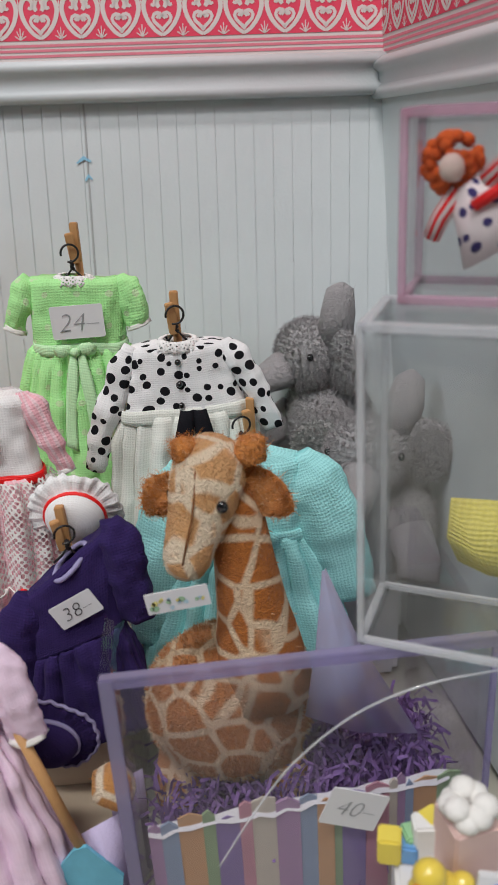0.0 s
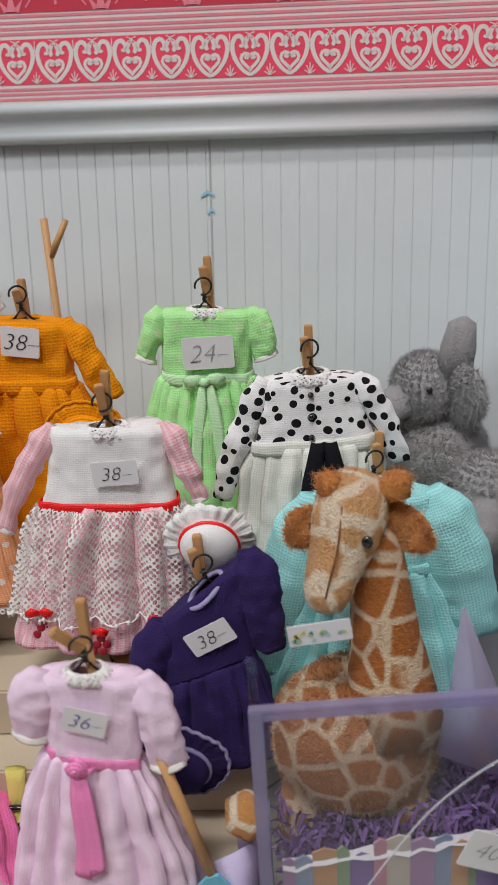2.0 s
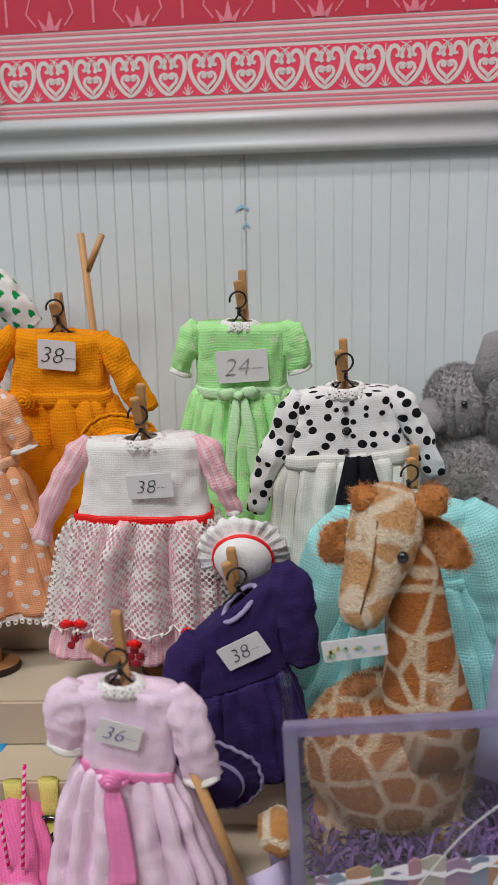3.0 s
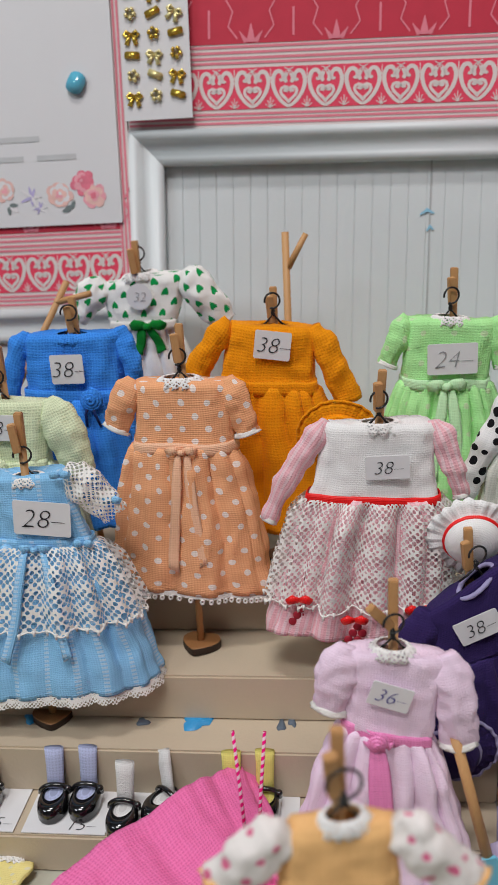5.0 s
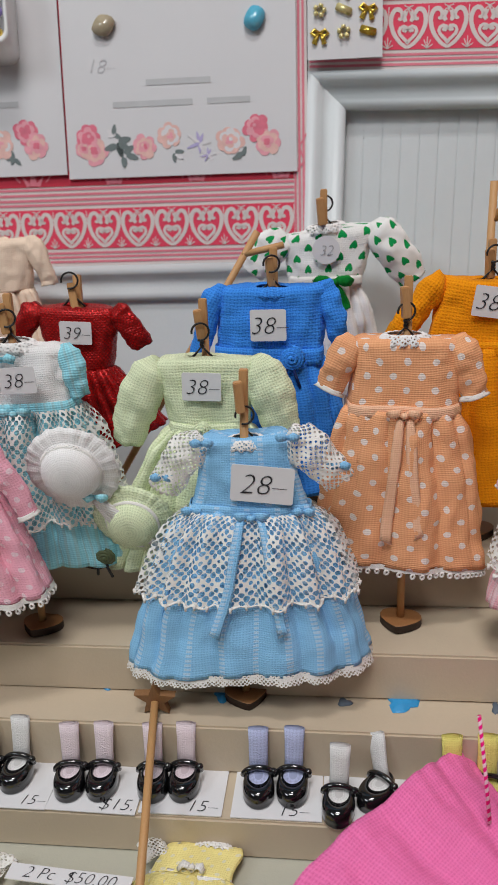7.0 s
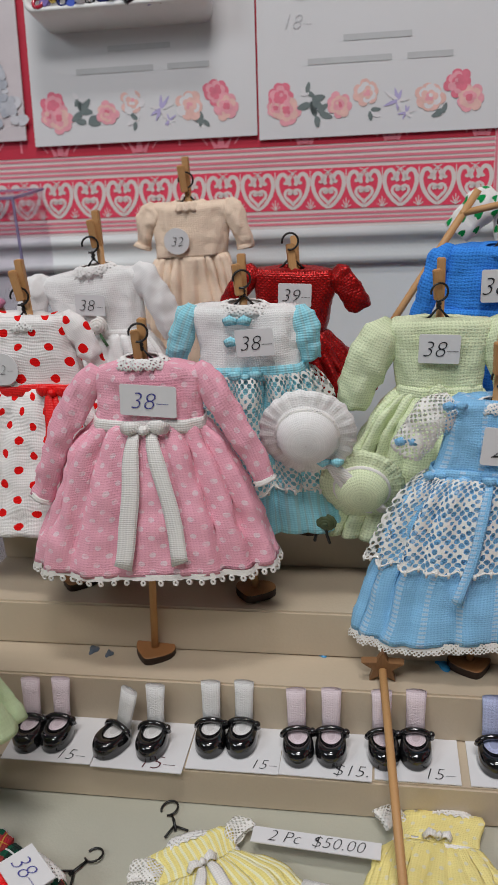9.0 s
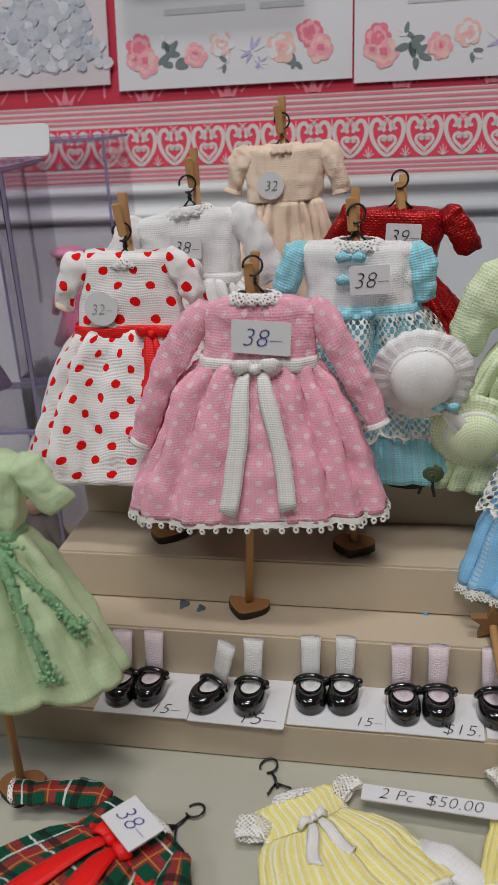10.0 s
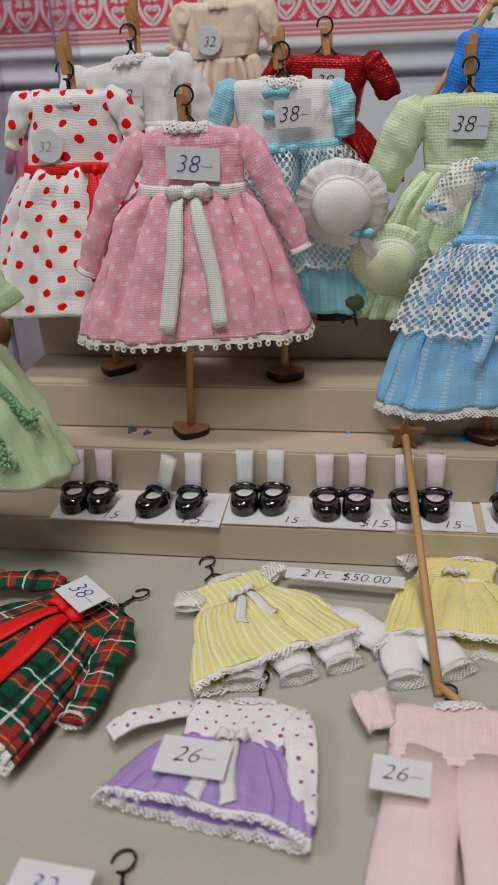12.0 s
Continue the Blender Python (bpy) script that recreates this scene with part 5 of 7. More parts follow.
for wx, wz in ((-0.0745, 0.0915), (-0.0555, 0.0865), (-0.0335, 0.0885)):
    b = bmesh.new()
    for sx in (-1, 1):
        tube(b, [(0, 0, 0), (sx * 0.0022, -0.0012, 0.0010), (sx * 0.0040, -0.0004, -0.0004)], [0.0009, 0.0018, 0.0014], 8, 0.6)
    o = part("small_bow", b, SATIN_RED, s.root)
    o.location = (wx - s.m.translation.x, s.front(wx - s.m.translation.x, wz - s.m.translation.z) * 1.1 - 0.002, wz - s.m.translation.z)
CHERRY = plain("cherry_print", (0.40, 0.01, 0.03), 0.6, 0.15, 400)
for wx, wz in ((-0.0755, 0.0845), (-0.0560, 0.0800), (-0.0330, 0.0815)):
    b = bmesh.new()
    for dx, dz in ((0, 0), (0.0032, 0), (0.0016, -0.0028), (-0.0016, -0.0026), (0.0016, 0.0026)):
        bmesh.ops.create_uvsphere(b, u_segments=10, v_segments=6, radius=0.0016, matrix=Matrix.LocRotScale((dx, 0, dz), None, (1, 0.35, 1)))
    o = part("cherry_motif", b, CHERRY, s.root)
    o.location = (wx - s.m.translation.x, s.front(wx - s.m.translation.x, wz - s.m.translation.z) * 1.02, wz - s.m.translation.z)
s = dress("doll_dress", "mint green doll dress with pale ribbon sash", 0.289, (-0.0172, 0.1772), (-0.0338, 0.1772), (-0.0004, 0.1768), (-0.0345, 0.1537), (-0.0020, 0.1530), (-0.0520, 0.0980), (0.0080, 0.0980),
          F_GREEN24, cl=(-0.0405, 0.1605), cr=(0.0040, 0.1605), collar=TRIM, sash=F_GREENRIB, bow=F_GREENRIB, bow_w=0.0075, tails=0.035, cuff=TRIM, sleeve=(0.0052, 0.0066, 0.0058), seed=14, pleat_amp=0.13)
put_tag(s, -0.0168, 0.1638, 0.0185, 0.0118, "24-", INK_GREY, -1)
hanger(s)
stand(-0.0155, 0.296, 0.074, 0.1962)
s = dress("doll_dress", "white doll blouse dress with black spots and a black velvet ribbon", 0.262, (0.0188, 0.1600), (0.0025, 0.1580), (0.0352, 0.1585), (-0.0025, 0.1358), (0.0395, 0.1360), (-0.0100, 0.0700), (0.0470, 0.0700),
          F_DALM, F_GREYW, cl=(-0.0135, 0.1165), cr=(0.0490, 0.1285), collar=TRIM, sash=F_GREYW, sash_h=0.0050, sleeve=(0.0056, 0.0064, 0.0050), seed=15)
hanger(s)
stand(0.0188, 0.268, 0.0, 0.1763)
for tx, spread in ((0.0205, -0.0085), (0.0245, 0.0080)):
    b = bmesh.new()
    rows = []
    for i in range(13):
        t = i / 12
        x, z = tx + spread * t - s.m.translation.x, 0.1385 - 0.050 * t - s.m.translation.z
        q = s.front(x, z) - 0.0022 - 0.0015 * math.sin(3 * t)
        w = 0.0034 * (0.6 + 0.4 * min(1, 4 * t))
        rows.append([(x - w, q + 0.0006, z), (x - w * 0.4, q - 0.0004, z), (x + w * 0.4, q - 0.0004, z), (x + w, q + 0.0006, z)])
    loft(b, rows, closed=False)
    o = part("velvet_ribbon", b, F_BLACKV, s.root, "black velvet ribbon tail")
    o.modifiers.new("thick", "SOLIDIFY").thickness = 0.0005
for k in range(3):
    b = bmesh.new()
    bmesh.ops.create_uvsphere(b, u_segments=10, v_segments=6, radius=0.0011)
    o = part("button", b, PATENT, s.root)
    o.location = (0.0186 - s.m.translation.x, -s.db * 1.05, 0.1545 - 0.0075 * k - s.m.translation.z)

# leaning purple dress
s = dress("doll_dress", "dark purple doll dress with lilac piping, slumped on its stand", 0.218, (-0.0168, 0.1065), (-0.0325, 0.0930), (-0.0030, 0.1180), (-0.0345, 0.0700), (-0.0040, 0.0830), (-0.0420, 0.0390), (0.0040, 0.0440),
          F_PURPLE, cl=(-0.0385, 0.0560), cr=(0.0020, 0.0850), collar=F_PURPLE_PIPE, piped=True, sleeve=(0.0086, 0.0100, 0.0080), seed=16, pleat_amp=0.12)
put_tag(s, -0.0160, 0.0922, 0.0150, 0.0085, "38-", INK_BLACK, -28)
hanger(s)
stand(-0.0120, 0.226, 0.0, 0.1224, 0, -0.0188)

# teal dress behind the giraffe
s = dress("doll_dress", "teal gauze doll dress with puffed sleeves", 0.245, (0.0380, 0.1270), (0.0165, 0.1220), (0.0575, 0.1240), (0.0190, 0.0970), (0.0560, 0.0970), (-0.0080, 0.0320), (0.0760, 0.0320),
          F_TEAL, cl=(0.0040, 0.0560), cr=(0.0720, 0.0700), sash=F_TEAL, bow=F_TEAL, sleeve=(0.0100, 0.0150, 0.0140), seed=17, pleats=12)
hanger(s)
stand(0.0415, 0.262, 0.0, 0.1400)

# pale lilac dress
s = dress("doll_dress", "pale lilac doll dress with rose satin sash and rosette", 0.180, (-0.0458, 0.1048), (-0.0590, 0.1050), (-0.0305, 0.1020), (-0.0600, 0.0800), (-0.0350, 0.0750), (-0.0780, 0.0250), (-0.0200, 0.0200),
          F_LAV, cl=(-0.0640, 0.0850), cr=(-0.0265, 0.0740), collar=TRIM, sash=F_ROSE, bow=F_ROSE, bow_w=0.0040, bow_x=-0.003, tails=0.034, tail_spread=0.0015, tail_w=0.0044, cuff=TRIM, sleeve=(0.0066, 0.0084, 0.0072), seed=18, pleats=10)
put_tag(s, -0.0468, 0.0930, 0.0120, 0.0078, "36-", INK_BLUE, 18)
rosette(s.root, -0.0505 - s.m.translation.x, -s.db - 0.004, 0.0790 - s.m.translation.z, 0.0030, F_ROSE)
hanger(s)
stand(-0.0455, 0.186, 0.0, 0.1255, pegturn=-35)

# blue toy spade whose shaft slants down past the skirt
spade = thing("toy_spade", "wooden stick with a light blue painted blade", "toy spade", m=Matrix.Translation((-0.0175, 0.1790, 0.0345)))
b = bmesh.new()
tube(b, [(0.0012, 0.0008, -0.004), (-0.0105, 0.0010, 0.0430)], [0.0017, 0.0016], 10)
part("shaft", b, DOWEL, spade)
b = bmesh.new()
plate(b, [(-0.0012, 0.0), (-0.0115, -0.0130), (-0.0105, -0.0330), (0.0080, -0.0340), (0.0120, -0.0120), (0.0025, 0.0010)], 0.0012)
part("blade", b, plain("spade_blue", (0.16, 0.50, 0.66), 0.5, 0.15, 200, rel=0.0002), spade, "light blue painted blade", smooth=False)

# celery green dress with glitter sash
s = dress("doll_dress", "celery green doll dress with a green glitter sash", 0.172, (-0.3560, 0.1205), (-0.3760, 0.1215), (-0.3375, 0.1215), (-0.3750, 0.0990), (-0.3415, 0.0990), (-0.4000, 0.0400), (-0.3170, 0.0500),
          F_GREEN36, cl=(-0.3860, 0.1065), cr=(-0.3285, 0.1085), sash=SEQUIN, sleeve=(0.0062, 0.0070, 0.0070), seed=19, deep=0.34, pleats=9)
put_tag(s, -0.3560, 0.1075, 0.0190, 0.0105, "36-", INK_BLUE, -2)
b = bmesh.new()
lx = lambda wx: wx - s.m.translation.x
lz = lambda wz: wz - s.m.translation.z
rnd = random.Random(4)
for a, c in (((-0.3450, 0.0980), (-0.3335, 0.0600)), ((-0.3440, 0.0970), (-0.3260, 0.0720))):
    pts = [(lx(lerp(a[0], c[0], t)), s.front(lx(lerp(a[0], c[0], t)), lz(lerp(a[1], c[1], t))) - 0.002, lz(lerp(a[1], c[1], t))) for t in [k / 12 for k in range(13)]]
    tube(b, pts, [0.0015] * 13, 7, wob=0.35)
    for q in range(90):
        p = Vector(rnd.choice(pts)).lerp(Vector(rnd.choice(pts[5:8])), 0.15) + Vector((rnd.gauss(0, 0.0011), -0.0006 + rnd.gauss(0, 0.0005), rnd.gauss(0, 0.0011)))
        bmesh.ops.create_icosphere(b, subdivisions=1, radius=0.0006, matrix=Matrix.Translation(p))
    for q in range(26):
        p = Vector(pts[-1]) + Vector((rnd.gauss(0, 0.0018), rnd.gauss(-0.0005, 0.0008), rnd.gauss(0, 0.0018)))
        bmesh.ops.create_icosphere(b, subdivisions=1, radius=0.0008, matrix=Matrix.Translation(p))
for q in range(50):
    p = Vector((lx(-0.3450 + rnd.gauss(0, 0.0025)), s.front(lx(-0.345), lz(0.098)) - 0.002 + rnd.gauss(0, 0.0006), lz(0.0985 + rnd.gauss(0, 0.0016))))
    bmesh.ops.create_icosphere(b, subdivisions=1, radius=0.0008, matrix=Matrix.Translation(p))
part("glitter_cord", b, SEQUIN, s.root, "green glitter cord bow", smooth=False)
hanger(s)
stand(-0.3575, 0.1760, 0.0, 0.1380, 10)

# apricot dress close to the viewer
s = dress("doll_dress", "apricot doll dress with flower-print sleeves", 0.106, (-0.0605, 0.1150), (-0.0725, 0.1120), (-0.0500, 0.1145), (-0.0740, 0.0900), (-0.0490, 0.0900), (-0.0900, 0.0350), (-0.0350, 0.0350),
          F_APRICOT, cloth_sleeve=F_FLORAL, cl=(-0.0850, 0.0980), cr=(-0.0370, 0.1010), collar=TRIM, sleeve=(0.0062, 0.0080, 0.0075), cuff=F_APRICOT, seed=20)
hanger(s, loop=0.0036)
stand(-0.0615, 0.112, 0.0, 0.1340)

# ---- hats ----
def hat(x, y, z, r, mat, label, back=0, side=0, band=None, ribbon=None, wave=0.06, rim=None):
    h = thing("doll_hat", label, "doll hat", "doll hats", m=pose(x, y, z, back, side, 0))
    b = bmesh.new()
    n = 96
    rr = []
    for q, d in ((1.0, 0.0), (0.86, -0.0008), (0.70, -0.0012), (0.64, -0.0016), (0.61, -0.0036), (0.54, -0.0056), (0.38, -0.0070), (0.18, -0.0076), (0.02, -0.0077)):
        k = wave * max(0, (q - 0.6) / 0.4)
        rr.append([(r * q * math.cos(2 * math.pi * i / n) * (1 + k * 0.4 * math.sin(i * 1.3)), d * r / 0.015 - k * 0.012 * math.sin(i * 1.57 + 1) - k * 0.014 * math.sin(i * 0.39), r * q * math.sin(2 * math.pi * i / n) * (1 + k * 0.4 * math.sin(i * 1.3))) for i in range(n)])
    loft(b, rr, caps=(False, True))
    o = part("crown_and_brim", b, mat, h)
    o.modifiers.new("thick", "SOLIDIFY").thickness = 0.0004
    if band:
        b = bmesh.new()
        tube(b, [(r * 0.62 * math.cos(a), -0.0022 * r / 0.015, r * 0.62 * math.sin(a)) for a in [2 * math.pi * i / 36 for i in range(37)]], [0.0008] * 37, 6, caps=(False, False), wob=0.2)
        part("band", b, band, h)
    if rim:
        b = bmesh.new()
        tube(b, rr[0] + [rr[0][0]], [0.0006] * (n + 1), 6, caps=(False, False))
        part("rim_piping", b, rim, h)
    if ribbon:
        for dx in (0.012, 0.019):
            b = bmesh.new()
            loft(b, [[(r * 0.45 + dx * t - 0.0022, -0.0035 - 0.001 * math.sin(5 * t), -r * 0.60 - 0.022 * t), (r * 0.45 + dx * t + 0.0022, -0.0038, -r * 0.55 - 0.022 * t)] for t in [k / 8 for k in range(9)]], closed=False)
            o = part("ribbon_end", b, ribbon, h)
            o.modifiers.new("thick", "SOLIDIFY").thickness = 0.0003
        b = bmesh.new()
        for sx in (-1, 1):
            tube(b, [(r * 0.45, -0.004, -r * 0.55), (r * 0.45 + sx * 0.0025, -0.0055, -r * 0.52), (r * 0.45 + sx * 0.0042, -0.004, -r * 0.56)], [0.0009, 0.0019, 0.0012], 8, 0.6)
        part("bow", b, ribbon if not band else F_TURQ, h)
    return h


hat(-0.2290, 0.2420, 0.1250, 0.0165, F_WHITE, "white doll sun hat with lace band and turquoise bow", 12, 0, LACE_FINE, SATIN_WHITE, wave=0.035)
hat(-0.0600, 0.2700, 0.1395, 0.0150, F_ORANGE, "orange linen doll hat hung on the dress", 15, 0, F_ORANGE, rim=F_ORANGE, wave=0.02)
bonnet = hat(-0.2110, 0.2480, 0.1030, 0.0150, F_SAGE, "sage green doll bonnet with cream braid", 15, 10, TRIM, wave=0.025)
rosette(bonnet, -0.0100, -0.0020, -0.0190, 0.0036, plain("dark_olive_ribbon", (0.10, 0.13, 0.06), 0.6), 0.010, INK_BLACK)
hat(-0.0160, 0.2350, 0.1150, 0.0150, F_WHITE, "white doll hat with red edging", 12, 0, SATIN_RED)
hat(-0.0265, 0.2000, 0.0575, 0.0150, F_PURPLE, "dark purple doll hat with lilac edging", 10, 20, F_PURPLE_PIPE, wave=0.03, rim=F_PURPLE_PIPE)

# forked hat stand and leaning stick
st = thing("forked_stick_stand", "slim wooden stand with a Y-shaped fork", "hat stand", m=Matrix.Translation((-0.0800, 0.324, 0.0741)))
b = bmesh.new()
tube(b, [(0, 0, 0), (0, 0, 0.1355)], [0.0016, 0.0015], 10)
part("upright", b, DOWEL, st)
b = bmesh.new()
tube(b, [(0.0008, 0, 0.121), (0.0085, 0, 0.1345)], [0.0014, 0.0012], 10)
part("fork", b, DOWEL, st)
st = thing("forked_stick_stand", "slim wooden stick leaning among the dresses", "hat stand", m=Matrix.Translation((-0.1995, 0.31, 0.1474)))
b = bmesh.new()
tube(b, [(-0.040, 0, -0.065), (0.0300, 0, 0.0475)], [0.0015, 0.0014], 10)
part("upright", b, DOWEL, st)
b = bmesh.new()
tube(b, [(0.024, 0, 0.039), (0.0400, -0.002, 0.0425)], [0.0013, 0.0013], 10)
part("fork", b, DOWEL, st)

# ---- shoes with socks on price cards along the low step ----
def shoe_meshes():
    out = bmesh.new()
    n = 28
    L, W = 0.0076, 0.0050
    def plan(k, cy=0.0):
        r = []
        for i in range(n):
            a = 2 * math.pi * i / n
            x, y = math.cos(a), math.sin(a)
            w = W * (1.0 + 0.10 * max(0, -y)) * (0.86 if y > 0.5 else 1)
            r.append((w * x * k, L * y * k + cy))
        return r
    rings = []
    for k, z in ((0.97, 0.0), (1.0, 0.0006), (0.97, 0.0009), (1.02, 0.0022), (0.98, 0.0040), (0.86, 0.0054)):
        rings.append([(x, y, z * (1.0 if y < 0.3 * L else 1.12)) for x, y in plan(k)])
    op = []
    for i in range(n):
        a = 2 * math.pi * i / n
        op.append((W * 0.66 * math.cos(a), L * 0.60 * math.sin(a) + 0.0016, 0.0058 if math.sin(a) < 0 else 0.0062))
    rings.append(op)
    rings.append([(x * 0.95, y * 0.97, 0.0035) for x, y, z in op])
    loft(out, rings, caps=(True, False))
    s = bmesh.new()
    tube(s, [(W * 1.0 * math.cos(a), 0.0026, 0.0042 + 0.0032 * math.sin(a)) for a in [math.pi * k / 10 for k in range(11)]], [0.0009] * 11, 8, 1.0)
    bt = bmesh.new()
    bmesh.ops.create_uvsphere(bt, u_segments=10, v_segments=6, radius=0.0012, matrix=Matrix.Translation((W * 0.95, 0.0022, 0.0062)))
    ins = bmesh.new()
    loft(ins, [[(x * 0.95, y, 0.0042 + 0.0006 * (1 - abs(x) / W)) for x, y, z in op], [(x * 0.4, y * 0.5 + 0.001, 0.0052) for x, y, z in op]], caps=(False, True))
    sk = bmesh.new()
    tube(sk, [(0, 0.0046, 0.004), (0, 0.0056, 0.009), (0, 0.0068, 0.0145), (0, 0.0076, 0.0185)], [0.0030, 0.0030, 0.0032, 0.0033], 14, 0.45, wob=0.06, seed=2)
    return out, s, bt, ins, sk


def shoe(x, y, z, turn, sock, droop=0.0):
    root = thing("doll_shoe", "black patent strapped doll shoe with a little sock in it", "doll shoe", "doll shoes", m=pose(x, y - 0.001, z, 0, 0, turn) @ Matrix.Scale(1.10, 4))
    a, s, bt, ins, sk = shoe_meshes()
    part("upper", a, PATENT, root)
    part("strap", s, PATENT, root)
    part("button", bt, PATENT, root)
    part("insole", ins, sock, root, "sock foot inside the shoe")
    o = part("sock", sk, sock, root, "soft knitted sock")
    if droop:
        o.matrix_basis = pose(0, 0, 0, 0, droop, 0)
    return root


Z1 = 0.0168
PAIRS = [(-0.326, 0.2090, 0.0105, 0, SOCK_PINK), (-0.2920, 0.2080, 0.0145, -14, SOCK_WHITE), (-0.2585, 0.2125, 0.0112, 0, SOCK_WHITE), (-0.2268, 0.2110, 0.0115, 4, SOCK_PINK), (-0.1975, 0.2125, 0.0110, 2, SOCK_PINK),
         (-0.1600, 0.2125, 0.0117, 0, SOCK_BLUE), (-0.0940, 0.2125, 0.0113, 2, SOCK_YELLOW)]
for x, y, gap, turn, sock in PAIRS:
    shoe(x - gap / 2, y, Z1, turn + 3 if turn >= 0 else turn * 2, sock, 8 if turn < 0 else 0)
    shoe(x + gap / 2, y + 0.001, Z1, turn - 3 if turn >= 0 else -4, sock)
shoe(-0.1385, 0.2060, Z1, -4, SOCK_WHITE)
shoe(-0.1255, 0.2120, Z1, -38, SOCK_WHITE, -20)
shoe(-0.0560, 0.2120, Z1, 0, SOCK_WHITE)


def floor_card(x0, x1, y0, y1, words, wx, ink=INK_BLACK, turn=0, size=0.0072):
    c = thing("price_card", "white paper price card under doll shoes", "price card", "price cards", m=pose((x0 + x1) / 2, (y0 + y1) / 2, 0.0163, 0, 0, turn))
    b = bmesh.new()
    box(b, ((x0 - x1) / 2, (y0 - y1) / 2, 0), ((x1 - x0) / 2, (y1 - y0) / 2, 0.0004))
    part("card_sheet", b, PAPER, c, smooth=False)
    if words:
        o = writing(words, size, ink, c, Matrix.Translation((wx, (y0 - y1) / 2 + 0.0036, 0.0006)) @ pose(0, 0, 0, -90, 0, 0))


floor_card(-0.3385, -0.3050, 0.1975, 0.224, "15-", 0.008)
floor_card(-0.3045, -0.2715, 0.1965, 0.226, "15-", 0.0065, INK_RED, -1, 0.0088)
floor_card(-0.2710, -0.2385, 0.1990, 0.226, "15-", 0.0105, size=0.0062)
floor_card(-0.2382, -0.2066, 0.1990, 0.228, "$15.", 0.0085, turn=-1)
floor_card(-0.2060, -0.1775, 0.2000, 0.226, "15-", 0.0070)
floor_card(-0.1745, -0.1440, 0.2000, 0.226, "15-", 0.0055)
floor_card(-0.1435, -0.1150, 0.2010, 0.226, "15-", 0.0075, turn=1)
floor_card(-0.1080, -0.0760, 0.2020, 0.228, "15-", 0.0095)
floor_card(-0.0715, -0.0430, 0.2020, 0.226, "", 0)

# ---- garments lying on the table ----
def lay(x, y, turn, z=0.0045):
    """Local x, z of a dress laid flat; its top points away, then turned."""
    return Matrix.Translation((x, y, z)) @ pose(0, 0, 0, 0, 0, turn) @ pose(0, 0, 0, -90, 0, 0)


def hook(x, y, turn, z=0.0012):
    h = thing("wire_hanger", "black wire hanger hook lying on the table", "hanger", "hangers", m=Matrix.Translation((x, y, z)) @ pose(0, 0, 0, 0, 0, turn))
    b = bmesh.new()
    tube(b, [(0.0030 * math.sin(a), 0.0060 - 0.0030 * math.cos(a), 0.0006 * math.sin(a)) for a in [radians(q) for q in range(-30, 290, 20)]], [0.0004] * 16, 6)
    tube(b, [(0, 0.003, 0), (0.0003, 0, 0.0003), (0, -0.004, 0)], [0.00055] * 3, 6)
    tube(b, [(0, -0.002, 0), (-0.004, -0.006, 0.0004)], [0.0004] * 2, 6)
    tube(b, [(0, -0.002, 0), (0.004, -0.006, 0.0004)], [0.0004] * 2, 6)
    part("wire", b, WIRE, h)


def flat_tag(x, y, z, w, h, words, ink, turn, size=0.0, ox=0.0):
    c = thing("price_tag", "white paper price tag lying on a doll dress", "price tag", "loose price tags", m=pose(x, y, z, 0, 0, turn))
    b = bmesh.new()
    box(b, (-w / 2, -h / 2, 0), (w / 2, h / 2, 0.0004))
    part("tag_sheet", b, PAPER, c, smooth=False)
    if words:
        writing(words, size or h * 0.62, ink, c, Matrix.Translation((ox, 0, 0.0006)) @ pose(0, 0, 0, -90, 0, 0))


G2 = "doll dresses lying on the table"
s = dress("doll_dress", "yellow striped doll dress with white lace sleeves lying on the table", 0, (0.000, 0.0140), (-0.0135, 0.0120), (0.0135, 0.0120), (-0.0135, 0), (0.0135, 0), (-0.0285, -0.0330), (0.0285, -0.0330),
          F_YELLOW, cloth_sleeve=LACE_FINE, cl=(-0.0185, 0.0030), cr=(0.0175, 0.0060), collar=TRIM, sash=SATIN_WHITE, sash_h=0.0040, bow=SATIN_WHITE, bow_w=0.0050, tails=0.016, tail_w=0.0036, trim=LACE_FINE, picot=False,
          m=lay(-0.2595, 0.1690, 32), flat=0.34, seed=31, group=G2, sleeve=(0.0055, 0.0075, 0.0070), deep=0.40)
hook(-0.2745, 0.1900, 25)
s = dress("doll_dress", "yellow dotted doll dress lying on the table", 0, (0.004, 0.0160), (-0.0120, 0.0140), (0.0150, 0.0150), (-0.0130, 0.0020), (0.0130, 0.0020), (-0.0250, -0.0280), (0.0230, -0.0280),
          F_YELLOW2, cloth_sleeve=LACE_FINE, cl=(-0.0180, 0.0080), collar=TRIM, sash=SATIN_WHITE, sash_h=0.003, bow=SATIN_WHITE, bow_w=0.0045, trim=LACE_FINE, picot=False, m=lay(-0.1860, 0.1830, -4), flat=0.34, seed=32, group=G2, sleeve=(0.005, 0.0065, 0.0060), deep=0.40)
hook(-0.1745, 0.2010, -40, 0.004)
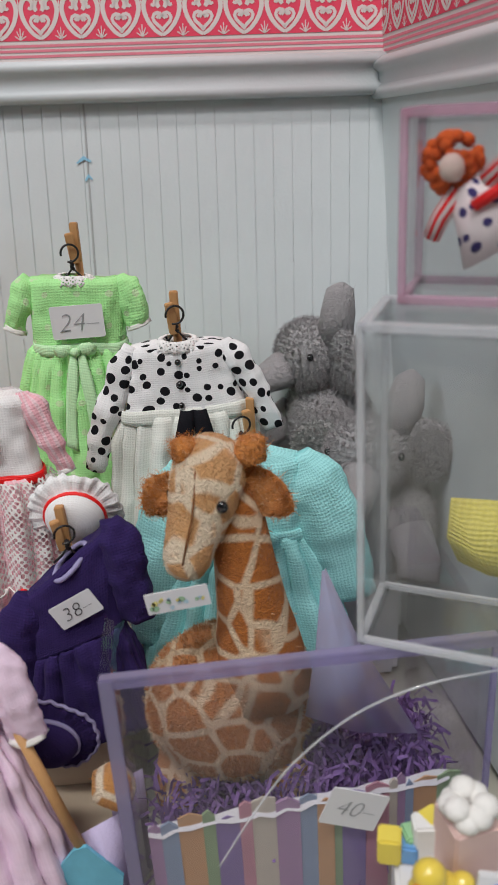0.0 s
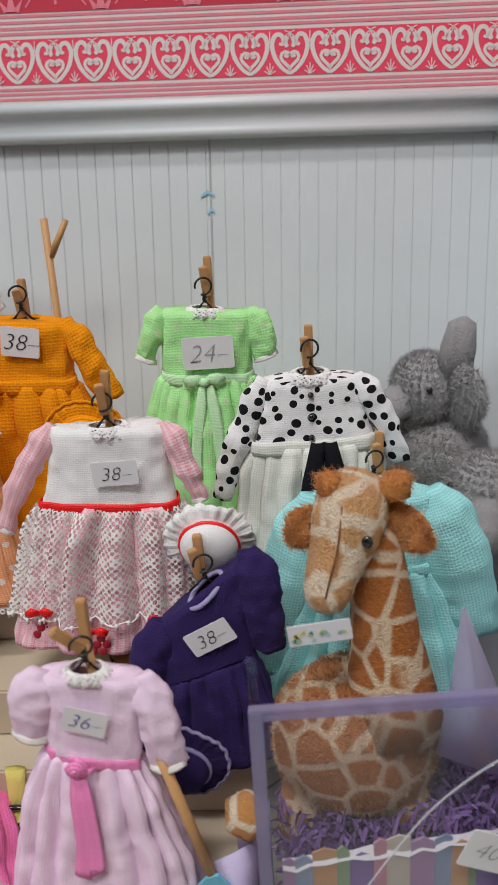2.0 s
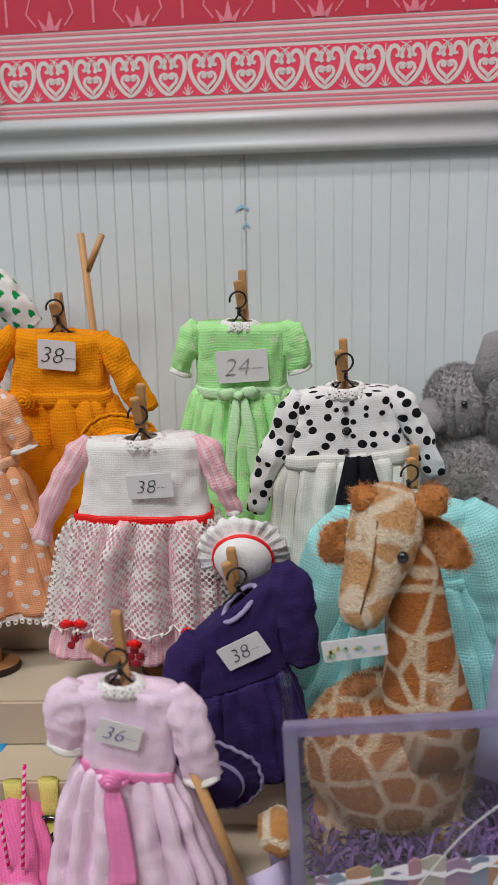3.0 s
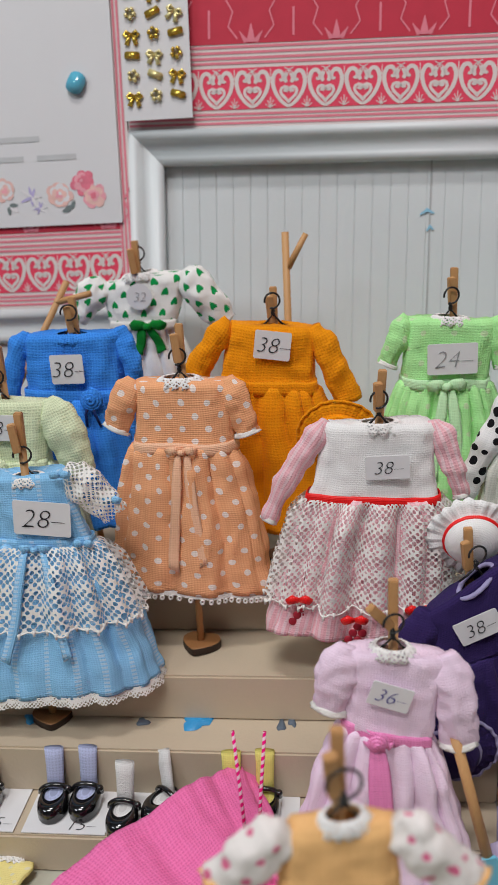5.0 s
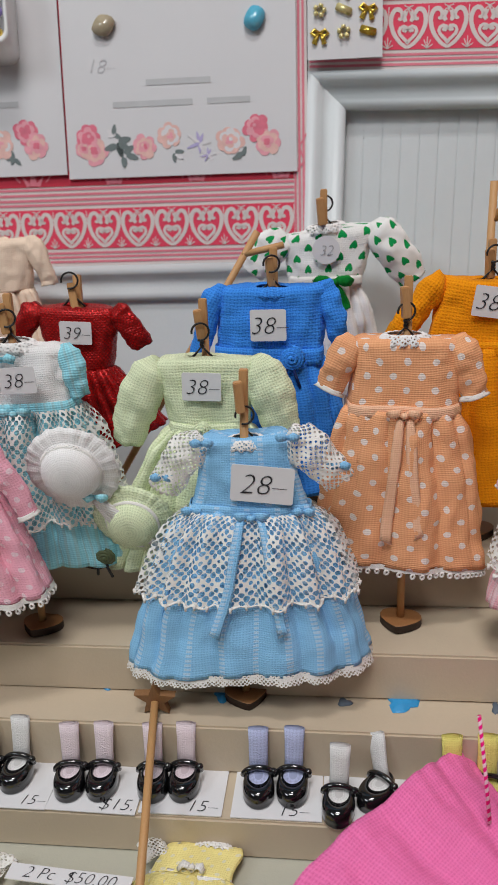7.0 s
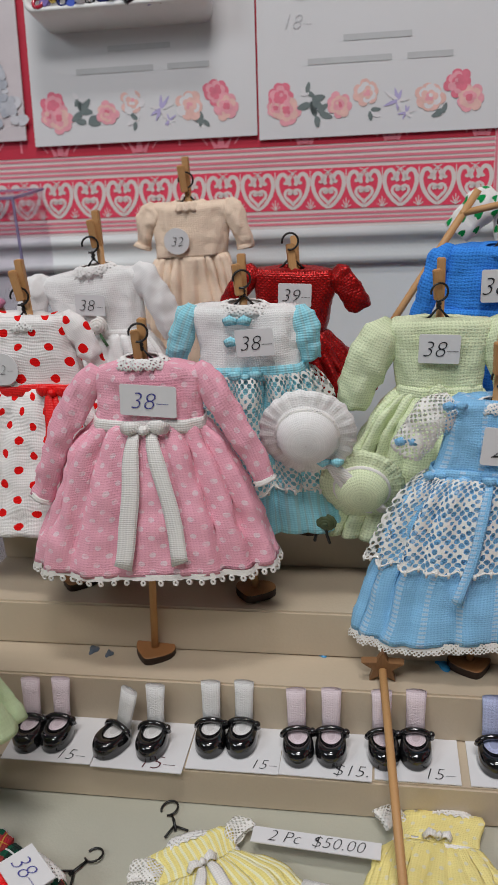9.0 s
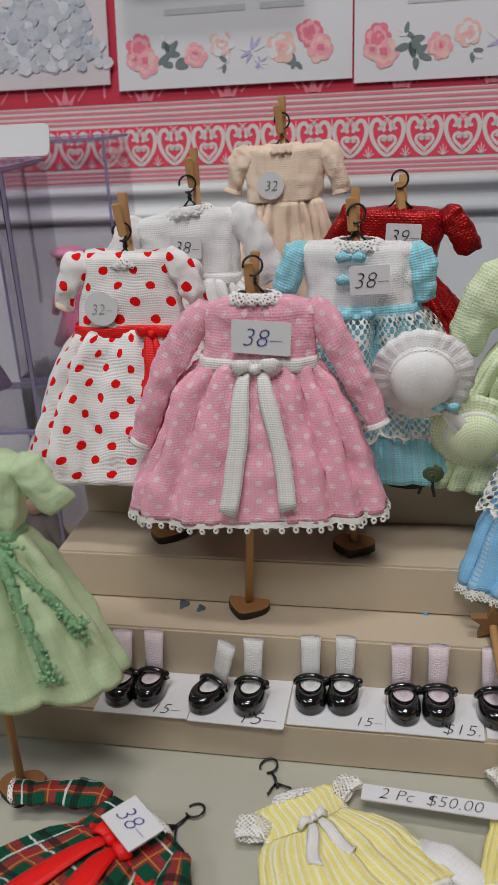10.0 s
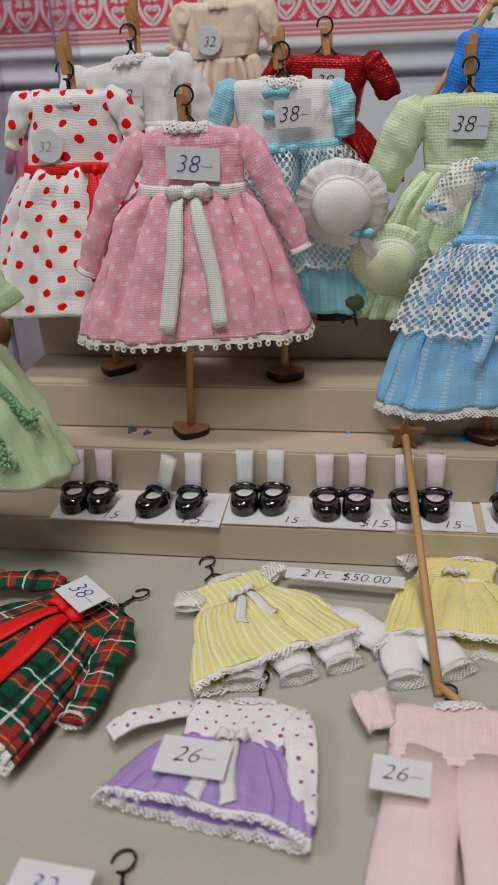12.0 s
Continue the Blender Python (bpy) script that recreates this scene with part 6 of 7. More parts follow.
s = dress("doll_dress", "green and red plaid doll dress with red satin bow, laid flat", 0, (0.000, 0.0150), (-0.0170, 0.0130), (0.0170, 0.0130), (-0.0160, 0), (0.0160, 0), (-0.0330, -0.0470), (0.0330, -0.0470),
          F_PLAID, cl=(-0.0420, -0.0040), cr=(0.0380, -0.0300), collar=TRIM, sash=SATIN_RED, sash_h=0.005, bow=SATIN_RED, bow_w=0.0085, tails=0.040, tail_spread=0.008, tail_w=0.0075, trim=LACE_FINE, picot=False, cuff=LACE_FINE,
          m=lay(-0.3170, 0.1500, -30, 0.0065), flat=0.42, seed=33, group=G2, sleeve=(0.0068, 0.0078, 0.0066), deep=0.40)
flat_tag(-0.3110, 0.1545, 0.0150, 0.0165, 0.0120, "38-", INK_BLUE, -42, 0.0085)
hook(-0.3010, 0.1690, -35)
s = dress("doll_dress", "lavender satin doll dress with dotted white sleeves lying on the table", 0, (0.002, 0.0180), (-0.0165, 0.0140), (0.0165, 0.0160), (-0.0150, 0), (0.0150, 0.0010), (-0.0290, -0.0200), (0.0260, -0.0230),
          F_LAVDOT, F_LAVSAT, F_LAVDOT, cl=(-0.0330, -0.0050), cr=(0.0240, -0.0190), collar=TRIM, sash=F_LAVSAT, sash_h=0.004, bow=SATIN_WHITE, bow_w=0.0055, tails=0.022, tail_w=0.0048, trim=LACE_FINE, picot=False,
          m=lay(-0.2535, 0.1035, -8, 0.0050), flat=0.34, seed=34, group=G2, sleeve=(0.0048, 0.0052, 0.0042), deep=0.40)
flat_tag(-0.2610, 0.0930, 0.0125, 0.0190, 0.0120, "26-", INK_BLACK, -4)
hook(-0.2485, 0.1295, 8)
s = dress("doll_dress", "pale pink doll top and trousers lying on the table", 0, (0.002, 0.0200), (-0.0165, 0.0170), (0.0165, 0.0170), (-0.0160, 0), (0.0160, 0), (-0.0230, -0.0330), (0.0230, -0.0330),
          F_PINKSOFT, cl=(-0.0250, 0.0120), cr=(0.0250, 0.0060), collar=TRIM, sash=F_PINKSOFT, m=lay(-0.1925, 0.1050, -3), flat=0.34, seed=35, group=G2, sleeve=(0.0080, 0.0105, 0.0100), deep=0.40, skirt_on=False)
for sx in (-1, 1):
    b = bmesh.new()
    tube(b, [(sx * 0.0080, 0, 0.002), (sx * 0.0090, 0, -0.010), (sx * 0.0105, 0, -0.026), (sx * 0.0120, 0, -0.046)], [0.0085, 0.0095, 0.0100, 0.0105], 30, 0.34)
    crumple(b, 0.0008, 160, 7)
    part("trouser_leg", b, F_PINKSOFT, s.root)
flat_tag(-0.2075, 0.0930, 0.0120, 0.0150, 0.0110, "26-", INK_BLACK, -6)
hook(-0.1910, 0.1290, 12)
flat_tag(-0.2245, 0.1795, 0.0085, 0.0415, 0.0062, "2 Pc  $50.00", INK_BLACK, -4, 0.0062)
flat_tag(-0.2880, 0.0565, 0.0080, 0.0190, 0.0120, "32-", INK_BLUE, -4)
hook(-0.2735, 0.0640, 10)


def bloomers(x, y, turn):
    r = thing("doll_bloomers", "white lace-edged doll bloomers lying on the table", "doll underwear", G2, m=pose(x, y, 0.0035, 0, 0, turn))
    for sx in (-1, 1):
        b = bmesh.new()
        tube(b, [(0, 0.010, 0), (sx * 0.005, 0.004, 0), (sx * 0.0075, -0.005, 0), (sx * 0.008, -0.0095, 0)], [0.006, 0.0072, 0.0064, 0.0052], 18, 1.0, wob=0.06, seed=3)
        for v in b.verts:
            v.co.z *= 0.42
        part("leg", b, F_WHITE, r)
        b = bmesh.new()
        tube(b, [(sx * 0.008, -0.0090, 0), (sx * 0.0085, -0.0125, 0)], [0.0052, 0.0068], 18, 1.0, wob=0.15, seed=5)
        for v in b.verts:
            v.co.z *= 0.42
        part("leg_frill", b, LACE_FINE, r)


bloomers(-0.2230, 0.1560, 35)
bloomers(-0.2000, 0.1500, 20)
bloomers(-0.2480, 0.1440, 15)

# magenta skirt lying near the viewer, with its twisted cord
s = dress("doll_dress", "magenta linen doll dress lying on the table by the step", 0, (0.0, -0.0480), (-0.0140, -0.0460), (0.0140, -0.0460), (-0.0120, -0.0340), (0.0120, -0.0340), (-0.0470, 0.0270), (0.0470, 0.0300),
          F_MAG, m=Matrix.Translation((-0.1060, 0.1720, 0.0185)) @ pose(0, 0, 0, 0, 0, 46) @ pose(0, 0, 0, -84, 0, 0), flat=0.9, seed=41, group=G2, deep=0.36, pleats=8, pleat_amp=0.09)
hat(-0.0800, 0.1740, 0.0260, 0.0115, F_MAG, "small magenta doll bonnet with a knot", 35, 0, F_MAG)
CANDY = cloth("pink_white_cord", (0.80, 0.62, 0.66), 0.0005, "spiral", (0.75, 0.05, 0.25), 0.0026, 0.0011)
for x0, x1 in ((-0.0925, -0.0960), (-0.0880, -0.0855)):
    cd = thing("twisted_cord", "twisted pink and white cord", "cord", "cords", m=Matrix.Translation((x0, 0.190, 0.030)))
    b = bmesh.new()
    tube(b, [(0, 0, 0), ((x1 - x0) * 0.4, 0.004, 0.014), ((x1 - x0), 0.010, 0.032)], [0.0006] * 3, 8)
    part("cord", b, CANDY, cd)

# star wand
wand = thing("star_wand", "wooden stick wand with a dark laser-cut star", "wand", m=Matrix.Translation((-0.1947, 0.133, 0.0015)))
tip = Vector((-0.2035 + 0.1947, 0.092, 0.0405))
b = bmesh.new()
tube(b, [(0, 0, 0), tuple(tip)], [0.0015, 0.0014], 10)
part("rod", b, DOWEL, wand)
b = bmesh.new()
tube(b, [(-0.001, 0.003, 0.002), (0.009, -0.006, 0.0005)], [0.0013, 0.0012], 10)
part("side_twig", b, DOWEL, wand)
b = bmesh.new()
plate(b, [((0.0078 if i % 2 == 0 else 0.0034) * math.sin(math.pi * i / 5), (0.0078 if i % 2 == 0 else 0.0034) * math.cos(math.pi * i / 5)) for i in range(10)][::-1], 0.0028)
o = part("star", b, [wood("dark_star_wood", (0.30, 0.15, 0.06), (0.19, 0.085, 0.03))], wand, "dark wooden star", smooth=False)
o.matrix_basis = Matrix.Translation(tip + Vector((0, 0.003, 0.001))) @ pose(0, 0, 0, 10, 0, 0)


# ---- plush toys ----
def fur(name, a, c, patch=None, vein=(0.82, 0.74, 0.62), scale=60.0, wide=0.075):
    m, g, bs = base_material(name)
    n = noise_sock(g, 700, 4)
    k = noise_sock(g, 120, 3)
    col = mix(g, n, a, c)
    if patch:
        v = g.nodes.new("ShaderNodeTexVoronoi")
        v.feature = "DISTANCE_TO_EDGE"
        v.inputs["Scale"].default_value, v.inputs["Randomness"].default_value = scale, 0.8
        tc = g.nodes.new("ShaderNodeTexCoord")
        g.links.new(tc.outputs["Object"], v.inputs["Vector"])
        d = Sock(g, v.outputs["Distance"]) + (k - 0.5) * 0.10
        mask = ((d - wide) * 14).most(0.0).least(1.0)
        col = mix(g, mask, vein, mix(g, n, a, patch))
    geo = g.nodes.new("ShaderNodeNewGeometry")
    strand = Sock(g, geo.outputs["Random Per Island"])
    # Random pale strands paint in the fur's sparkle; other strands go darker.
    col = mix(g, ((strand - 0.45) * 0.9).most(0.0), col, (0.95, 0.72, 0.46) if patch or a[2] < 0.1 else (0.62, 0.61, 0.61))
    col = mix(g, (strand * -1.0 + 0.25).most(0.0), col, tuple(q * 0.35 for q in c))
    g.links.new(col.s, bs.inputs["Base Color"])
    bs.inputs["Roughness"].default_value, bs.inputs["Sheen Weight"].default_value = 0.95, 0.08
    bump(g, bs, n + noise_sock(g, 2200, 2), 1.0, 0.0013)
    return m


GIRAFFE = fur("giraffe_plush", (0.58, 0.19, 0.028), (0.40, 0.11, 0.013), (0.36, 0.10, 0.012), (0.80, 0.60, 0.40), scale=84, wide=0.05)
GIRAFFE_TAN = fur("giraffe_tan_plush", (0.90, 0.33, 0.045), (0.55, 0.15, 0.012))
GIRAFFE_FACE = fur("giraffe_face_plush", (0.72, 0.33, 0.08), (0.50, 0.18, 0.025), (0.52, 0.19, 0.03), (0.88, 0.74, 0.56), 84, 0.06)
GREY_PLUSH = fur("grey_plush", (0.52, 0.49, 0.50), (0.34, 0.32, 0.33))
PALE_PLUSH = fur("pale_grey_plush", (0.44, 0.45, 0.44), (0.32, 0.33, 0.32))
EYE = plain("glossy_black", (0.006, 0.006, 0.007), 0.1, 0.1, coat=1)


def blob(b, c, r, rot=(0, 0, 0), mat=0, seg=24):
    out = bmesh.ops.create_uvsphere(b, u_segments=seg, v_segments=seg // 2, radius=1, matrix=Matrix.LocRotScale(c, Euler([radians(a) for a in rot]), r))
    for v in out["verts"]:
        for f in v.link_faces:
            f.material_index = mat


def fuzz(b, count, length, seed):
    """Short hairs standing out of the surface."""
    rnd = random.Random(seed)
    faces = list(b.faces)
    areas = [f.calc_area() for f in faces]
    for f in rnd.choices(faces, areas, k=count):
        vs = [v.co for v in f.verts]
        w = [-math.log(rnd.random() + 1e-9) for _ in vs]
        t = sum(w)
        p = sum((v * q for v, q in zip(vs, w)), Vector()) / t
        n = f.normal
        d = (n + Vector([rnd.gauss(0, 0.5) for _ in range(3)])).normalized()
        s = d.orthogonal().normalized() * 0.00016
        q = b.faces.new([b.verts.new(p - s), b.verts.new(p + s), b.verts.new(p + d * length * rnd.uniform(0.5, 1.2))])
        q.material_index = f.material_index
        q.smooth = True


gir = thing("toy_giraffe", "small brown and cream plush toy giraffe sitting in a box", "plush toy")


def plush(name, owner, mats, hairs, length, seed, make, label=""):
    b = bmesh.new()
    make(b)
    b.normal_update()
    crumple(b, 0.0005, 160, seed)
    b.normal_update()
    fuzz(b, hairs * 2, length * 1.7, seed)
    return part(name, b, mats, owner, label)


plush("body", gir, GIRAFFE, 7000, 0.0011, 3, lambda b: blob(b, (0.0285, 0.2170, 0.0520), (0.0272, 0.021, 0.0275), (0, -6, 0), seg=40))
plush("neck", gir, GIRAFFE, 5500, 0.0011, 4, lambda b: tube(b, [(0.0395, 0.213, 0.062), (0.0390, 0.2125, 0.078), (0.0378, 0.213, 0.091), (0.0362, 0.214, 0.106), (0.0345, 0.2155, 0.122), (0.0330, 0.2165, 0.131)], [0.0165, 0.0132, 0.0108, 0.0090, 0.0082, 0.0075], 36))


def giraffe_head(b):
    """A broad skull that runs down into a narrower muzzle."""
    tube(b, [(0.0292, 0.2168, 0.1462), (0.0291, 0.2165, 0.1448), (0.0285, 0.2150, 0.1405), (0.0275, 0.2135, 0.1345), (0.0258, 0.2118, 0.1285), (0.0236, 0.2095, 0.1230), (0.0214, 0.2070, 0.1175), (0.0198, 0.2048, 0.1128), (0.0188, 0.2035, 0.1095), (0.0184, 0.2030, 0.1080)],
         [0.0030, 0.0066, 0.0099, 0.0110, 0.0104, 0.0088, 0.0076, 0.0068, 0.0050, 0.0020], 40, 0.95)


plush("head", gir, GIRAFFE_FACE, 10000, 0.0009, 5, giraffe_head)
for sx, tip, root_p in ((-1, (0.0085, 0.2110, 0.1275), (0.0190, 0.2145, 0.1345)), (1, (0.0512, 0.2110, 0.1235), (0.0372, 0.2145, 0.1350))):
    plush("ear", gir, GIRAFFE_TAN, 4500, 0.0024, 6 + sx, lambda b: tube(b, [tuple(lerp(root_p[i], tip[i], t) - (0.0012 * math.sin(math.pi * t) if i == 2 else 0) for i in range(3)) for t in (0, 0.15, 0.4, 0.65, 0.85, 0.96, 1.0)], [0.0034, 0.0050, 0.0062, 0.0056, 0.0036, 0.0018, 0.0005], 20, 0.32))
for hx, hz, hr in ((0.0216, 0.1448, 0.0037), (0.0402, 0.1443, 0.0043)):
    plush("horn", gir, GIRAFFE_TAN, 3200, 0.0025, int(hx * 1000), lambda b: tube(b, [(lerp(hx, 0.029, 0.6), 0.2155, 0.1370), (lerp(hx, 0.029, 0.25), 0.2135, 0.1410), (hx, 0.2120, hz - 0.002), (hx, 0.2118, hz + hr * 0.5), (hx, 0.2118, hz + hr * 0.75)], [0.0042, hr * 0.90, hr * 1.05, hr * 0.9, hr * 0.3], 18))
for ex, ey, ez in ((0.0312, 0.2030, 0.1302), (0.0170, 0.2120, 0.1310)):
    b = bmesh.new()
    blob(b, (ex, ey, ez), (0.0017, 0.0013, 0.0019), seg=14)
    part("eye", b, EYE, gir, "shiny black bead eye")
STITCH = plain("brown_stitch", (0.22, 0.08, 0.02), 0.9, 0.3, 600)
b = bmesh.new()
tube(b, [(0.0246, 0.2052, 0.1405), (0.0238, 0.2030, 0.1340), (0.0226, 0.2012, 0.1275), (0.0208, 0.2000, 0.1215), (0.0192, 0.1990, 0.1150)], [0.00028] * 5, 6)
part("face_seam", b, STITCH, gir)
for sx in (-1, 1):
    plush("leg", gir, GIRAFFE, 1500, 0.0011, 11 + sx, lambda b: tube(b, [(0.0275 + sx * 0.014, 0.214, 0.036), (0.0275 + sx * 0.018, 0.210, 0.024), (0.0275 + sx * 0.016, 0.208, 0.012)], [0.0090, 0.0084, 0.0072], 20))
plush("foot", gir, GIRAFFE_FACE, 1500, 0.0009, 15, lambda b: tube(b, [(-0.0125, 0.188, 0.048), (-0.0065, 0.188, 0.048), (-0.0045, 0.1895, 0.0475), (-0.0030, 0.191, 0.047)], [0.0045, 0.0072, 0.0066, 0.0040], 22))
bt = bmesh.new()
plate(bt, rounded(0.0178, 0.0066, 0.0005), 0.0004)
tag = link("swing_tag", bt, PAPER, smooth=False)
tagged(tag, "white card tag with faint yellow and green print", "tag")
tag.matrix_world = pose(0.0172, 0.1955, 0.1065, 0, -8, 0)
bt = bmesh.new()
rnd = random.Random(8)
for i in range(16):
    bm_disc(bt, rnd.uniform(-0.0078, 0.0078), rnd.uniform(-0.0024, 0.0012), rnd.uniform(0.0005, 0.0010), -0.0006, rnd).material_index = i % 3
part("printed_flowers", bt, [plain("faint_yellow", (0.75, 0.68, 0.25), 0.7), plain("faint_green", (0.35, 0.55, 0.35), 0.7), plain("faint_blue", (0.45, 0.62, 0.70), 0.7)], tag, smooth=False)


def elephant(x, y, z, k, turn):
    e = thing("toy_elephant", "grey plush toy elephant sitting against the wall", "plush toy", "plush elephants", m=pose(x, y, z, 0, 0, turn) @ Matrix.Scale(k, 4))
    plush("body", e, GREY_PLUSH, 4000, 0.0016, 21, lambda b: blob(b, (0, 0, 0.020), (0.024, 0.020, 0.024), seg=32))
    plush("head", e, GREY_PLUSH, 4000, 0.0016, 22, lambda b: blob(b, (-0.004, -0.008, 0.053), (0.017, 0.015, 0.0165), seg=28))
    for sx in (-1, 1):
        plush("ear", e, PALE_PLUSH if sx < 0 else GREY_PLUSH, 2000, 0.0016, 24 + sx, lambda b: blob(b, (-0.004 + sx * 0.020, -0.002, 0.050 + (0.0 if sx < 0 else 0.004)), (0.0145, 0.0038, 0.015), (0, sx * 15, sx * 10), seg=24))
        plush("leg", e, GREY_PLUSH, 1500, 0.0016, 27 + sx, lambda b: tube(b, [(sx * 0.014, -0.012, 0.022), (sx * 0.020, -0.022, 0.014), (sx * 0.020, -0.027, 0.008)], [0.0095, 0.0088, 0.0085], 18))
        b = bmesh.new()
        blob(b, (-0.004 + sx * 0.0150, -0.0150, 0.057), (0.0014, 0.0016, 0.0018), seg=10)
        part("eye", b, EYE, e, "shiny black bead eye")
    plush("trunk", e, GREY_PLUSH, 1500, 0.0014, 31, lambda b: tube(b, [(-0.004, -0.016, 0.050), (-0.004, -0.026, 0.047), (-0.003, -0.035, 0.045), (-0.002, -0.043, 0.046)], [0.0095, 0.0078, 0.0064, 0.0056], 18))
    plush("raised_arm", e, GREY_PLUSH, 1800, 0.0016, 33, lambda b: tube(b, [(0.006, 0, 0.060), (0.010, 0, 0.075), (0.012, 0, 0.085), (0.012, 0, 0.088)], [0.0082, 0.0078, 0.0060, 0.002], 18))


elephant(0.0760, 0.327, 0.0855, 0.90, -68)
elephant(0.0900, 0.285, 0.0600, 0.90, -20)
b = bmesh.new()
box(b, (0.03, 0.285, 0.0), (0.099, 0.345, 0.055), 0.003)
tagged(link("white_box", b, CARD, smooth=False), "plain white box under the plush toys", "box")
b = bmesh.new()
for i in range(5):
    blob(b, (0.048 + 0.011 * i, 0.290, 0.0600 + 0.003 * (i % 2)), (0.012, 0.010, 0.0060), (0, 0, 20 * i))
b.normal_update()
tagged(link("pink_cushion", b, fur("pink_plush", (0.78, 0.42, 0.44), (0.62, 0.28, 0.32))), "soft pink plush cushion under the elephants", "cushion")


# ---- acrylic boxes ----
def acrylic_box(m, w, d, h, t, glass, edge, label, open_top=False, e=0.0, upright=0.0, back=True):
    """Five thin panes with solid bright edges; front at y=0."""
    root = thing("acrylic_box", label, "display box", "acrylic boxes", m=m)
    panes = [((0, 0, 0), (w, t, h)), ((0, d - t, 0), (w, d, h)), ((0, t, 0), (t, d - t, h)), ((w - t, t, 0), (w, d - t, h)), ((t, t, 0), (w - t, d - t, t))]
    if not open_top:
        panes.append(((t, t, h - t), (w - t, d - t, h)))
    for lo, hi in panes:
        b = bmesh.new()
        box(b, lo, hi)
        o = part("pane", b, glass, root, smooth=False)
        o.visible_shadow = False
    e, up = e or 0.55 * t, upright or 0.5 * t
    bars = [((0, 0, h - e), (w, t, h + 0.0002)), ((-0.0002, -0.0002, 0), (up, t * 0.5, h)), ((w - t * 0.5, -0.0002, 0), (w + 0.0002, t * 0.5, h)), ((0, -0.0002, -0.0001), (w, t * 0.6, e)),
            ((-0.0002, 0, h - e), (t * 0.8, d, h + 0.0002)), ((w - t * 0.8, 0, h - e), (w + 0.0002, d, h + 0.0002)), ((0, d - t, h - e), (w, d, h + 0.0002)), ((-0.0002, d - t * 0.5, 0), (t * 0.5, d, h)), ((-0.0002, 0, -0.0001), (t * 0.6, d, e)), ((0, d - t * 0.6, -0.0001), (w, d, e))]
    for lo, hi in bars if back else bars[:4]:
        b = bmesh.new()
        box(b, lo, hi, min(0.0003, t * 0.1))
        part("polished_edge", b, edge, root, smooth=False)
    return root


acrylic_box(pose(-0.0022, 0.1705, 0.0002, 0, 0, 4.0), 0.104, 0.075, 0.1000, 0.0030, ACRYLIC_V, EDGE_V, "open violet-tinted clear acrylic box holding a plush giraffe", True, e=0.0033, upright=0.0036, back=False)
acrylic_box(pose(0.0645, 0.1790, 0.1006, 0, 0, -23), 0.046, 0.028, 0.0850, 0.0030, ACRYLIC, EDGE_C, "empty clear acrylic display box standing on another box")
acrylic_box(pose(0.0770, 0.1960, 0.1856, 0, 0, -23), 0.034, 0.024, 0.0430, 0.0032, ACRYLIC, EDGE_P, "pink-edged clear acrylic box with a rag doll inside")
acrylic_box(pose(-0.4150, 0.2400, 0.1000, 0, 0, 8), 0.050, 0.055, 0.0930, 0.0020, ACRYLIC_S, EDGE_V, "violet-edged clear acrylic box with a small doll inside")
acrylic_box(pose(-0.4150, 0.2450, 0.0002, 0, 0, 8), 0.050, 0.060, 0.0990, 0.0020, ACRYLIC_S, EDGE_V, "clear acrylic box at the bottom of a stack")
acrylic_box(pose(-0.4020, 0.3080, 0.1000, 0, 0, 4), 0.050, 0.040, 0.0990, 0.0016, ACRYLIC_S, EDGE_V, "tall clear acrylic box with a pink-hatted doll")
acrylic_box(pose(-0.4020, 0.3080, 0.0002, 0, 0, 4), 0.050, 0.040, 0.0990, 0.0016, ACRYLIC_S, EDGE_V, "clear acrylic box under another box")
flat = thing("price_tag", "white price tag propped on an acrylic box", "price tag", "loose price tags", m=pose(-0.372, 0.2740, 0.2003, -15, 0, 0))
b = bmesh.new()
plate(b, rounded(0.0270, 0.0110, 0.0022), 0.0004)
part("tag_sheet", b, PAPER, flat, smooth=False)


def plain_doll(x, y, z, k, dressc, hairc, hatc=None, turn=0, label="small doll in a dress standing in a box"):
    """A doll as one simple mesh."""
    b = bmesh.new()
    blob(b, (0, 0, 0.046), (0.0058, 0.0055, 0.0066), mat=1, seg=16)
    blob(b, (0, 0.001, 0.0485), (0.0072, 0.0066, 0.0060), mat=2, seg=16)
    tube(b, [(0, 0, 0.040), (0, 0, 0.032), (0, 0, 0.024), (0, 0, 0.010)], [0.0035, 0.0055, 0.0070, 0.0130], 18, 0.8)
    for sx in (-1, 1):
        tube(b, [(sx * 0.004, 0, 0.038), (sx * 0.0085, -0.001, 0.030), (sx * 0.0100, -0.002, 0.024)], [0.0026, 0.0026, 0.0018], 10)
        tube(b, [(sx * 0.0030, 0, 0.012), (sx * 0.0032, 0, 0.003)], [0.0022, 0.0020], 10, mat=1)
        blob(b, (sx * 0.0033, -0.002, 0.0022), (0.0026, 0.0042, 0.0022), mat=3, seg=12)
    if hatc:
        blob(b, (0, 0, 0.0525), (0.0085, 0.0080, 0.0030), mat=3, seg=16)
    ob = tagged(link("toy_doll", b, [dressc, plain("doll_skin", (0.62, 0.40, 0.30), 0.6), hairc, hatc or plain("doll_shoe_blue", (0.08, 0.40, 0.70), 0.5)]), label, "doll", "dolls in boxes")
    ob.matrix_world = pose(x, y, z, 0, 0, turn) @ Matrix.Scale(k, 4)


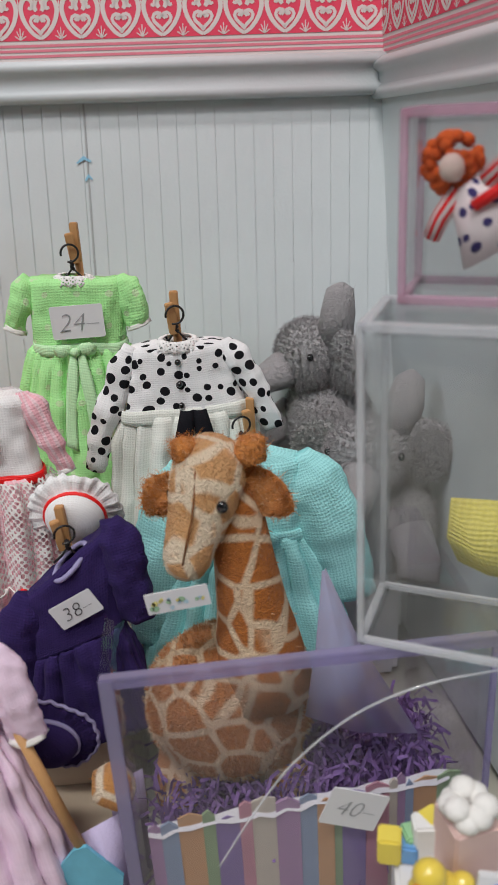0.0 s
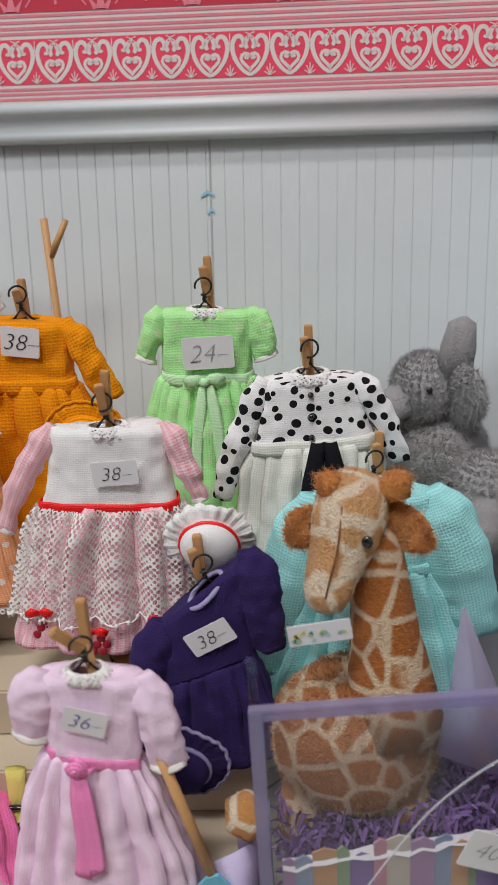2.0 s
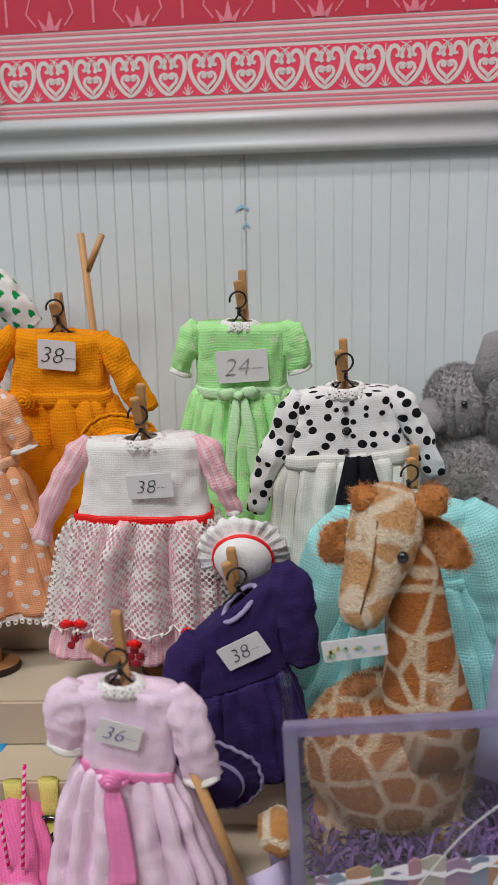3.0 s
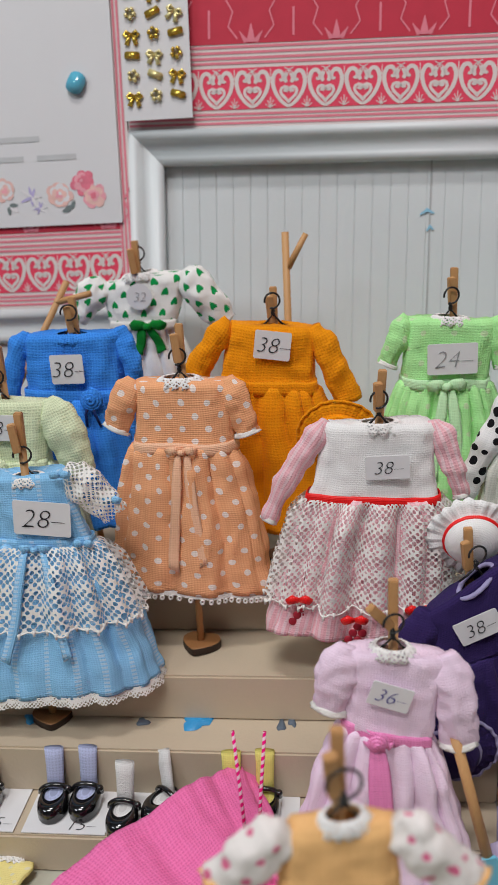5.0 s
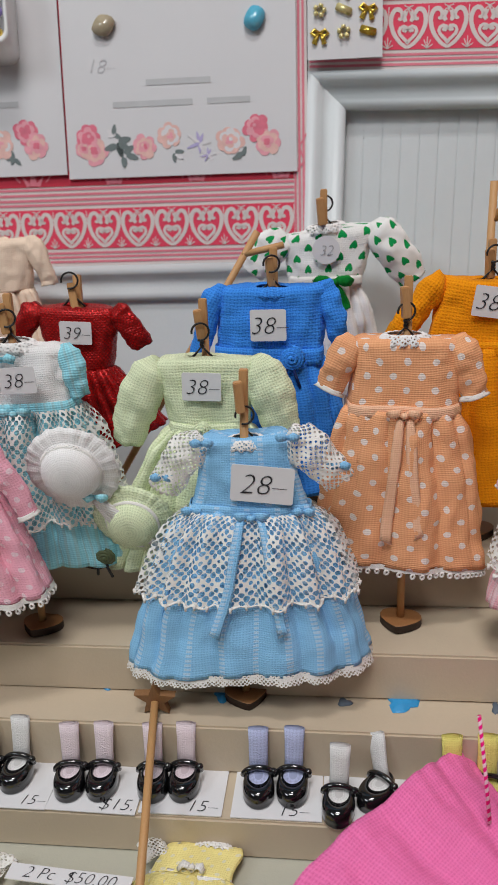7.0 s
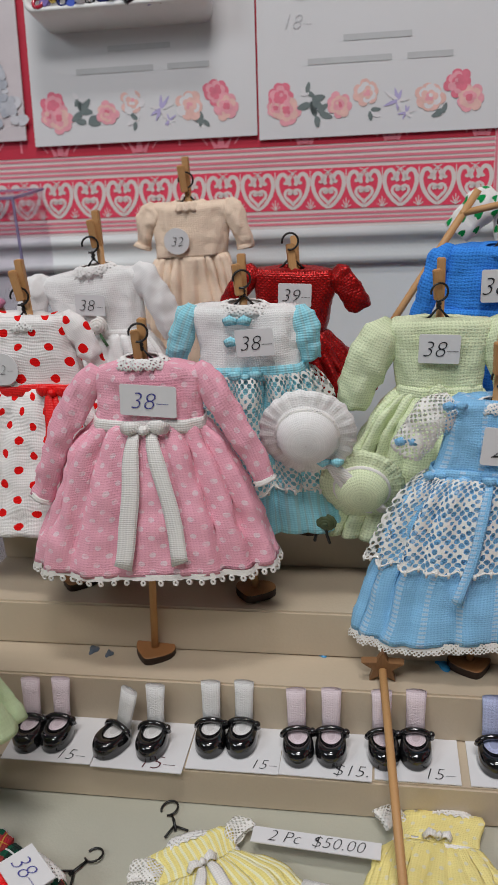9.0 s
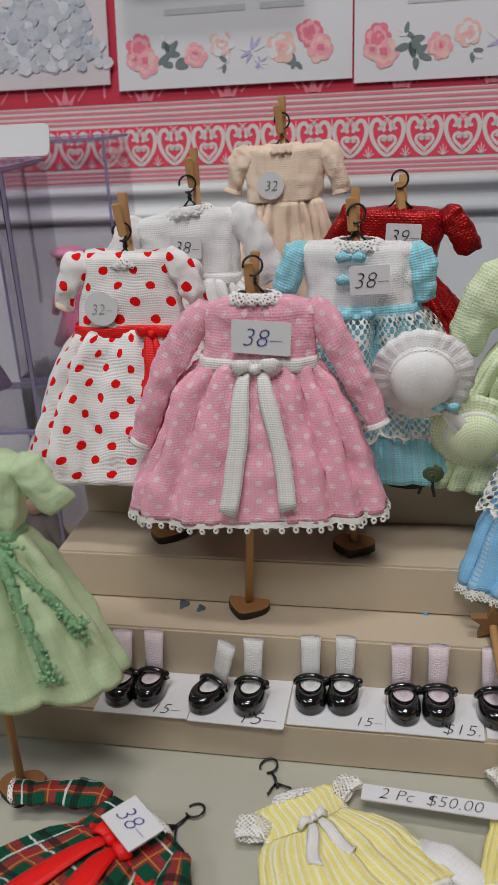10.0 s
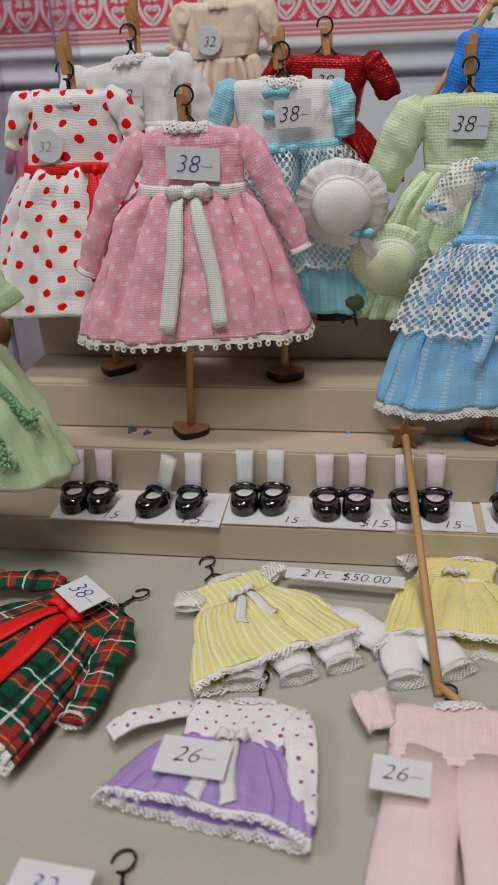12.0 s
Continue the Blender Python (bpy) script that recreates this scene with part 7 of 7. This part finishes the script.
HAIR_BROWN = plain("doll_hair_brown", (0.30, 0.13, 0.04), 0.8, 0.4, 900, rel=0.0006)
plain_doll(-0.3960, 0.2640, 0.1026, 0.95, cloth("doll_lilac", (0.34, 0.29, 0.44), 0.0008), HAIR_BROWN, plain("doll_lilac_hat", (0.45, 0.36, 0.68), 0.7), label="small lilac-dressed doll standing in a clear box")
plain_doll(-0.3790, 0.3270, 0.1026, 0.95, cloth("doll_pink", (0.70, 0.30, 0.40), 0.0008), HAIR_BROWN, plain("doll_pink_hat", (0.78, 0.30, 0.44), 0.7), label="small pink-hatted doll standing in a clear box")
plain_doll(-0.3850, 0.2700, 0.0028, 1.3, plain("doll_dark", (0.12, 0.09, 0.09), 0.8), HAIR_BROWN, label="dark-dressed doll in a lower box")

# rag doll with red woollen hair
b = bmesh.new()
rnd = random.Random(3)
for i in range(70):
    a, c = rnd.uniform(0, 6.28), rnd.uniform(-1.2, 1.4)
    p = Vector((0.0062 * math.cos(a) * math.cos(c), 0.004 * math.sin(a) * math.cos(c) + 0.001, 0.0062 * math.sin(c)))
    blob(b, p, (0.0016, 0.0014, 0.0016), mat=0, seg=8)
blob(b, (0.0006, -0.0036, -0.0005), (0.0030, 0.0026, 0.0033), mat=1, seg=16)
tube(b, [(0.003, 0, -0.005), (0.0075, -0.001, -0.011), (0.0125, -0.001, -0.0190)], [0.0045, 0.0068, 0.0100], 18, 0.5, mat=2)
tube(b, [(0.006, -0.0045, -0.009), (0.0105, -0.005, -0.006), (0.0150, -0.004, -0.003)], [0.0014] * 3, 8, mat=4)
tube(b, [(0.002, 0, -0.006), (-0.002, -0.001, -0.012), (-0.004, -0.001, -0.017)], [0.0024, 0.0022, 0.0020], 10, mat=3)
tube(b, [(0.008, 0, -0.004), (0.013, -0.001, 0.001), (0.017, -0.001, 0.004)], [0.0024, 0.0022, 0.0020], 10, mat=3)
ob = tagged(link("rag_doll", b, [plain("red_wool", (0.62, 0.10, 0.01), 0.9, 0.3, 700, rel=0.0006), plain("rag_face", (0.75, 0.60, 0.52), 0.8), cloth("rag_apron", (0.75, 0.68, 0.68), 0.0008, "spots", (0.06, 0.05, 0.14), 0.0046, 0.0006), cloth("rag_red_check", (0.60, 0.05, 0.06), 0.0008, "stripes", (0.75, 0.70, 0.68), 0.0020, 0.0010), SATIN_RED]),
            "tiny rag doll with orange-red wool hair in a clear box", "doll")
ob.matrix_world = pose(0.0905, 0.2030, 0.2160, 0, 0, -23)

# things in and round the violet box
LILAC_PAPER = plain("lilac_tissue", (0.55, 0.48, 0.70), 0.6, 0.15, 120, rel=0.0004)
SHRED = plain("purple_shred", (0.20, 0.11, 0.30), 0.6, 0.3, 300)
b = bmesh.new()
rnd = random.Random(12)
for i in range(5200):
    p = Vector((rnd.uniform(0.004, 0.096), rnd.uniform(0.184, 0.240), rnd.uniform(0.010, 0.0330)))
    q = p + Vector((rnd.gauss(0, 0.004), rnd.gauss(0, 0.003), rnd.gauss(0, 0.003)))
    r = (p + q) / 2 + Vector((0, 0, rnd.uniform(0.001, 0.004)))
    u = Vector((rnd.gauss(0, 1), rnd.gauss(0, 1), rnd.gauss(0, 1))).normalized() * 0.0006
    vs = [b.verts.new(v) for v in (p - u, p + u, r + u, r - u, q + u, q - u)]
    b.faces.new(vs[:4])
    b.faces.new((vs[3], vs[2], vs[4], vs[5]))
tagged(link("paper_shred", b, SHRED, smooth=False), "crinkled purple paper shred filling the box", "paper shred", kind="stuff")

bag = thing("striped_gift_bag", "pastel striped paper strips with ragged white top", "gift wrap", m=pose(0.004, 0.1755, 0.0035, 0, 0, 5))
PAST = [plain("pastel_" + n, tuple(q * 0.72 for q in c), 0.6, 0.12, 200) for n, c in (("mauve", (0.50, 0.32, 0.52)), ("rose", (0.68, 0.34, 0.42)), ("sage", (0.34, 0.48, 0.28)), ("blue", (0.34, 0.44, 0.60)), ("cream", (0.72, 0.66, 0.55)), ("violet", (0.30, 0.22, 0.48)), ("orange", (0.72, 0.42, 0.22)))]
rnd = random.Random(21)
x = 0.0
i = 0
while x < 0.088:
    w = rnd.choice((0.0024, 0.0036, 0.005, 0.007))
    h = 0.040 + rnd.uniform(-0.002, 0.003) + 0.006 * x / 0.088
    b = bmesh.new()
    plate(b, [(x, 0), (x + w, 0), (x + w, h + rnd.uniform(-0.001, 0.001)), (x + w / 2, h + 0.0015), (x, h)], 0.0005 + 0.0003 * (i % 2))
    part("paper_strip", b, PAST[(i * 3) % 7], bag, smooth=False)
    x += w
    i += 1
b = bmesh.new()
xs = [0.088 * k / 22 for k in range(23)]
loft(b, [[(q, 0.0004, 0.0400 + 0.006 * q / 0.088 + rnd.uniform(0, 0.0015)) for q in xs], [(q, -0.0012, 0.0385 + 0.006 * q / 0.088 - rnd.uniform(0, 0.0025)) for q in xs]], closed=False)
part("torn_edge", b, PAPER, bag, "torn white paper edge", smooth=False)
t40 = thing("price_tag", "white diamond-set price tag inside the box", "price tag", "loose price tags", m=pose(0.0625, 0.1735, 0.0480, 0, 22, 4))
b = bmesh.new()
plate(b, rounded(0.0170, 0.0130, 0.0006), 0.0004)
part("tag_sheet", b, PAPER, t40, smooth=False)
writing("40-", 0.0080, INK_GREY, t40, pose(0, -0.0006, 0))
b = bmesh.new()
loft(b, [[(0.0585, 0.206, 0.1060), (0.0590, 0.2055, 0.1062), (0.0595, 0.207, 0.1060)], [(0.0560, 0.205, 0.080), (0.0630, 0.203, 0.081), (0.0700, 0.207, 0.078)], [(0.0520, 0.204, 0.055), (0.0680, 0.2005, 0.050), (0.0880, 0.206, 0.043)]], closed=False)
o = tagged(link("tissue_cone", b, bright_edge("lilac_film", (0.74, 0.68, 0.86), 0.38), smooth=False), "pointed fold of lilac tissue paper", "tissue paper")
o.modifiers.new("thick", "SOLIDIFY").thickness = 0.0003
for x0, y0, w in ((-0.016, 0.180, 0.012), (-0.010, 0.196, 0.010)):
    b = bmesh.new()
    loft(b, [[(x0, y0, 0.0005), (x0 + w * 0.5, y0 - 0.004, 0.0005), (x0 + w, y0 + 0.003, 0.0005)], [(x0 - 0.001, y0 + 0.002, 0.036), (x0 + w * 0.5, y0, 0.042), (x0 + w, y0 + 0.006, 0.040)]], closed=False)
    o = tagged(link("tissue_paper", b, LILAC_PAPER), "crumpled lilac tissue paper beside the box", "tissue paper")
    o.modifiers.new("thick", "SOLIDIFY").thickness = 0.0003

# toy duck, book and little cake in front
tray = thing("toy_tray", "small white tray holding miniature toys", "tray", m=pose(0.0660, 0.128, 0.0, 0, 0, -8))
b = bmesh.new()
box(b, (0, 0, 0), (0.045, 0.034, 0.052), 0.0012)
part("tray_block", b, CARD, tray, smooth=False)
b = bmesh.new()
blob(b, (0, 0, 0.0052), (0.0072, 0.0055, 0.0052), mat=0, seg=18)
blob(b, (-0.0022, -0.001, 0.0125), (0.0040, 0.0038, 0.0040), mat=0, seg=16)
blob(b, (0.0060, 0, 0.0082), (0.0030, 0.0028, 0.0022), mat=0, seg=12)
blob(b, (-0.0050, -0.0036, 0.0118), (0.0018, 0.0014, 0.0008), mat=1, seg=10)
o = tagged(link("toy_duck", b, [plain("duck_yellow", (0.82, 0.62, 0.08), 0.3, 0.06, coat=0.6), plain("duck_bill", (0.75, 0.30, 0.03), 0.4)]), "yellow plastic toy duck on a white tray", "toy duck")
o.location = (0.0765, 0.138, 0.0535)
ck = thing("toy_cake", "pink square toy cake with white cream on top", "toy cake", m=pose(0.0860, 0.1480, 0.0522, 0, 0, 12))
b = bmesh.new()
box(b, (-0.006, -0.006, 0), (0.006, 0.006, 0.020), 0.0006)
part("cake_block", b, plain("cake_pink", (0.72, 0.52, 0.48), 0.7, 0.1), ck, smooth=False)
for k in range(9):
    b = bmesh.new()
    blob(b, (0.004 * math.cos(k * 0.7), 0.004 * math.sin(k * 0.7), 0.0215 + 0.0012 * (k % 3)), (0.0034, 0.0034, 0.0026), seg=12)
    part("cream_swirl", b, TRIM, ck)
bk = thing("toy_book", "tiny picture book with a blue and yellow oval", "toy book", m=pose(0.0890, 0.1345, 0.0522, -14, 8, -6))
b = bmesh.new()
box(b, (-0.005, -0.001, 0), (0.005, 0.001, 0.0125), 0.0003)
part("cover", b, PAPER, bk, smooth=False)
b = bmesh.new()
plate(b, [(0.0026 * math.cos(a), 0.0070 + 0.0036 * math.sin(a)) for a in [2 * math.pi * k / 16 for k in range(16)]], 0.0016)
part("blue_oval", b, plain("oval_blue", (0.04, 0.10, 0.50), 0.5), bk, smooth=False)
b = bmesh.new()
plate(b, [(0.0013 * math.cos(a), 0.0072 + 0.0018 * math.sin(a)) for a in [2 * math.pi * k / 12 for k in range(12)]], 0.0020)
part("yellow_oval", b, plain("oval_yellow", (0.80, 0.55, 0.05), 0.5), bk, smooth=False)
TOYC = [plain("toy_" + n, c, 0.4) for n, c in (("yellow", (0.8, 0.65, 0.1)), ("pink", (0.75, 0.35, 0.45)), ("blue", (0.15, 0.35, 0.65)), ("green", (0.3, 0.55, 0.3)), ("white", (0.8, 0.8, 0.78)))]
rnd = random.Random(30)
for k in range(7):
    b = bmesh.new()
    box(b, (-0.003, -0.003, 0), (0.003, 0.003, rnd.uniform(0.004, 0.012)), 0.0006)
    o = tagged(link("toy_block", b, TOYC[k % 5], smooth=False), "tiny coloured toy block on the tray", "toy block", "toy blocks")
    o.matrix_world = pose(0.0685 + 0.0022 * k, 0.154 + 0.0015 * (k % 2), 0.0522, 0, 0, rnd.uniform(-30, 30))

yc = thing("yellow_corduroy", "pale yellow ribbed fabric piece behind the acrylic box", "fabric", m=pose(0.104, 0.206, 0.1030, 0, 12, -23))
b = bmesh.new()
loft(b, [[(-0.013, 0, 0.020), (-0.004, -0.001, 0.023), (0.010, 0, 0.026)], [(-0.011, -0.001, 0.008), (-0.002, -0.003, 0.007), (0.012, 0, 0.009)], [(-0.006, 0, 0.001), (0.003, -0.001, 0.0), (0.013, 0, 0.001)]], closed=False)
o = part("fold", b, cloth("yellow_rib", (0.80, 0.72, 0.30), 0.0016, ribs=True), yc)
o.modifiers.new("thick", "SOLIDIFY").thickness = 0.0006

# ---- the room round the table ----
ROOM = plain("room_wall_paint", (0.34, 0.35, 0.36), 0.8, 0.06, 3)
for nm, lo, hi in (("room_wall_north", (-2.2, 1.9, -0.8), (2.2, 2.0, 1.7)), ("room_wall_south", (-2.2, -2.0, -0.8), (2.2, -1.9, 1.7)), ("room_wall_west", (-2.3, -1.9, -0.8), (-2.2, 1.9, 1.7)), ("room_wall_east", (2.2, -1.9, -0.8), (2.3, 1.9, 1.7)), ("ceiling", (-2.3, -2.0, 1.7), (2.3, 2.0, 1.8)), ("floor", (-2.3, -2.0, -0.86), (2.3, 2.0, -0.8))):
    b = bmesh.new()
    box(b, lo, hi)
    tagged(link(nm, b, ROOM, smooth=False), "plain shop room shell", nm.split("_")[0] if "wall" not in nm else "wall", kind="structure")

lp = thing("clear_plastic_loop", "clear plastic cord looped on the box front", "cord", m=Matrix.Translation((0.03, 0.1690, 0.06)))
b = bmesh.new()
arch = smoothed([(-0.006, -0.024), (0.004, -0.006), (0.016, 0.012), (0.032, 0.026), (0.050, 0.0335), (0.070, 0.036)], 6)
tube(b, [(x, -0.001 + 0.04 * max(0.0, x - 0.02), z) for x, z in arch], [0.00032] * len(arch), 8)
part("cord", b, EDGE_C, lp)
